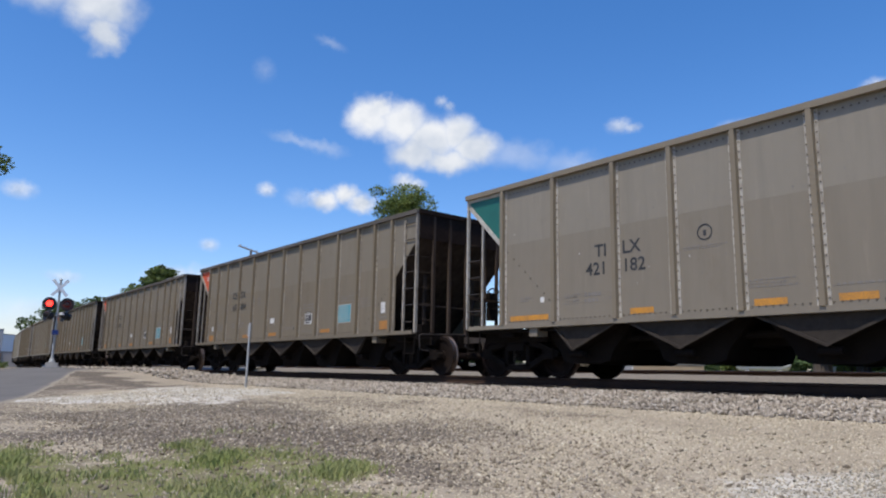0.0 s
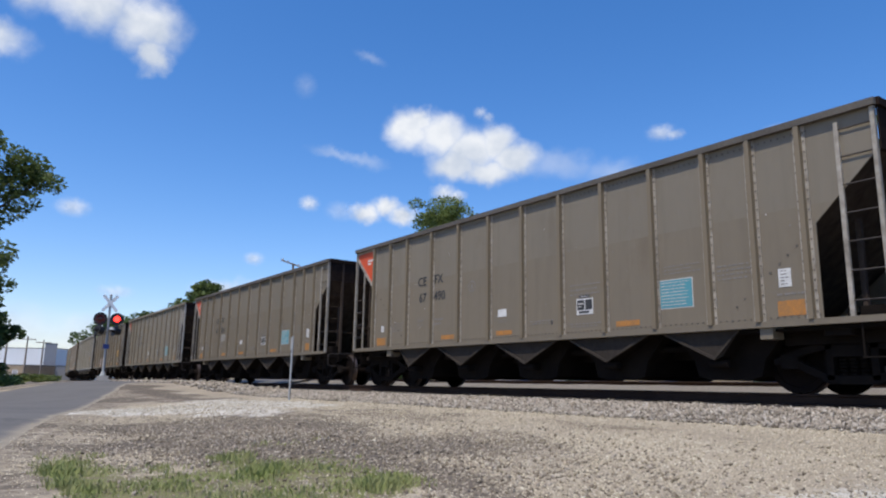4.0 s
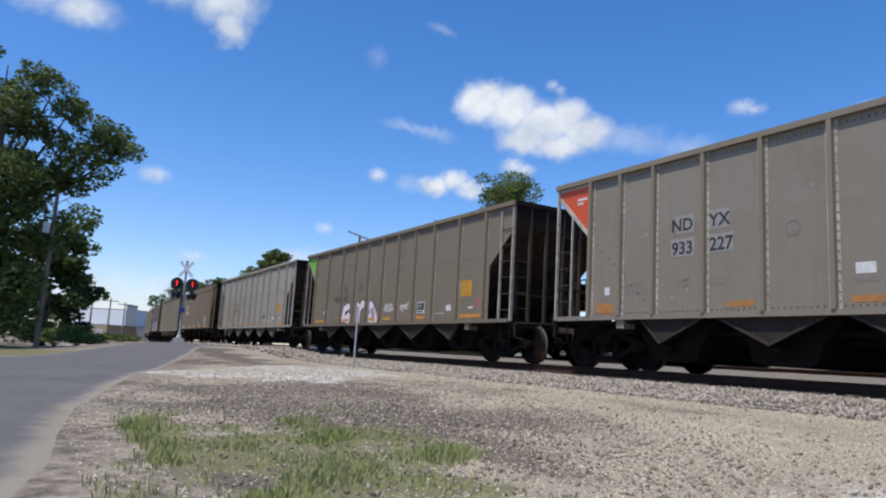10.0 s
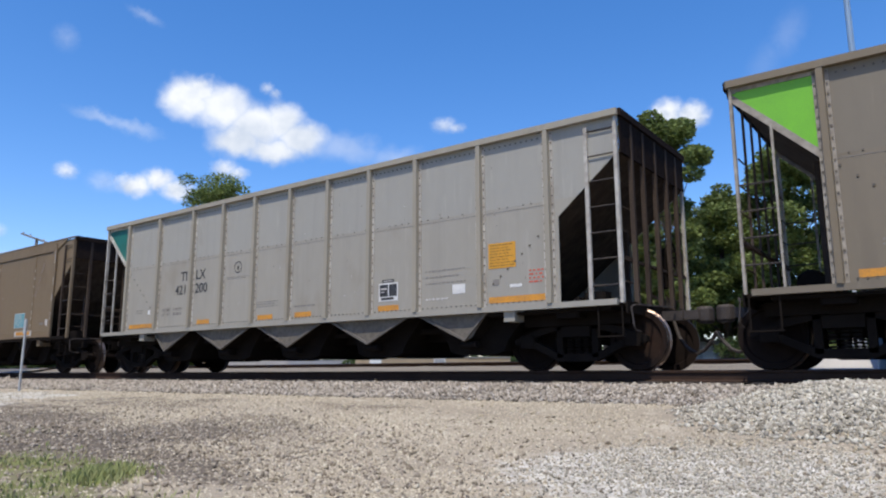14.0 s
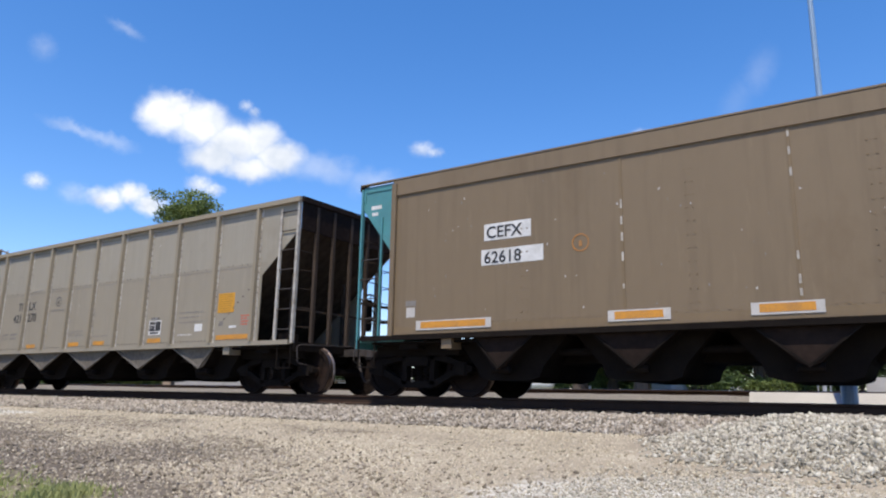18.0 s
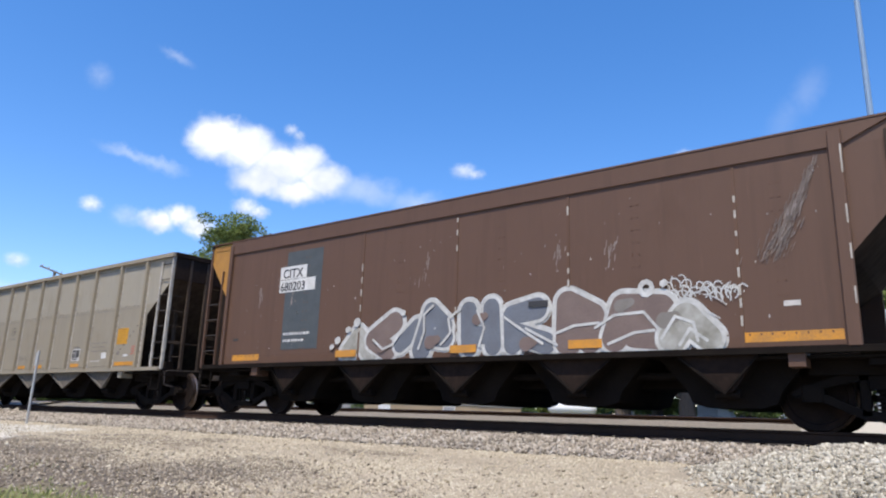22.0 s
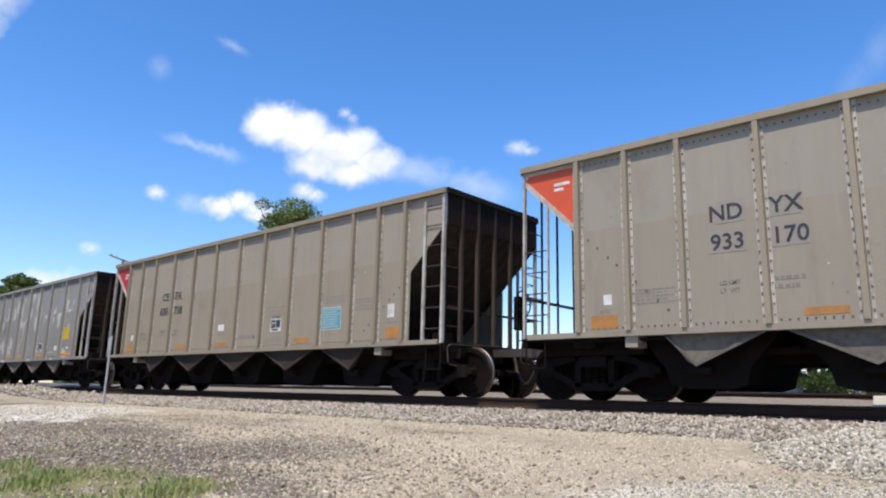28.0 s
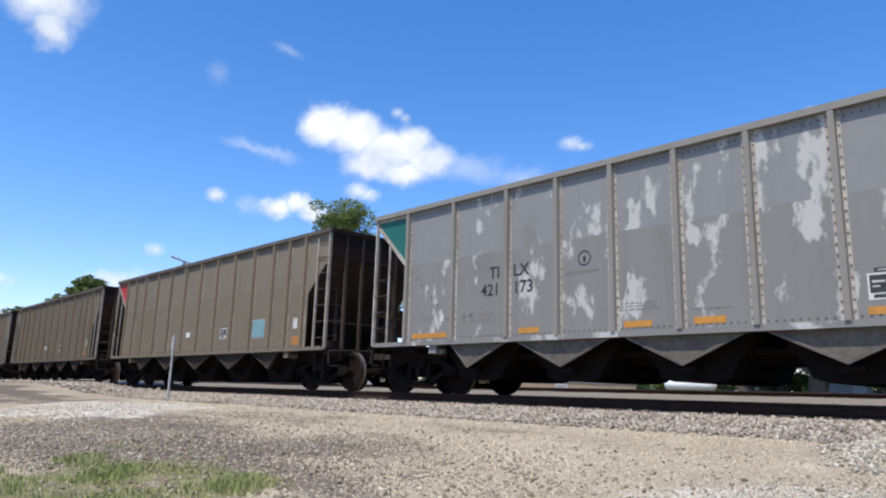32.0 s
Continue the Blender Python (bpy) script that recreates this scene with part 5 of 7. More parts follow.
TAGS = [
    # number, kind, body paint, end colour, label
    (-1, "close", "dusty", "red", "dusty grey ribbed coal hopper car with an orange-red end panel"),
    (0, "wide", "grey", "pine", "grey ribbed coal hopper car with a dark green end panel"),
    (1, "close", "dusty", "red", "dusty brown-grey ribbed coal hopper car with an orange-red end panel"),
    (2, "close", "dusty", "red", "dusty brown-grey ribbed coal hopper car with a teal placard"),
    (3, "close", "dusty", "red", "dusty brown-grey ribbed coal hopper car with a pale repaired patch"),
    (4, "close", "grey", "red", "grey ribbed coal hopper car with white-backed black numbers"),
    (5, "wide", "dusty", "lime", "grey ribbed hopper car with pink bubble graffiti and lime panel"),
    (6, "wide", "silver", "pine", "pale grey ribbed hopper car with green end panel and placard"),
    (7, "smooth", "tan", "teal", "rust-tan smooth-sided coal hopper car with teal ends"),
    (8, "wide", "pale", "pine", "pale grey ribbed hopper car with pine green end panel"),
    (9, "smooth", "brown", "ochre", "dark brown smooth-sided coal hopper car with silver graffiti"),
    (10, "wide", "pale", "lime", "grey ribbed coal hopper car with a bright green end panel"),
    (11, "close", "pale", "red", "grey ribbed hopper car with red end panel and teal placard"),
    (12, "close", "sand", "crimson", "tan-grey ribbed coal hopper car with a red end panel"),
    (13, "wide", "patchy", "pine", "grey ribbed coal hopper car with patches of bare washed paint"),
    (14, "close", "dusty", "crimson", "dirty brown ribbed coal hopper car with a red end panel"),
    (15, "close", "drab", "", "dirty brown ribbed coal hopper car at the rear"),
    (16, "close", "dusty", "red", "dirty grey-brown ribbed coal hopper car at the rear"),
    (17, "wide", "grey", "pine", "dirty grey ribbed coal hopper car at the rear"),
    (18, "close", "drab", "red", "dirty dark ribbed coal hopper car at the rear"),
]
CARS = {}
for k, kind, body, trim, label in TAGS:
    CARS[k] = hopper_car(k, kind, body, trim, label)

for ob in CARS[7].children:
    if ob.name.split(".")[0] in ("corner_post", "ladder", "end_platform") and ob.data.vertices[0].co.x < 0:
        paint(ob, TRIMS["teal"])


# ---- markings of the cars ----
M_PINK = shade("pink_spray", (0.74, 0.62, 0.64), (0.66, 0.55, 0.57), rough=0.6, scale=4, bump=0)
M_INK = shade("dark_spray", (0.035, 0.022, 0.035), (0.05, 0.03, 0.045), rough=0.6, bump=0)
M_SILVER = shade("silver_spray", (0.60, 0.60, 0.57), (0.36, 0.35, 0.32), rough=0.5, scale=2.5, fine=10, mix=0.7, bump=0)
M_BLUEGREY = shade("bluegrey_spray", (0.15, 0.165, 0.19), (0.115, 0.12, 0.135), rough=0.6, scale=3, bump=0)
M_MAUVE = shade("mauve_spray", (0.185, 0.135, 0.115), (0.14, 0.10, 0.085), rough=0.6, scale=3, bump=0)
M_CHALK = shade("chalky_spray", (0.40, 0.39, 0.35), (0.20, 0.19, 0.15), rough=0.6, scale=2.5, fine=8, mix=0.6, bump=0)
M_OLDBLUE = shade("old_blue_paint", (0.075, 0.085, 0.09), (0.055, 0.065, 0.07), rough=0.7, scale=4, bump=0.05)
M_CARDINK = shade("placard_ink", (0.24, 0.13, 0.02), (0.32, 0.18, 0.03), rough=0.6, bump=0)
M_OVERPAINT = shade("number_overpaint", (0.27, 0.245, 0.20), (0.24, 0.215, 0.175), rough=0.6, scale=3, bump=0)
M_PRIMER = shade("primer_patch", (0.30, 0.285, 0.26), (0.23, 0.215, 0.19), rough=0.7, scale=6, bump=0)


def ring(car, x, z, r, mat):
    """A thin painted circle with a small mark in it."""
    sh, n = Shape(), 24
    y = -SIDE - 0.006
    for k in range(n):
        a, b = 2 * math.pi * k / n, 2 * math.pi * (k + 1) / n
        sh.quad(*[(x - HALF + q * math.cos(t), y, z + q * math.sin(t)) for q, t in ((r, a), (r, b), (r * 0.84, b), (r * 0.84, a))])
    sh.box(x - HALF - 0.025, x - HALF + 0.025, y, y + 0.003, z - 0.06, z + 0.03)
    return part("round_emblem", sh, mat, car)


def blob(car, name, x, z, shapes, mat, grow=0.0, lift=0.006):
    """A sprayed shape: capsules along short strokes. shapes: (x0, z0, r0, x1, z1, r1) in metres from (x, z)."""
    sh, hubs = Shape(), {}

    def hub(p, q, y):
        if (round(p, 3), round(q, 3)) not in hubs:
            hubs[round(p, 3), round(q, 3)] = len(sh.v)
            sh.v.append((x - HALF + p, y, max(1.035, z + q)))
        return hubs[round(p, 3), round(q, 3)]
    for i, (x0, z0, r0, x1, z1, r1) in enumerate(shapes):
        y = -SIDE - lift - 0.0002 * i
        d = math.atan2(z1 - z0, x1 - x0)
        a, b = hub(x0, z0, y), hub(x1, z1, y)
        k0 = len(sh.v)
        for cx, cz, r, turn in ((x0, z0, r0, math.pi / 2), (x1, z1, r1, -math.pi / 2)):
            for k in range(13):
                t = d + turn + math.pi * k / 12
                sh.v.append((x - HALF + cx + (r + grow) * math.cos(t), y, max(1.035, z + cz + (r + grow) * math.sin(t))))
        sh.f += [(a, k0 + k, k0 + k + 1) for k in range(12)] + [(b, k0 + 13 + k, k0 + 14 + k) for k in range(12)]
        sh.f += [(a, k0 + 12, k0 + 13, b), (b, k0 + 25, k0, a)]
    return part(name, sh, mat, car)


def bubble(car, x, z, strokes, fill=None, rim=None, width=0.05, holes=()):
    blob(car, "graffiti_outline", x, z, strokes, rim or M_INK, width, 0.006)
    blob(car, "graffiti_fill", x, z, strokes, fill or M_PINK, 0.0, 0.012)
    if holes:
        blob(car, "graffiti_shade", x, z, holes, rim or M_INK, 0.0, 0.018)


def wear_specks(car, n, seed):
    """Chips of bare metal and spots of soot on the sheets."""
    rng = random.Random(seed)
    for mat, count in ((M_PALEPRINT, n // 2), (M_FADED, n)):
        sh = Shape()
        for i in range(count):
            x, z, r = rng.uniform(-5.9, 5.9), rng.uniform(1.3, 3.4), rng.uniform(0.006, 0.02)
            y = -SIDE - 0.004
            sh.quad(*[(x + r * rng.uniform(0.6, 1) * math.cos(a), y, z + r * rng.uniform(0.6, 1.6) * math.sin(a)) for a in (0, 1.2, 2.5, 3.7, 5.0)])
        tagged(part("paint_chips", sh, mat, car), kind="stuff")


def sheet_seam(car, z, mat=None):
    """A row of small bolts along the lap of two sheets, some of them lost under dirt."""
    rng, sh, x = random.Random(z * 100 + len(car.children)), Shape(), -6.1
    while x < 6.0:
        if rng.random() < 0.72:
            sh.box(x - 0.011, x + 0.011, -SIDE - 0.008, -SIDE, z - 0.008, z + 0.014)
        x += 0.15
    tagged(part("rivets", sh, mat or M_SPOT, car), kind="stuff")
    part("sheet_lap", Shape().box(-6.15, 6.05, -SIDE - 0.003, -SIDE - 0.0005, z - 0.06, z - 0.052), M_FADED, car)


def limits(car, x, z, size):
    """The weight lines: words that can be read, figures as bars."""
    letters(car, "load_limit", "LD LMT", x, z, size, M_FADED)
    letters(car, "light_weight", "LT  WT", x, z - size * 1.5, size, M_FADED)
    bars(car, x + size * 6.2, z, 0.36, 2, M_FADED, size * 0.9, size * 1.5)


def mark_wide(k, number, ink=None, card_mat=None, seam=True):
    car, ink = CARS[k], ink or M_BLACKPAINT
    letters(car, "reporting_mark", "TI", 3.74, 2.15, 0.23, ink, "RIGHT")
    letters(car, "reporting_mark", "LX", 4.06, 2.15, 0.23, ink)
    letters(car, "car_number", number[:3], 3.74, 1.83, 0.23, ink, "RIGHT")
    letters(car, "car_number", number[3:], 4.06, 1.83, 0.23, ink)
    ring(car, 5.63, 2.30, 0.13, M_FADED if ink is M_FADED else M_BLACKPAINT)
    bars(car, 5.25, 2.08, 0.75, 2, M_FADED, 0.014, 0.035)
    for a, b in ((1.32, 2.34), (4.2, 4.66), (6.36, 6.84), (7.52, 8.0), (9.78, 10.28), (12.22, 13.28)):
        decal(car, "reflector_strip", a, b, 1.09, 1.19, M_ORANGE)
    limits(car, 2.76, 1.46, 0.075)
    bars(car, 6.3, 1.46, 0.7, 3, M_FADED, 0.018, 0.05)
    bars(car, 7.5, 1.30, 0.6, 1, M_FADED, 0.03)
    bars(car, 10.9, 1.72, 0.85, 3, M_FADED, 0.022, 0.11)
    bars(car, 10.9, 1.22, 0.5, 1, M_PALEPRINT, 0.03)
    bars(car, 1.6, 1.52, 0.3, 2, M_FADED, 0.025, 0.06)
    stencil_box(car, 9.80, 1.27)
    decal(car, "white_tag", 11.48, 11.74, 1.30, 1.46, M_WHITE)
    decal(car, "white_tag", 2.14, 2.24, 1.42, 1.52, M_WHITE)
    decal(car, "white_tag", 12.62, 12.84, 1.33, 1.38, M_WHITE)
    decal(car, "dark_tag", 12.30, 12.42, 1.38, 1.48, M_FADED)
    bars(car, 12.98, 1.56, 0.26, 4, M_REDCARD, 0.028, 0.06)
    if card_mat:
        card(car, 12.22, 1.66, 0.52, 0.42, card_mat, M_CARDINK, "orange-yellow notice placard")
    if seam:
        sheet_seam(car, 2.655)
    wear_specks(car, 26, 100 + k)


def mark_close(k, left, right, num_left, num_right, ink=None, plate=None):
    car, ink = CARS[k], ink or M_BLACKPAINT
    for i, (a, b, z) in enumerate(((left, right, 2.52), (num_left, num_right, 2.10))):
        name = "reporting_mark" if i == 0 else "car_number"
        if plate:
            decal(car, "number_backing", 3.18 if i else 3.30, 3.70, z - 0.05, z + 0.28, plate)
            decal(car, "number_backing", 3.98, 4.50 if i else 4.42, z - 0.05, z + 0.28, plate)
        letters(car, name, a, 3.68, z, 0.23, ink, "RIGHT", 0.0075)
        letters(car, name, b, 4.02, z, 0.23, ink, "LEFT", 0.0075)
    ring(car, 5.55, 2.30, 0.13, M_FADED)
    decal(car, "reflector_square", 1.28, 1.74, 1.07, 1.28, M_RUSTORANGE)
    decal(car, "reflector_square", 12.80, 13.26, 1.10, 1.32, M_RUSTORANGE)
    for a in (4.35, 6.42, 9.78):
        decal(car, "reflector_strip", a, a + 0.52, 1.12, 1.22, M_RUSTORANGE)
    decal(car, "white_tag", 1.50, 1.64, 1.44, 1.60, M_WHITE)
    bars(car, 1.45, 1.36, 0.2, 2, M_FADED, 0.015, 0.04)
    bars(car, 2.05, 1.62, 0.6, 5, M_FADED, 0.018, 0.05)
    letters(car, "load_limit", "LD LMT", 3.30, 1.60, 0.062, M_FADED)
    letters(car, "light_weight", "LT  WT", 3.30, 1.49, 0.062, M_FADED)
    bars(car, 4.0, 1.60, 0.40, 2, M_FADED, 0.055, 0.11)
    decal(car, "white_tag", 6.48, 6.76, 1.52, 1.68, M_WHITE)
    bars(car, 6.5, 1.44, 0.3, 2, M_FADED, 0.015, 0.04)
    bars(car, 7.5, 1.34, 0.7, 2, M_FADED, 0.02, 0.05)
    decal(car, "black_tag", 8.12, 8.16, 1.26, 1.34, M_BLACKPAINT)
    stencil_box(car, 8.82, 1.40, 0.42)
    bars(car, 8.65, 1.96, 0.8, 3, M_FADED, 0.025, 0.09)
    bars(car, 8.65, 1.22, 0.8, 2, M_FADED, 0.018, 0.05)
    card(car, 10.76, 1.37, 0.62, 0.46, M_TEALCARD, M_PALEPRINT, "teal notice placard")
    bars(car, 10.85, 2.06, 0.7, 3, M_FADED, 0.018, 0.06)
    bars(car, 11.85, 1.94, 0.65, 4, M_FADED, 0.02, 0.07)
    card(car, 12.84, 1.52, 0.19, 0.27, M_WHITE, M_FADED)
    bars(car, 12.8, 1.4, 0.4, 1, M_FADED, 0.03)
    decal(car, "panel_print", 0.62, 0.92, 3.52, 3.57, M_WHITE)
    decal(car, "panel_print", 0.62, 0.80, 3.43, 3.48, M_WHITE)
    wear_specks(car, 30, 100 + k)


mark_wide(0, "421182", seam=False)
mark_close(1, "CE", "FX", "67", "484")
mark_close(2, "CE", "FX", "67", "490")
mark_close(3, "CE", "FX", "67", "354")
decal(CARS[3], "primer_patch", 4.12, 4.62, 1.72, 2.02, M_PRIMER)
mark_close(4, "ND", "YX", "933", "227", None, M_PRIMER)
mark_wide(5, "420567", None, M_YELLOWCARD)
mark_wide(6, "421200", None, M_YELLOWCARD)
mark_wide(8, "421270", None, M_YELLOWCARD)
mark_wide(10, "421119", None, M_YELLOWCARD)
mark_close(11, "ND", "YX", "933", "170", None, M_OVERPAINT)
mark_close(12, "CE", "FX", "600", "738")
mark_wide(13, "421173", None, M_LEMON, False)
for k in (-1, 14, 15, 16, 18):
    car = CARS[k]
    decal(car, "reflector_square", 12.80, 13.26, 1.10, 1.32, M_RUSTORANGE)
    decal(car, "white_tag", 6.48, 6.76, 1.52, 1.68, M_WHITE)
    stencil_box(car, 8.82, 1.40, 0.42)
    if k != 15:
        card(car, 10.76, 1.37, 0.62, 0.46, M_TEALCARD, M_PALEPRINT, "teal notice placard")
    card(car, 12.84, 1.52, 0.19, 0.27, M_WHITE, M_FADED)
    wear_specks(car, 24, 100 + k)
card(CARS[17], 12.22, 1.66, 0.52, 0.42, M_YELLOWCARD, M_CARDINK, "orange-yellow notice placard")
stencil_box(CARS[17], 9.80, 1.27)

# pink bubble letters on the lime-ended car
car = CARS[5]
bubble(car, 4.0, 1.02, [(0.62, 0.60, 0.13, 0.30, 0.50, 0.16), (0.30, 0.50, 0.16, 0.20, 0.22, 0.16), (0.20, 0.22, 0.16, 0.62, 0.14, 0.17), (0.62, 0.14, 0.17, 0.66, 0.26, 0.15)], holes=[(0.42, 0.36, 0.07, 0.52, 0.44, 0.05)])
bubble(car, 5.3, 1.02, [(0.22, 0.12, 0.16, 0.26, 0.45, 0.13), (0.26, 0.45, 0.12, 0.14, 0.66, 0.09), (0.26, 0.45, 0.13, 0.55, 0.68, 0.12), (0.55, 0.68, 0.12, 0.66, 0.64, 0.12)])
bubble(car, 6.38, 1.02, [(0.16, 0.10, 0.14, 0.14, 0.62, 0.13), (0.14, 0.62, 0.13, 0.34, 0.56, 0.06), (0.18, 0.14, 0.14, 0.56, 0.14, 0.16), (0.56, 0.14, 0.16, 0.46, 0.38, 0.13)], holes=[(0.33, 0.22, 0.045, 0.42, 0.24, 0.045)])
for a in (4.2, 6.46):
    decal(car, "reflector_strip", a, a + 0.46, 1.09, 1.19, M_ORANGE, lift=0.022)
bars(car, 6.36, 1.46, 0.7, 3, M_BLUEGREY, 0.022, 0.06).location.y = -0.02
letters(car, "graffiti_tag", "-950-", 7.48, 1.36, 0.27, M_WHITE, lift=0.008)
letters(car, "graffiti_tag", "eye!", 8.66, 1.40, 0.26, M_WHITE, lift=0.008)

# the tan smooth car
car = CARS[7]
decal(car, "number_backing", 2.66, 3.52, 2.52, 2.80, M_WHITE)
decal(car, "number_backing", 2.61, 3.73, 2.11, 2.37, M_WHITE)
letters(car, "reporting_mark", "CEFX", 2.70, 2.56, 0.20, M_BLACKPAINT, lift=0.008)
letters(car, "car_number", "62618", 2.66, 2.14, 0.20, M_BLACKPAINT, lift=0.008)
for a, b in ((1.42, 2.70), (4.85, 5.55), (6.78, 7.43), (8.98, 9.64), (11.05, 11.98)):
    decal(car, "strip_backing", a - 0.10, b + 0.10, 1.10, 1.26, M_PALEPRINT, lift=0.015)
    decal(car, "reflector_strip", a, b, 1.13, 1.24, M_ORANGE, lift=0.018)
stencil_box(car, 8.60, 1.36, 0.42)
card(car, 10.84, 1.38, 0.66, 0.42, M_TEALCARD, M_PALEPRINT, "pale teal notice placard")
card(car, 12.90, 1.38, 0.2, 0.17, M_WHITE, M_FADED)
decal(car, "vent_plate", 12.54, 12.78, 1.40, 1.47, M_FADED)
decal(car, "vent_plate", 1.08, 1.30, 1.52, 1.62, M_FADED)
decal(car, "white_tag", 1.1, 1.28, 1.33, 1.5, M_PALEPRINT)
decal(car, "panel_print", 0.22, 0.46, 3.38, 3.45, M_WHITE)
decal(car, "panel_print", 0.24, 0.38, 3.26, 3.32, M_WHITE)
ring(car, 4.35, 2.32, 0.14, M_RUSTORANGE)
wear_specks(car, 60, 207)

# the brown smooth car with its silver lettering
car = CARS[9]
decal(car, "old_paint", 2.74, 3.84, 1.30, 3.40, M_OLDBLUE)
decal(car, "number_backing", 2.55, 3.38, 2.80, 3.08, M_WHITE, lift=0.008)
decal(car, "number_backing", 2.55, 3.66, 2.52, 2.79, M_WHITE, lift=0.008)
letters(car, "reporting_mark", "CITX", 2.64, 2.83, 0.20, M_BLACKPAINT, lift=0.012)
letters(car, "car_number", "680203", 2.58, 2.55, 0.19, M_BLACKPAINT, lift=0.012)
bars(car, 2.80, 1.60, 0.8, 2, M_WHITE, 0.05, 0.14).location.y = -0.006
for a, b in ((1.13, 2.05), (12.0, 13.15)):
    decal(car, "reflector_strip", a, b, 1.10, 1.23, M_ORANGE)
decal(car, "vent_plate", 1.1, 1.28, 1.55, 1.6, M_BLACKPAINT)
decal(car, "vent_plate", 12.5, 12.7, 1.55, 1.62, M_PALEPRINT)
rng = random.Random(9)
piece = [  # letters as fat strokes: x, fill, strokes
    (4.55, M_CHALK, [(0.2, 0.1, 0.2, 0.45, 0.42, 0.17), (0.45, 0.42, 0.17, 0.75, 0.1, 0.2)]),
    (5.25, M_MAUVE, [(0.15, 0.32, 0.2, 0.65, 0.62, 0.2), (0.15, 0.32, 0.2, 0.5, 0.12, 0.2)]),
    (5.95, M_BLUEGREY, [(0.1, 0.2, 0.14, 0.5, 0.5, 0.16)]),
    (6.45, M_BLUEGREY, [(0.1, 0.1, 0.2, 0.3, 0.78, 0.16), (0.3, 0.78, 0.16, 0.62, 0.5, 0.16), (0.3, 0.3, 0.14, 0.62, 0.3, 0.18)]),
    (7.45, M_BLUEGREY, [(0.15, 0.12, 0.17, 0.12, 0.72, 0.17), (0.12, 0.3, 0.16, 0.5, 0.3, 0.15), (0.62, 0.12, 0.16, 0.58, 0.75, 0.16)]),
    (8.35, M_BLUEGREY, [(0.1, 0.12, 0.16, 0.08, 0.6, 0.16), (0.08, 0.6, 0.16, 0.55, 0.68, 0.18), (0.2, 0.3, 0.16, 0.7, 0.12, 0.18)]),
    (9.30, M_MAUVE, [(0.15, 0.12, 0.22, 0.15, 0.72, 0.2), (0.15, 0.72, 0.2, 0.55, 0.5, 0.2), (0.5, 0.14, 0.2, 0.55, 0.5, 0.2)]),
    (10.1, M_MAUVE, [(0.1, 0.15, 0.2, 0.25, 0.6, 0.2), (0.25, 0.6, 0.2, 0.8, 0.55, 0.2), (0.4, 0.2, 0.2, 0.85, 0.15, 0.22)]),
    (10.95, M_CHALK, [(0.1, 0.12, 0.2, 0.3, 0.4, 0.2), (0.3, 0.4, 0.2, 0.6, 0.1, 0.17)]),
]
for i, (x, fill, st) in enumerate(piece):
    blob(car, "graffiti_outline", x, 1.08, st, M_SILVER, 0.085, 0.0045 + 0.0002 * i)
for i, (x, fill, st) in enumerate(piece):
    blob(car, "graffiti_outline", x, 1.08, st, M_SILVER, 0.055, 0.0085 + 0.0024 * i)
    blob(car, "graffiti_fill", x, 1.08, st, fill, 0.0, 0.0097 + 0.0024 * i)
for x, z, r in ((4.3, 1.3, 0.05), (4.45, 1.42, 0.07), (4.72, 1.62, 0.06), (4.95, 1.75, 0.08), (6.1, 1.86, 0.05), (10.95, 1.98, 0.05)):
    blob(car, "graffiti_dot", x, z, [(0, 0, r, 0.02, 0.01, r)], M_SILVER, 0, 0.0325)
hoop = [(0.09 * math.cos(k * 0.7), 0.10 * math.sin(k * 0.7)) for k in range(10)]
blob(car, "graffiti_dot", 10.7, 1.93, [(p, q, 0.035, u, v, 0.035) for (p, q), (u, v) in zip(hoop, hoop[1:])], M_SILVER, 0, 0.0325)
# the signature beside it: quick thin curls
for i in range(34):
    x, z, turn = 11.02 + 0.028 * i + rng.uniform(-0.04, 0.04), 1.88 - 0.10 * (i / 34) + rng.uniform(-0.16, 0.06), rng.uniform(0.6, 2.6)
    strokes, px, pz = [], 0.0, 0.0
    for j in range(6):
        nx, nz = px + 0.036 * math.cos(turn), pz + 0.045 * math.sin(turn)
        strokes.append((px, pz, 0.010, nx, nz, 0.009))
        px, pz, turn = nx, nz, turn - rng.uniform(0.1, 0.9) * (1 if i % 2 else -1)
    blob(car, "graffiti_tag", x, z, strokes, M_SILVER, 0, 0.0045 + 0.0003 * i)
for x, z, run, drop in ((11.06, 1.74, 0.5, 0.24), (11.14, 1.70, 0.56, 0.26), (11.5, 1.78, 0.30, 0.16)):
    tail = [(run * j / 8, -drop * (j / 8) ** 1.6, 0.009, run * (j + 1) / 8, -drop * ((j + 1) / 8) ** 1.6, 0.008) for j in range(8)]
    blob(car, "graffiti_tag", x, z, tail, M_SILVER, 0, 0.016)
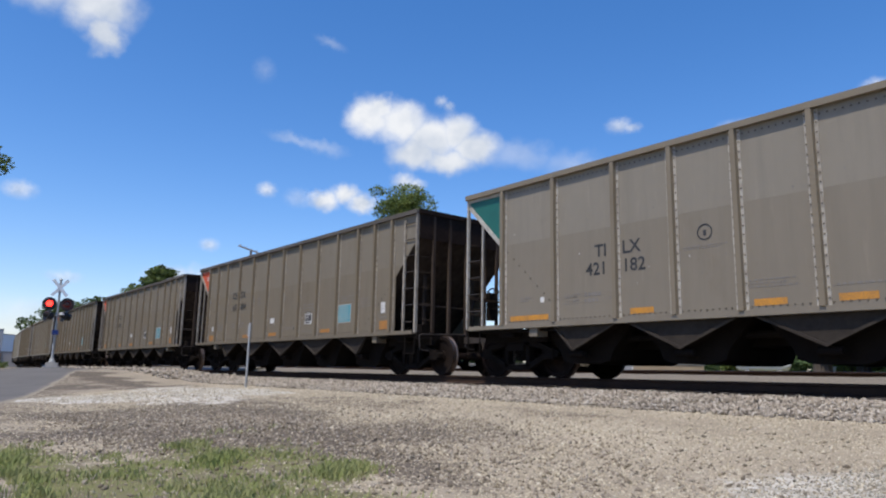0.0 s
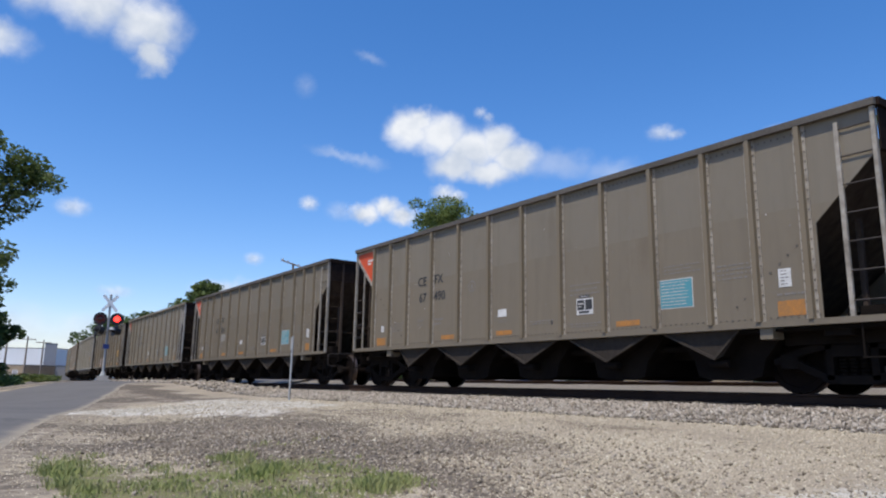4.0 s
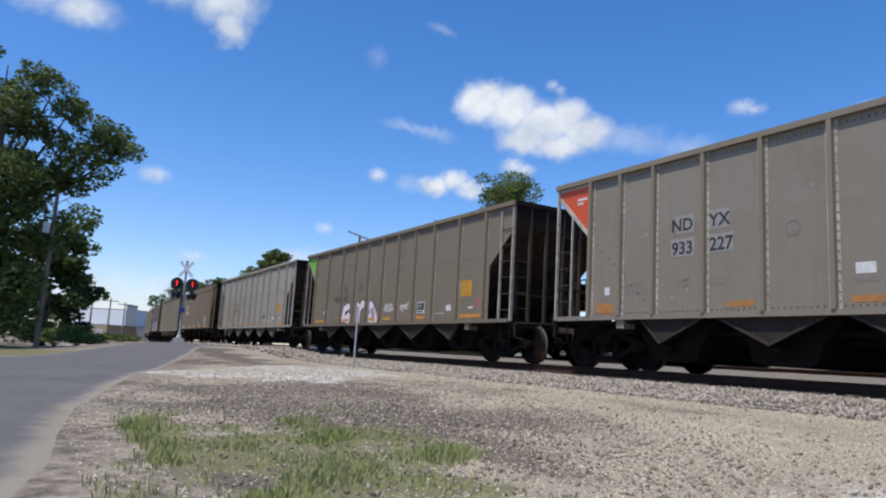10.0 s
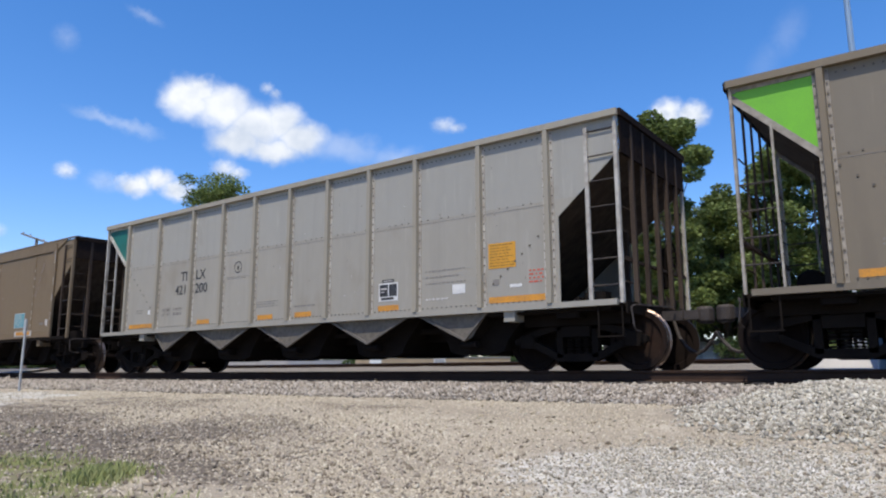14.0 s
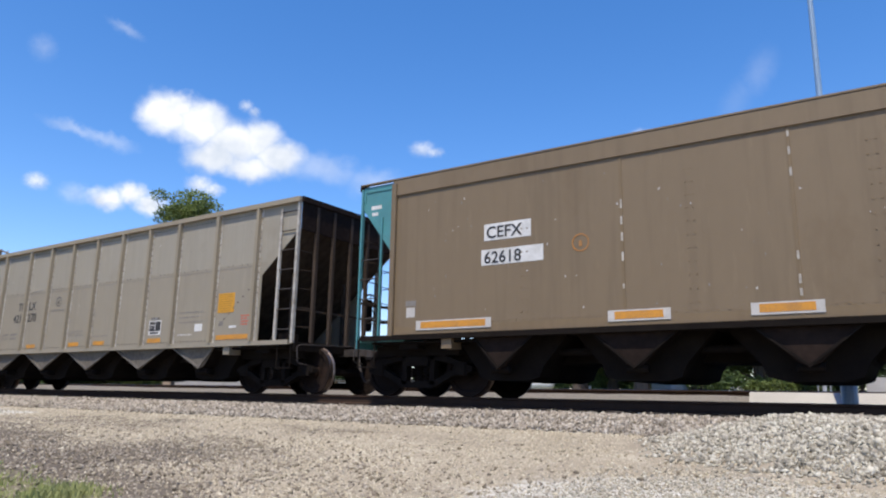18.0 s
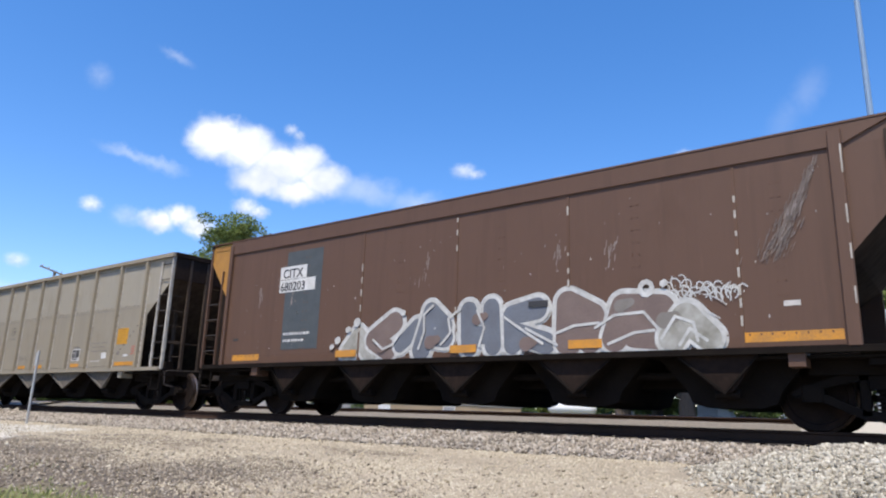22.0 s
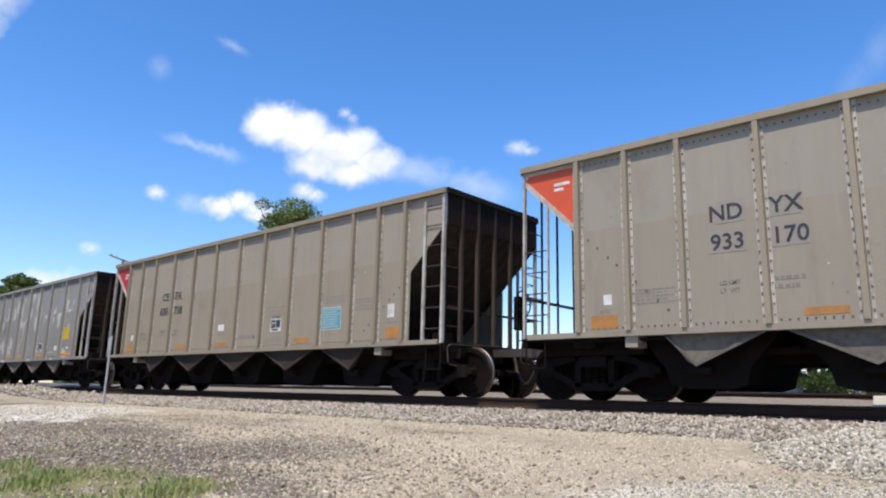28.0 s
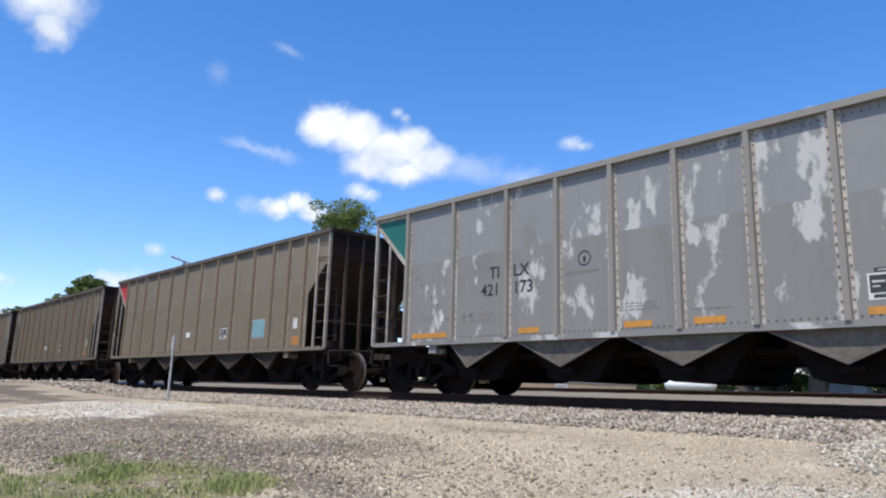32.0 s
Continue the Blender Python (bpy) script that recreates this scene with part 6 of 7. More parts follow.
# thin lines and shading inside the letters
for x, z, pts in ((5.3, 1.2, ((0.1, 0.2), (0.35, 0.02), (0.6, 0.1), (0.75, 0.3))), (6.5, 1.2, ((0, 0), (0.12, 0.3), (0.1, 0.6), (0.3, 0.75))), (7.0, 1.15, ((0, 0.1), (0.2, 0.3), (0.15, 0.55), (0.4, 0.7))), (7.75, 1.2, ((0, 0.6), (0.15, 0.3), (0.05, 0.0))),
                  (8.3, 1.15, ((0, 0.5), (0.3, 0.3), (0.7, 0.05))), (8.5, 1.15, ((0.2, 0.3), (0.55, 0.12), (0.75, 0.02))), (9.25, 1.35, ((0, 0), (0.3, 0.1), (0.7, 0.12))), (9.9, 1.25, ((0, 0.15), (0.3, 0.32), (0.75, 0.34), (0.95, 0.1))), (10.1, 1.1, ((0.0, 0.05), (0.4, 0.2), (0.7, 0.22))), (10.9, 1.1, ((0, 0.1), (0.2, 0.4), (0.45, 0.3), (0.5, 0.05))), (11.1, 1.1, ((0.05, 0.0), (0.2, 0.22), (0.42, 0.05)))):
    blob(car, "graffiti_line", x, z, [(p, q, 0.02, u, v, 0.022) for (p, q), (u, v) in zip(pts, pts[1:])], M_SILVER, 0, 0.0325)
for x, z, r in ((5.6, 1.25, 0.10), (6.75, 1.3, 0.12), (7.75, 1.65, 0.10), (8.7, 1.2, 0.12), (10.3, 1.7, 0.10), (10.95, 1.45, 0.12)):
    blob(car, "graffiti_shade", x, z, [(0, 0, r, 0.16, 0.05, r * 0.6)], M_MAUVE if x < 9 else M_FADED, 0, 0.0315)
for a in (4.42, 7.2, 9.45):
    decal(car, "reflector_strip", a, a + 0.55, 1.10, 1.23, M_ORANGE, lift=0.036)
decal(car, "dark_tag", 8.75, 9.1, 1.78, 1.88, M_BLACKPAINT, lift=0.036)
wear_specks(car, 50, 209)

# pale scrapes and washed runs on the brown car
M_WASH = shade("washed_paint", (0.175, 0.142, 0.122), (0.125, 0.095, 0.08), rough=0.75, scale=5, bump=0)
M_SCRAPE = shade("bare_scrape", (0.27, 0.225, 0.20), (0.17, 0.13, 0.11), rough=0.7, scale=4, bump=0)
rng = random.Random(8)
def scrapes(car, n, start, stop, spread, mat=M_SCRAPE, thick=0.026, rise=0.0):
    """Short pale scuffs strewn along one slanting stroke, thinning out below."""
    sh, y = Shape(), -SIDE - 0.004 - rise
    lift = 0.00003
    for i in range(n):
        u = rng.betavariate(1.7, 1.5)
        x = start[0] + (stop[0] - start[0]) * u + rng.gauss(0, spread * (0.15 + 0.85 * u))
        z = start[1] + (stop[1] - start[1]) * u
        l, w = rng.uniform(0.03, 0.16), rng.uniform(0.25, 1.0) * thick
        lean = (start[0] - stop[0]) / max(0.2, start[1] - stop[1]) * l * rng.uniform(0.5, 1.2)
        y -= lift
        sh.quad((x - HALF, y, z), (x - HALF + w, y, z + 0.01), (x - HALF + lean + w, y, z + l), (x - HALF + lean, y, z + l * 0.93))
    return tagged(part("paint_scrape", sh, mat, car), kind="stuff")


scrapes(CARS[9], 420, (12.97, 3.37), (12.36, 2.10), 0.10, M_WASH, 0.020)
scrapes(CARS[9], 50, (12.97, 3.37), (12.33, 2.02), 0.13, M_SCRAPE, 0.020, 0.014)
for x in (9.3, 10.2, 6.6):
    scrapes(CARS[9], 16, (x, 2.9), (x - 0.1, 2.2), 0.10)
for x in (1.9, 3.0):
    scrapes(CARS[9], 12, (x, 2.7), (x, 2.2), 0.05)
scrapes(CARS[7], 60, (12.55, 3.35), (12.05, 2.2), 0.06)


# ---- surroundings ----
def spot(az, dist, z=None):
    """A place on the ground, az degrees from the far end of the track, dist metres off."""
    x, y = -math.cos(radians(az)) * dist, math.sin(radians(az)) * dist
    return x, y, (ground_z(x, y) if z is None else z)


M_GALV = shade("galvanised", (0.42, 0.43, 0.43), (0.33, 0.34, 0.34), rough=0.55, metal=0.15, scale=4, bump=0.05)
M_POLEWOOD = shade("pole_wood", (0.24, 0.20, 0.16), (0.15, 0.12, 0.095), rough=0.9, scale=3, stretch=(6, 6, 0.6), bump=0.4)
M_LEAF = [shade("leaf_" + n, a, b, rough=0.6, scale=0.35, fine=3, mix=0.8, bump=0, spec=0.3) for n, a, b in (("mid", (0.150, 0.188, 0.056), (0.088, 0.124, 0.036)), ("bright", (0.185, 0.228, 0.066), (0.118, 0.160, 0.045)), ("deep", (0.088, 0.126, 0.040), (0.052, 0.083, 0.027)))]
for m in M_LEAF:
    b = m.node_tree.nodes["Principled BSDF"]
    geo, vary, hsv = m.node_tree.nodes.new("ShaderNodeNewGeometry"), m.node_tree.nodes.new("ShaderNodeMapRange"), m.node_tree.nodes.new("ShaderNodeHueSaturation")
    vary.inputs["To Min"].default_value, vary.inputs["To Max"].default_value = 0.6, 1.5
    m.node_tree.links.new(geo.outputs["Random Per Island"], vary.inputs["Value"])
    m.node_tree.links.new(vary.outputs[0], hsv.inputs["Value"])
    m.node_tree.links.new(b.inputs["Base Color"].links[0].from_socket, hsv.inputs["Color"])
    m.node_tree.links.new(hsv.outputs[0], b.inputs["Base Color"])
    through_, both = m.node_tree.nodes.new("ShaderNodeBsdfTranslucent"), m.node_tree.nodes.new("ShaderNodeMixShader")
    both.inputs[0].default_value = 0.38
    m.node_tree.links.new(hsv.outputs[0], through_.inputs["Color"])
    m.node_tree.links.new(b.outputs[0], both.inputs[1])
    m.node_tree.links.new(through_.outputs[0], both.inputs[2])
    m.node_tree.links.new(both.outputs[0], m.node_tree.nodes["Material Output"].inputs["Surface"])
M_BARK = shade("bark", (0.11, 0.085, 0.065), (0.06, 0.048, 0.038), rough=0.95, scale=4, stretch=(4, 4, 0.7), bump=0.6)


def leaves(name, clumps, count, size, mat, parent, seed):
    """A crown: small folded leaves in clumps, thick at the rim of each clump and open between."""
    rng = np.random.default_rng(seed)
    c = np.array([k[:3] for k in clumps])
    r = np.array([k[3:6] for k in clumps])
    w = (r[:, 0] * r[:, 1] * r[:, 2]) ** 0.6
    pick = rng.choice(len(c), count, p=w / w.sum())
    d = rng.normal(size=(count, 3))
    d /= np.linalg.norm(d, axis=1, keepdims=True)
    rad = rng.uniform(0.45, 1.08, (count, 1)) ** 0.7
    p = c[pick] + d * rad * r[pick]
    a = rng.normal(size=(count, 3))
    a /= np.linalg.norm(a, axis=1, keepdims=True)
    a[:, 2] *= 0.6
    b = np.cross(a, rng.normal(size=(count, 3)))
    b /= np.linalg.norm(b, axis=1, keepdims=True)
    s = rng.uniform(0.6, 1.3, (count, 1)) * size
    n = np.cross(a, b) * 0.18
    v = np.stack([p - a * s, p + b * s * 0.45 + n * s, p + a * s, p - b * s * 0.45 + n * s], 1).reshape(-1, 3)
    me = bpy.data.meshes.new(name)
    me.vertices.add(4 * count)
    me.vertices.foreach_set("co", v.reshape(-1))
    me.loops.add(4 * count)
    me.loops.foreach_set("vertex_index", np.arange(4 * count, dtype=np.int32))
    me.polygons.add(count)
    me.polygons.foreach_set("loop_start", np.arange(0, 4 * count, 4, dtype=np.int32))
    me.update(calc_edges=True)
    me.materials.append(mat)
    ob = new(name, me)
    ob.parent = parent
    return ob


def tree(x, y, height, width, seed, leaf=0.28, count=6000, low=0.2, mat=0, label="leafy broad green tree", open_=0.75, group="trees"):
    rng = random.Random(seed)
    z = ground_z(x, y) - 0.05
    root = thing("tree", label, "tree", pose(x, y, z, 0, 0, rng.uniform(0, 360)), group=group)
    trunk = Shape()
    r0 = 0.028 * height
    bend = Vector((rng.uniform(-0.04, 0.04), rng.uniform(-0.04, 0.04), 0)) * height
    prev, rad = Vector((0, 0, 0)), r0 * 1.25
    clumps = []
    for i in range(1, 7):
        u = i / 6
        p = Vector((bend.x * u * u, bend.y * u * u, height * 0.82 * u))
        nr = r0 * (1 - 0.85 * u)
        trunk.tube(prev, p, rad, nr, 9)
        prev, rad = p, nr
    part("trunk", trunk, M_BARK, root)
    n = int(11 + height * 0.7)
    for i in range(n):
        u = low + (1 - low) * (i + rng.random()) / n
        a = i * 2.4 + rng.uniform(-0.4, 0.4)
        shape = math.sin(math.pi * min(1, 0.16 + 0.84 * (u - low) / (1 - low))) ** 0.6
        reach = width * 0.5 * shape * rng.uniform(0.55, 1.0) * open_ / 0.75
        base = Vector((bend.x * u * u, bend.y * u * u, height * 0.78 * max(0.12, u - 0.12)))
        tip = Vector((math.cos(a) * reach, math.sin(a) * reach, height * min(0.95, u + rng.uniform(-0.02, 0.05))))
        mid = base.lerp(tip, 0.5) + Vector((0, 0, -0.05 * reach))
        limb = Shape().tube(base, mid, r0 * 0.30 * (1.1 - u), r0 * 0.2 * (1.1 - u), 6, False).tube(mid, tip, r0 * 0.2 * (1.1 - u), r0 * 0.05, 6, False)
        part("limb", limb, M_BARK, root)
        for j in range(4):
            c = mid.lerp(tip, rng.uniform(0.3, 1.1)) + Vector((rng.uniform(-1, 1), rng.uniform(-1, 1), rng.uniform(-0.4, 0.8))) * width * 0.06
            s = width * rng.uniform(0.06, 0.125)
            clumps.append((c.x, c.y, c.z, s * 1.25, s * 1.25, s * 0.8))
    leaves("crown", clumps, count, leaf, M_LEAF[mat], root, seed)
    return root


def bush(x, y, height, width, seed, mat=0, label="dense green bush beside the tracks", count=1500, leaf=0.14):
    rng = random.Random(seed)
    root = thing("bush", label, "bush", pose(x, y, ground_z(x, y) - 0.03), group="bushes")
    stem, clumps = Shape(), []
    for i in range(9):
        a = i * 2.4
        t = Vector((math.cos(a) * width * 0.4 * rng.random(), math.sin(a) * width * 0.4 * rng.random(), height * rng.uniform(0.35, 0.85)))
        stem.tube((0, 0, 0), t, 0.03, 0.01, 5, False)
        clumps.append((t.x, t.y, t.z, width * 0.25, width * 0.25, height * 0.25))
    part("stem", stem, M_BARK, root)
    leaves("foliage", clumps, count, leaf, M_LEAF[mat], root, seed)
    return root


# the big trees by the road
def big_tree():
    x, y, z = spot(-3.6, 46)
    root = thing("tree", "tall spreading cottonwood with dark leafy shade beneath", "tree", pose(x, y, z - 0.1), group="trees")
    trunk = Shape().tube((0, 0, 0), (0.2, 0.1, 5), 0.6, 0.42, 12).tube((0.2, 0.1, 5), (0.4, 0.3, 10), 0.42, 0.22, 10).tube((0.4, 0.3, 10), (0.3, 0.2, 15.0), 0.22, 0.07, 8)
    part("trunk", trunk, M_BARK, root)
    rng = random.Random(5)
    clumps = []
    # limbs: side reach along the view's right, depth, height
    spec = [(-7, 2, 9.0), (-5, -2, 12), (-3, 1, 14.6), (0, -1, 15.2), (1.6, 1, 14.4), (3.4, 0, 12.6), (5.1, 0.5, 11.9), (6.6, 0, 11.1), (5.2, -0.6, 10.3), (4.5, 0.4, 7.6), (2.4, 0, 9.4), (1.0, -2, 10.5), (-1.5, 2, 8.0), (1.5, 1.2, 6.2), (-4, 0, 5.5), (2.6, -0.4, 4.2), (3.4, 0.2, 6.3), (6.0, -0.3, 11.9), (2.4, 0.6, 13.4), (4.6, 0, 10.6), (-1, -1.5, 4.0), (0.5, 0.5, 12.2), (-8.5, 0, 12.5), (-10, 0, 7)]
    for sx, dy, h in spec:
        h += 1.3 * step(7, 11, h)
        tip = Vector((dy, sx, h))
        base = Vector((0.2, 0.1, max(1.8, h * 0.55 - 0.5)))
        mid = base.lerp(tip, 0.55) + Vector((0, 0, -0.3))
        part("limb", Shape().tube(base, mid, 0.17, 0.1, 7, False).tube(mid, tip, 0.1, 0.03, 6, False), M_BARK, root)
        for j in range(5):
            c = mid.lerp(tip, rng.uniform(0.35, 1.1)) + Vector((rng.uniform(-0.9, 0.9), rng.uniform(-0.8, 0.8), rng.uniform(-0.5, 0.7)))
            s = rng.uniform(0.42, 0.95)
            clumps.append((c.x, c.y, c.z, s * 1.3, s * 1.3, s * 0.85))
    for j in range(84):
        clumps.append((rng.uniform(-2, 2), rng.uniform(-11.0, 2.8), rng.uniform(0.6, 10.5), 1.5, 1.5, 1.1))
    leaves("crown", clumps, 62000, 0.17, M_LEAF[0], root, 77)


big_tree()
for az, d, h, w, seed, mat in ((-9.5, 52, 15, 12, 21, 2), (-16, 44, 14, 11, 22, 0), (1.0, 62, 9, 9, 23, 2)):
    x, y, z = spot(az, d)
    tree(x, y, h, w, seed, 0.3, 9000, 0.1, mat, "broad dark green tree beside the road")
for az, d, h, w, seed in ((3.2, 48, 1.2, 3.2, 31), (4.2, 60, 1.1, 4.0, 32), (1.8, 54, 1.3, 3.4, 33), (6.0, 85, 0.9, 5.0, 34)):
    x, y, z = spot(az, d)
    bush(x, y, h, w, seed, 1 if seed % 2 else 0)
# trees behind the train
for az, d, h, w, seed, cnt, mat in ((35.4, 62, 16.6, 11.0, 41, 19000, 1), (16.8, 118, 16.4, 9.5, 42, 7000, 0), (14.8, 122, 12.0, 8.0, 43, 4000, 0), (12.6, 130, 11.5, 12, 44, 4500, 2), (10.6, 140, 10.5, 13, 45, 4500, 2), (18.6, 128, 12.5, 9, 46, 3500, 2),
                                    (72.0, 40, 14.0, 6.0, 51, 19000, 1), (67.3, 45, 16.0, 6.0, 59, 17000, 0), (76.0, 46, 11.6, 7.5, 82, 15000, 0), (80.4, 43, 12.4, 7.5, 52, 17000, 1), (83.6, 46, 13.7, 8.5, 53, 17000, 1), (90.2, 43, 13.6, 8.0, 54, 15000, 0), (95, 46, 12.0, 8.0, 55, 8000, 2), (86.8, 52, 5.5, 8.0, 58, 8000, 2), (69.8, 49, 13.2, 8.0, 71, 19000, 0), (62.2, 52, 4.6, 4.5, 72, 5000, 1), (69.5, 58, 10.5, 9.5, 73, 9000, 2), (73.5, 60, 11.0, 9.5, 74, 9000, 2), (77.6, 58, 10.5, 9.5, 75, 9000, 2), (82.0, 60, 10.0, 9.5, 76, 9000, 2), (101, 52, 13, 9, 57, 4000, 0)):
    x, y, z = spot(az, d)
    tree(x, y, h, w, seed, 0.15 if d < 70 else 0.38, cnt * (2 if d < 70 else 1), 0.12 if d < 60 else 0.25, mat, "green leafy tree beyond the railway tracks", 0.8)
for i, (az, d, h, w) in enumerate(((69.5, 50, 2.4, 4), (77.5, 39, 1.5, 3.0), (80.5, 41, 1.3, 3.0), (83.5, 44, 1.1, 3), (89.5, 42, 1.4, 4), (29, 90, 2.2, 8), (33, 88, 2.4, 9), (25, 96, 2.4, 9))):
    x, y, z = spot(az, d)
    bush(x, y, h, w, 60 + i, 2 if i % 2 else 0, count=1800 if d < 60 else 4500, leaf=0.12 if d < 60 else 0.26)

M_REDLAMP = glow("lit_red_lamp", (1.0, 0.03, 0.02), 3.0)
M_DARKRED = shade("dark_red_lens", (0.07, 0.006, 0.006), (0.05, 0.006, 0.006), rough=0.2, bump=0, spec=0.6)
M_BLACK = shade("black_enamel", (0.012, 0.012, 0.013), (0.02, 0.02, 0.02), rough=0.5, bump=0)
M_SIGNWHITE = shade("sign_white", (0.72, 0.73, 0.74), (0.62, 0.63, 0.64), rough=0.5, bump=0)
M_CONCRETE = shade("concrete", (0.42, 0.40, 0.37), (0.32, 0.305, 0.28), rough=0.9, scale=2, bump=0.3, stain=(0.25, 0.235, 0.21))
M_BLUE = shade("blue_plate", (0.03, 0.06, 0.25), (0.03, 0.06, 0.2), rough=0.5, bump=0)
flashing = []
bulb_rest = pose(0, -0.055, 0)


def crossing_signal(x, y, z, turn):
    """A mast with a crossbuck, two flashing lamps facing the road and a pair facing back, on a concrete foot."""
    sig = thing("crossing_signal", "silver railway crossing mast with crossbuck and flashing red lamps", "crossing signal", pose(x, y, z, 0, 0, turn))
    part("foundation", Shape().prism([(-0.42, -0.42), (0.42, -0.42), (0.42, 0.42), (-0.42, 0.42)], "z", -0.15, 0.14).prism([(-0.28, -0.28), (0.28, -0.28), (0.28, 0.28), (-0.28, 0.28)], "z", 0.14, 0.34), M_CONCRETE, sig)
    part("mast", Shape().tube((0, 0, 0.34), (0, 0, 4.55), 0.065, 0.06, 12).lathe([(0.075, 4.55), (0.075, 4.6), (0.03, 4.66), (0, 4.67)], 12).lathe([(0.15, 0.34), (0.15, 0.40), (0.09, 0.52), (0.07, 0.6)], 12), M_GALV, sig)
    for a in (50, -50):
        blade = part("crossbuck_blade", Shape().cut_box(-0.54, 0.54, -0.012, 0.0, -0.078, 0.078, 0.004), M_SIGNWHITE, sig)
        blade.matrix_basis = pose(0, -0.075 - (0.015 if a > 0 else 0), 4.15, 0, a, 0)
    part("crossarm", Shape().tube((-0.75, 0, 3.32), (0.75, 0, 3.32), 0.04, n=8).tube((-0.05, -0.55, 2.72), (-0.05, 0.4, 2.72), 0.035, n=8), M_GALV, sig)
    for s in (-1, 1):
        lamp = part("lamp_unit", Shape().lathe([(0.0, 0.0), (0.33, 0.0), (0.335, 0.012), (0.33, 0.024), (0.0, 0.024)], 28, (0, 0.02, 0), "y").lathe([(0.0, 0.2), (0.12, 0.18), (0.17, 0.1), (0.18, 0.02)], 20, (0, 0, 0), "y"), M_BLACK, sig)
        lamp.location = (s * 0.40, -0.1, 3.32)
        hood = Shape()
        n = 16
        for k in range(n + 1):
            a = math.pi * k / n
            for r, yy in ((0.175, 0.0), (0.185, -0.32 * (0.35 + 0.65 * math.sin(a)))):
                hood.v.append((r * math.cos(a), yy, r * math.sin(a)))
        hood.f = [(2 * k, 2 * k + 1, 2 * k + 3, 2 * k + 2) for k in range(n)]
        part("hood", hood, M_BLACK, lamp)
        bulb = part("lens", Shape().lathe([(0.0, -0.03), (0.10, -0.022), (0.155, -0.004), (0.155, 0.004), (0.10, 0.022), (0.0, 0.03)], 24, (0, 0, 0), "y"), M_REDLAMP, lamp)
        bulb.data.materials.append(M_DARKRED)
        for p in bulb.data.polygons:
            p.material_index = 0 if p.center.y < 0 else 1
        bulb.matrix_basis = bulb_rest
        flashing.append((bulb, 0 if s < 0 else 1))
    for s in (-1, 1):
        lamp = part("side_lamp_unit", Shape().lathe([(0.0, 0.0), (0.33, 0.0), (0.33, 0.024), (0.0, 0.024)], 24, (0, 0, 0), "y").lathe([(0.0, 0.2), (0.12, 0.18), (0.18, 0.02)], 16, (0, 0, 0), "y").lathe([(0.0, -0.03), (0.15, -0.01), (0.15, 0.0)], 16, (0, 0, 0), "y"), M_BLACK, sig)
        lamp.matrix_basis = pose(-0.05 + s * 0.40, -0.2 if s < 0 else 0.25, 2.74, 18, 0, 112)
        part("hood", Shape().lathe([(0.175, 0.0), (0.19, -0.28)], 20, (0, 0, 0), "y"), M_BLACK, lamp)
    part("bell", Shape().lathe([(0.0, 0.12), (0.1, 0.1), (0.14, 0.0), (0.15, -0.02)], 16, (0.2, -0.05, 2.78), "z"), M_GALV, sig)
    part("notice_plate", Shape().box(-0.15, 0.15, -0.085, -0.07, 1.75, 1.98), M_BLUE, sig, "small blue notice plate")
    return sig


crossing_signal(-40.55, 7.22, -0.12, 80)

# the grey marker post beside the ballast
x, y = -17.05, 7.45
post = thing("marker_post", "slim grey metal marker post with a small plate", "marker post", pose(x, y, ground_z(x, y), 0, 1.0, 0))
part("stake", Shape().prism([(-0.035, -0.02), (0.035, -0.02), (0.035, -0.012), (0.006, -0.012), (0.006, 0.02), (-0.006, 0.02), (-0.006, -0.012), (-0.035, -0.012)], "z", -0.2, 1.62), M_GALV, post)
part("plate", Shape().cut_box(-0.07, 0.07, -0.035, -0.021, 1.28, 1.58, 0.01), M_GALV, post)


def utility_pole(az, d, h, label, arm=1.2, cans=0, turn=0, lamp=False, z=None):
    x, y, z = spot(az, d, z)
    p = thing("utility_pole", label, "utility pole", pose(x, y, z - 0.1, 0, 0, turn), group="utility poles")
    part("pole", Shape().tube((0, 0, 0), (0, 0, h), 0.16, 0.10, 12), M_POLEWOOD, p)
    if arm:
        part("crossarm", Shape().cut_box(-arm, arm, -0.16, -0.06, h - 0.55, h - 0.43, 0.01), M_POLEWOOD, p)
        for u in (-0.9, -0.45, 0.45, 0.9):
            part("insulator", Shape().lathe([(0.0, 0.0), (0.04, 0.0), (0.05, 0.05), (0.03, 0.08), (0.045, 0.12), (0.0, 0.16)], 8, (u * arm, -0.11, h - 0.43)), M_CONCRETE, p)
    return p


pole = utility_pole(0.7, 45, 9.0, "wooden utility pole with a white meter box and street lamp", arm=0, z=-0.82)
part("transformer_box", Shape().cut_box(-0.05, 0.45, -0.5, -0.14, 6.55, 7.15, 0.04), M_SIGNWHITE, pole, "white box")
part("sign_plate", Shape().box(-0.14, 0.14, -0.19, -0.165, 2.4, 2.75), M_SIGNWHITE, pole)
part("lamp_arm", Shape().tube((0, 0, 8.3), (0.15, 0.7, 8.8), 0.03).tube((0.15, 0.7, 8.8), (0.2, 1.3, 8.85), 0.03).tube((0, 0, 8.3), (-0.4, -2.2, 8.9), 0.035).tube((0.1, 0.4, 8.6), (0.3, 1.1, 8.2), 0.02), M_GALV, pole)
part("lamp_head", Shape().lathe([(0.0, 0.25), (0.08, 0.22), (0.2, 0.05), (0.22, 0.0), (0.15, -0.12), (0.0, -0.16)], 14, (-0.45, -2.5, 8.85)), M_SIGNWHITE, pole)
pole = utility_pole(23.3, 62, 10.30, "wooden utility pole with a leaning crossarm behind the train", 0, turn=52)
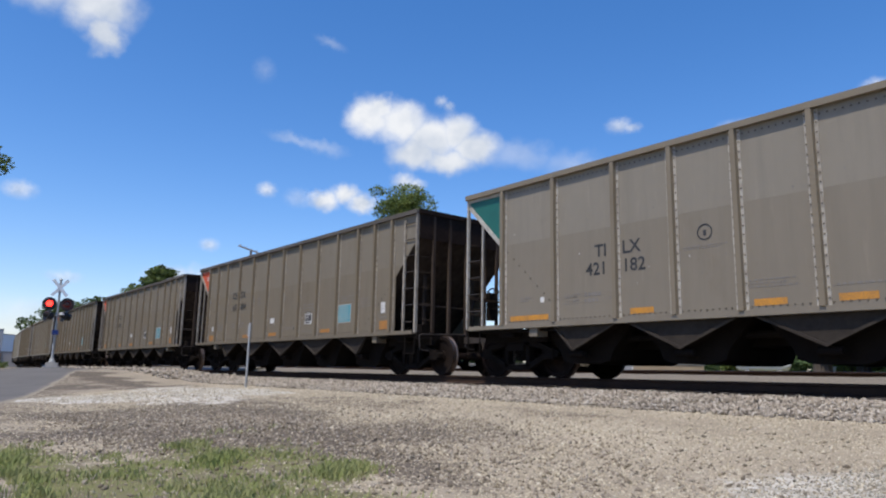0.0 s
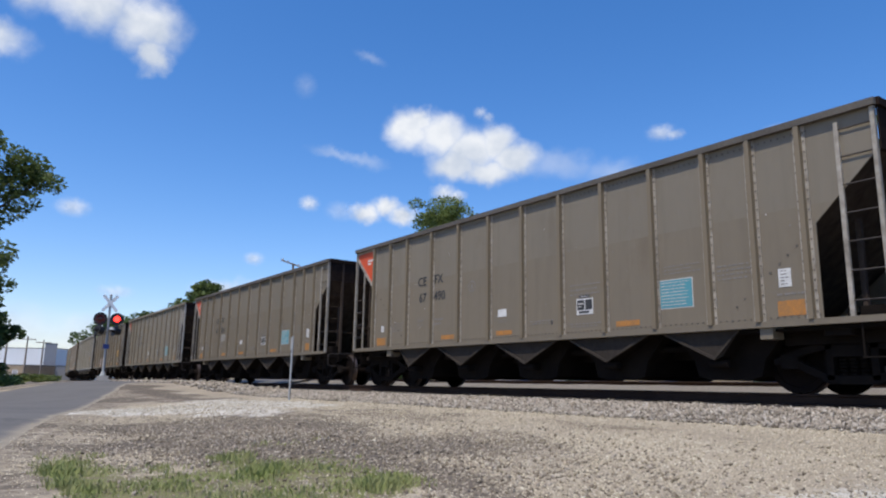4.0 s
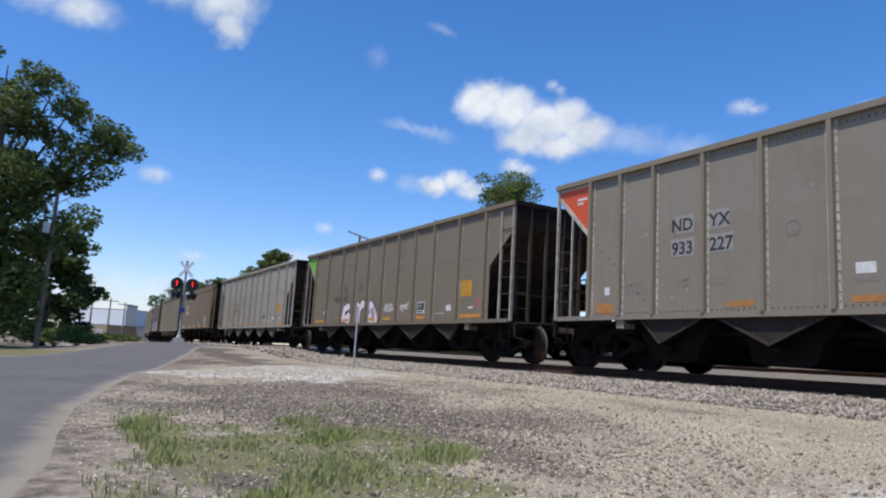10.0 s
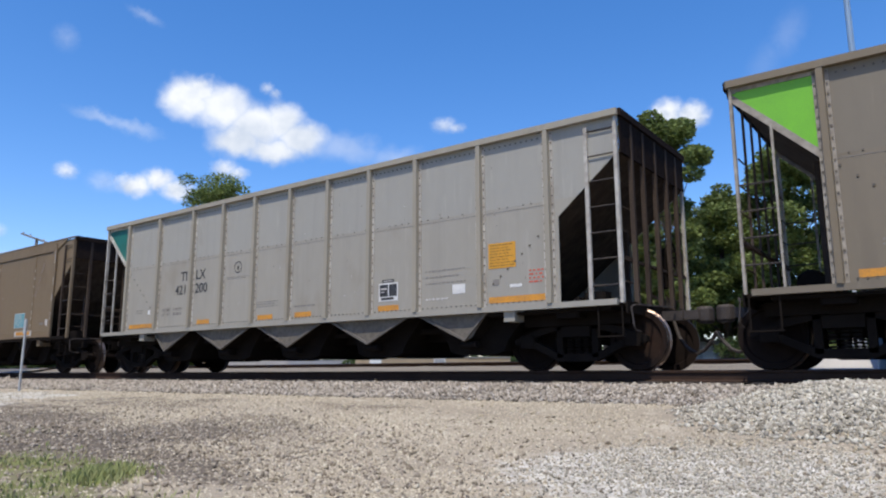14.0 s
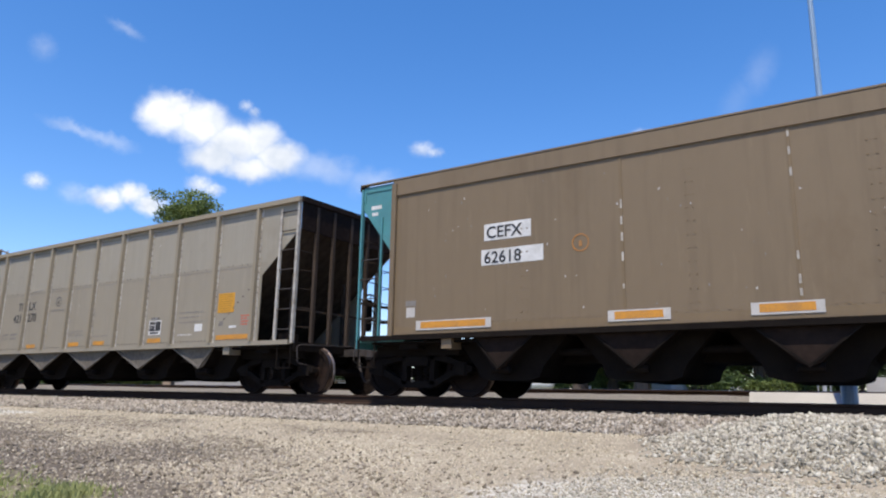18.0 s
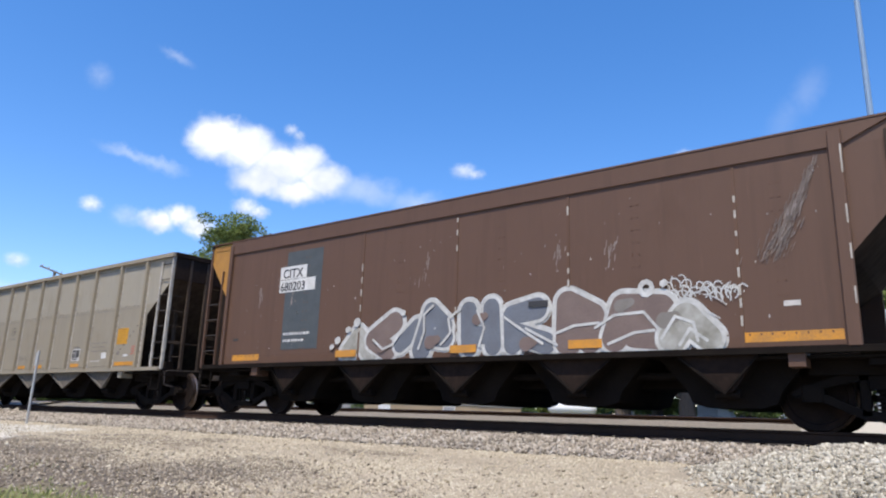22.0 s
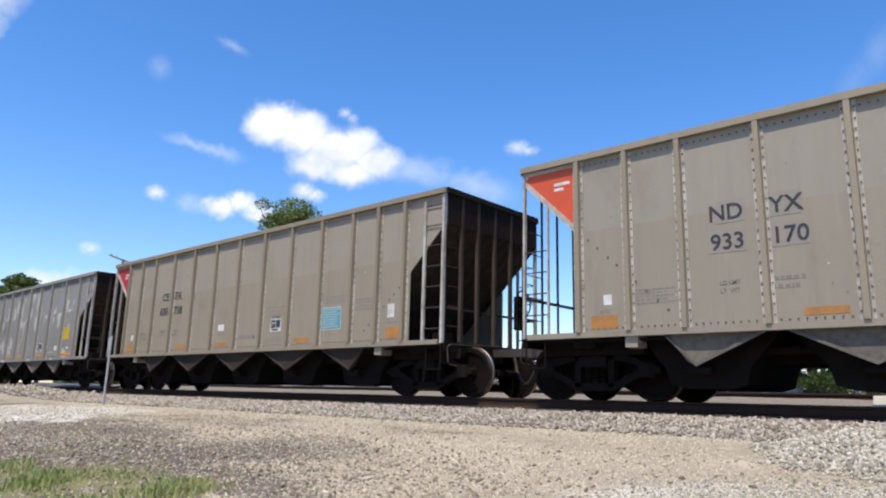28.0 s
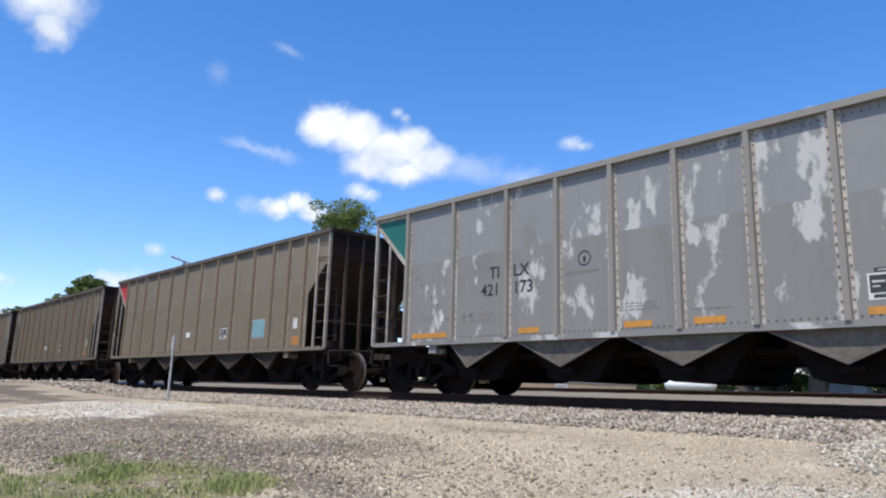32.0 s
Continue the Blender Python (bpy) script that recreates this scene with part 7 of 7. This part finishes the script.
arm = part("crossarm", Shape().cut_box(-1.15, 1.15, -0.16, -0.06, -0.06, 0.06, 0.01), M_POLEWOOD, pole)
arm.matrix_basis = pose(0, 0, 10.22, 0, 19, 0)
for u in (-1.0, -0.5, 0.5, 1.0):
    part("insulator", Shape().lathe([(0.0, 0.0), (0.04, 0.0), (0.05, 0.05), (0.03, 0.08), (0.045, 0.12), (0.0, 0.16)], 8, (u, -0.11, 0.06)), M_CONCRETE, arm)
for az, d in ((3.9, 120), (5.1, 130), (6.1, 140)):
    utility_pole(az, d, 7.6, "distant wooden utility pole", 1.2, turn=80, z=-0.9)

# far buildings
M_WHITEWALL = shade("white_siding", (0.72, 0.74, 0.76), (0.62, 0.64, 0.66), rough=0.6, scale=0.3, stretch=(1, 1, 0.2), bump=0.1)
M_GREYWALL = shade("grey_siding", (0.33, 0.33, 0.34), (0.26, 0.26, 0.27), rough=0.7, scale=0.3, bump=0.1)
M_TANWALL = shade("tan_block", (0.36, 0.28, 0.19), (0.28, 0.22, 0.15), rough=0.9, scale=1.2, bump=0.2)
M_GLASS = shade("dark_pane", (0.03, 0.035, 0.04), (0.02, 0.02, 0.025), rough=0.1, bump=0, spec=0.7)
M_ROOF = shade("metal_roof", (0.22, 0.215, 0.20), (0.17, 0.165, 0.155), rough=0.7, metal=0.0, bump=0.05)


def building(az, d, w, depth, h, wall, label, roof=0.0, doors=(), windows=(), category="building", z=-0.6, turn=None):
    x, y, _ = spot(az, d, z)
    b = thing("building", label, category, pose(x, y, z, 0, 0, (90 - az) if turn is None else turn), group="far buildings")
    walls = Shape()
    for x0, x1, y0, y1 in ((-w / 2, w / 2, 0, 0.2), (-w / 2, w / 2, depth - 0.2, depth), (-w / 2, -w / 2 + 0.2, 0.2, depth - 0.2), (w / 2 - 0.2, w / 2, 0.2, depth - 0.2)):
        part("wall", Shape().box(x0, x1, y0, y1, 0, h), wall, b)
    if roof:
        part("roof", Shape().prism([(-w / 2 - 0.2, h), (w / 2 + 0.2, h), (0, h + roof)], "y", -0.2, depth + 0.2), M_ROOF, b)
    else:
        part("roof", Shape().box(-w / 2 - 0.05, w / 2 + 0.05, -0.05, depth + 0.05, h, h + 0.15), M_ROOF, b)
    for u, dw, dh, dm in doors:
        dr = part("door", Shape().box(u - dw / 2, u + dw / 2, -0.04, -0.005, 0.02, dh), dm, b)
        part("frame", Shape().box(u - dw / 2 - 0.06, u - dw / 2, -0.06, -0.005, 0.02, dh + 0.06).box(u + dw / 2, u + dw / 2 + 0.06, -0.06, -0.005, 0.02, dh + 0.06).box(u - dw / 2, u + dw / 2, -0.06, -0.005, dh, dh + 0.06), M_SIGNWHITE, dr)
    for u, v, ww, wh in windows:
        wd = part("window", Shape().box(u - ww / 2, u + ww / 2, -0.03, -0.005, v, v + wh), M_GLASS, b)
        part("sill", Shape().box(u - ww / 2 - 0.05, u + ww / 2 + 0.05, -0.08, -0.005, v - 0.06, v), M_SIGNWHITE, wd)
    return b


building(4.6, 190, 19, 14, 7.4, M_WHITEWALL, "large white metal warehouse", 0, ((-3, 3.2, 3.6, M_GREYWALL),), turn=48)
building(7.6, 200, 11, 14, 7.0, M_WHITEWALL, "white metal warehouse wing", 0, turn=48)
building(6.6, 165, 2.2, 10, 7.6, M_GREYWALL, "tall grey service tower by the warehouse", 0)
building(4.6, 150, 3.6, 8, 2.9, M_TANWALL, "small cream block building by the warehouse", 0, ((0, 1.0, 2.0, M_GREYWALL),), turn=45)
building(7.0, 155, 9.0, 8, 3.0, M_GREYWALL, "low grey metal shed by the warehouse", 0)
building(51.4, 62, 9.9, 6, 1.25, M_TANWALL, "long low tan block wall beyond the tracks", 0, ((-3.2, 0.9, 1.1, M_SIGNWHITE), (2.4, 0.9, 1.1, M_GREYWALL)), z=-0.1)
building(57.5, 66, 4.2, 4, 1.35, M_TANWALL, "low tan block storage bay beyond the tracks", 0, z=-0.2)
M_SHEDWALL = shade("pale_grey_siding", (0.46, 0.48, 0.50), (0.38, 0.40, 0.42), rough=0.6, scale=0.5, stretch=(1, 1, 6), bump=0.2)
shed = building(74.0, 47, 2.15, 2.5, 1.72, M_SHEDWALL, "small grey metal equipment shed beyond the tracks", 0.28, ((0.45, 0.6, 1.45, M_SIGNWHITE),), z=0.0)
part("wall_lamp", Shape().lathe([(0.0, -0.1), (0.08, -0.08), (0.1, 0.0)], 10, (-0.2, 0, 1.5), "y"), M_SIGNWHITE, shed)
building(30.0, 150, 30, 10, 2.6, M_GREYWALL, "long grey low building far behind the tracks", 0)
building(46, 170, 40, 12, 3.2, M_GREYWALL, "long grey low building far behind the tracks", 0)

# the white gas tank on its saddles
M_TANK = shade("tank_white", (0.80, 0.81, 0.82), (0.72, 0.73, 0.74), rough=0.4, scale=2, bump=0.02)
x, y, z = spot(63.4, 45, 0.0)
tank = thing("gas_tank", "white horizontal propane tank on concrete saddles", "gas tank", pose(x, y, z, 0, 0, 26))
part("shell", Shape().lathe([(0, -1.5), (0.18, -1.46), (0.31, -1.33), (0.36, -1.15), (0.36, 1.15), (0.31, 1.33), (0.18, 1.46), (0, 1.5)], 24, (0, 0, 0.90), "x"), M_TANK, tank, smooth=True)
for u in (-0.85, 0.85):
    part("saddle", Shape().box(u - 0.12, u + 0.12, -0.28, 0.28, -0.1, 0.60), M_CONCRETE, tank)
part("valve_dome", Shape().lathe([(0.18, 1.22), (0.18, 1.36), (0.12, 1.42), (0, 1.43)], 14), M_TANK, tank)

# pale concrete blocks, a white cabinet and sheds by the siding
for az, d, w, dep, h, mat, lab, cat in ((38.7, 40, 4.1, 1.0, 0.55, M_CONCRETE, "long grey concrete block beside the siding", "concrete block"), (35.2, 40, 0.4, 0.4, 0.55, M_TANWALL, "short tan wooden bollard beside the siding", "bollard"), (78.4, 41, 1.2, 1.0, 1.15, M_SIGNWHITE, "white metal cabinet beyond the tracks", "cabinet"), (81.6, 43, 0.9, 0.8, 1.3, M_GREYWALL, "grey metal relay cabinet beyond the tracks", "cabinet"), (67.8, 46, 0.5, 0.5, 0.8, M_SIGNWHITE, "small white metal box beyond the tracks", "cabinet"), (87.8, 33, 0.8, 0.7, 1.0, M_CONCRETE, "weathered concrete stub beside the siding", "concrete block")):
    x, y, z = spot(az, d)
    b = thing("trackside_block" if mat in (M_CONCRETE, M_TANWALL) else "trackside_cabinet", lab, cat, pose(x, y, z - 0.05, 0, 0, 90 - az))
    part("body", Shape().cut_box(-w / 2, w / 2, 0, dep, 0, h, 0.03), mat, b)
    if mat not in (M_CONCRETE, M_TANWALL):
        part("lid", Shape().box(-w / 2 - 0.03, w / 2 + 0.03, -0.03, dep + 0.03, h, h + 0.05), mat, b)

# tall steel mast and the block signal by the siding
M_PALEBLUE = shade("pale_blue_steel", (0.30, 0.40, 0.50), (0.24, 0.33, 0.42), rough=0.45, metal=0.3, bump=0.03)
x, y, z = spot(86.3, 14.15)
mast = thing("radio_mast", "tall slender pale blue steel mast between the tracks", "mast", pose(x, y, z - 0.1))
part("base_section", Shape().tube((0, 0, 0), (0, 0, 1.4), 0.135, 0.125, 14), M_PALEBLUE, mast)
part("upper_section", Shape().tube((0, 0, 1.4), (0, 0, 12), 0.066, 0.038, 12), M_PALEBLUE, mast)
x, y, z = spot(84.6, 29.0)
sg = thing("block_signal", "railway block signal mast with black heads and a caged ladder", "railway signal", pose(x, y, z - 0.1, 0, 0, 8))
part("mast", Shape().tube((0, 0, 0), (0, 0, 7.0), 0.07, 0.06, 10), M_GALV, sg)
for zz in (4.6, 6.5):
    head = part("signal_head", Shape().prism([(-0.22 * math.cos(a), 0.42 * math.sin(a) + zz) for a in [i * math.pi / 8 for i in range(16)]], "y", -0.16, -0.12), M_BLACK, sg)
    for dz in (-0.2, 0.0, 0.2):
        part("hood", Shape().lathe([(0.075, 0.0), (0.08, -0.2)], 12, (0, -0.16, zz + dz), "y"), M_BLACK, head)
for zz in (3.3, 5.1):
    pf = part("platform", Shape().box(-0.5, 0.5, -0.1, 0.6, zz, zz + 0.04), M_GALV, sg)
    for u in (-0.5, 0.0, 0.5):
        for v in (0.6, -0.1):
            part("rail_post", Shape().tube((u, v, zz), (u, v, zz + 0.9), 0.026, n=6), M_SIGNWHITE, pf)
    for v in (0.45, 0.9):
        part("hand_rail", Shape().bend([(-0.5, -0.1, zz + v), (-0.5, 0.6, zz + v), (0.5, 0.6, zz + v), (0.5, -0.1, zz + v)], 0.024, 6), M_SIGNWHITE, pf)
lad = Shape().tube((-0.2, 0.25, 0), (-0.2, 0.25, 6), 0.02, n=6).tube((0.2, 0.25, 0), (0.2, 0.25, 6), 0.02, n=6)
for i in range(18):
    lad.tube((-0.2, 0.25, 0.3 + 0.32 * i), (0.2, 0.25, 0.3 + 0.32 * i), 0.012, n=5)
part("ladder", lad, M_GALV, sg)

# a pale concrete pad between the tracks
M_PAD = shade("pale_concrete", (0.47, 0.45, 0.41), (0.37, 0.35, 0.32), rough=0.9, scale=1.2, bump=0.2, stain=(0.38, 0.36, 0.33), stain_cut=0.64)
pad = solid("concrete_pad", ribbon([(-2.4, 12.75), (2, 12.75), (9, 12.75)], [(-2.8, 16.1), (2, 16.1), (9, 16.1)], 0.03, rows=4), M_PAD, "pale concrete pad between the two tracks", "pavement", kind="structure")


# ---- grass by the camera ----
def grass(name, count, area, height, seed, label, mats):
    rng = np.random.default_rng(seed)
    rnd = random.Random(seed)
    v = []
    while len(v) < count * 4:
        x, y = rnd.uniform(*area[:2]), rnd.uniform(*area[2:])
        g = zone(x, y)[1]
        tuft = 0.5 + 0.5 * noise.noise((x * 2.2, y * 2.2, 4.0))
        if rnd.random() > g * (0.02 + 2.2 * tuft ** 4):
            continue
        z = ground_z(x, y) - 0.01
        for _ in range(rnd.randint(2, 5)):
            a, h = rnd.uniform(0, 6.283), height * rnd.uniform(0.35, 1.0) * (0.5 + 0.9 * tuft)
            bx, by = x + rnd.uniform(-0.03, 0.03), y + rnd.uniform(-0.03, 0.03)
            lx, ly = math.cos(a) * h * rnd.uniform(0.1, 0.55), math.sin(a) * h * rnd.uniform(0.1, 0.55)
            wx, wy = -math.sin(a) * 0.0035, math.cos(a) * 0.0035
            v += [(bx - wx, by - wy, z), (bx + wx, by + wy, z), (bx + lx * 0.4 + wx * 0.7, by + ly * 0.4 + wy * 0.7, z + h * 0.65), (bx + lx, by + ly, z + h)]
    n = len(v) // 4
    me = bpy.data.meshes.new(name)
    me.from_pydata(v, [], [f for i in range(n) for f in ((4 * i, 4 * i + 1, 4 * i + 2), (4 * i, 4 * i + 2, 4 * i + 3))])
    me.materials.append(mats)
    return solid(name, me, mats, label, "grass", kind="stuff")


M_GRASS = shade("grass_blade", (0.25, 0.295, 0.085), (0.33, 0.32, 0.15), rough=0.7, scale=1.5, fine=9, bump=0, spec=0.2)
grass("grass", 14000, (-7.4, -1.6, 0.3, 3.2), 0.064, 3, "patchy green grass and weeds on the gravel lot", M_GRASS)


# ---- far woods along the horizon ----
def woods(name, az0, az1, dist, height, count, seed, label):
    rng = random.Random(seed)
    clumps = []
    n = int((az1 - az0) * dist / 57 / 3.2)
    for i in range(n):
        a = az0 + (az1 - az0) * (i + rng.random()) / n
        d = dist * rng.uniform(0.95, 1.25)
        h = height * rng.uniform(0.6, 1.15)
        x, y = -math.cos(radians(a)) * d, math.sin(radians(a)) * d
        for j in range(5):
            clumps.append((x + rng.uniform(-2, 2), y + rng.uniform(-2, 2), -0.6 + h * (0.1 + 0.8 * j / 4), 2.4, 2.4, h * 0.2))
    ob = leaves(name, clumps, count, 0.7, M_LEAF[2], None, seed)
    return tagged(ob, label, "woods", kind="stuff")


woods("far_woods", 20, 150, 150, 6.0, 60000, 91, "dark green woods along the horizon behind the tracks")
woods("far_woods_roadside", -60, 3, 170, 8.0, 14000, 92, "dark green woods along the horizon beyond the road")


# ---- what moves ----
def travel(t):
    """Metres that the train has gone at t seconds."""
    return 6.3641 * t + 0.005279 * t * t + 0.00001331 * t ** 3


def car_pose(s):
    xa, ya, a = on_track(s - 6.25)
    xb, yb, b = on_track(s + 6.25)
    return pose((xa + xb) / 2, (ya + yb) / 2, 0, 0, 0, math.degrees(math.atan2(yb - ya, xb - xa)))


def bulb_pose(late, i):
    """The lit face of a flasher turns to the road every other beat."""
    return bulb_rest @ pose(0, 0, 0, 0, 0, 180 * (i + late))


def motions():
    """The train rolls past, the crossing lamps flash, the clouds drift."""
    for ob, face in drifting:
        walk(ob, [(t, Matrix.Translation(Vector((1.0, 0.9, 0.75)) * (t - 9)) @ face) for t in (0, 16, 32)])
    for bulb, late in flashing:
        rows = [(0.0, bulb_pose(late, 0))]
        for i in range(56):
            at = 0.385 + 0.565 * i
            if at + 0.1 < 32:
                rows += [(at - 0.05, bulb_pose(late, i)), (at, bulb_pose(late, i + 0.5)), (at + 0.05, bulb_pose(late, i + 1))]
        rows.append((32.0, bulb_pose(late, i)))
        walk(bulb, rows)
    for k, car in CARS.items():
        s0 = SHIFT0 - PITCH * k
        walk(car, [(t / 2, car_pose(s0 + travel(t / 2))) for t in range(65)])
    for ws, dx in rolling:
        walk(ws, [(t / 10, pose(dx, 0, 0.457, 0, math.degrees(travel(t / 10) / 0.457) % 360, 0)) for t in range(321)])


motions()
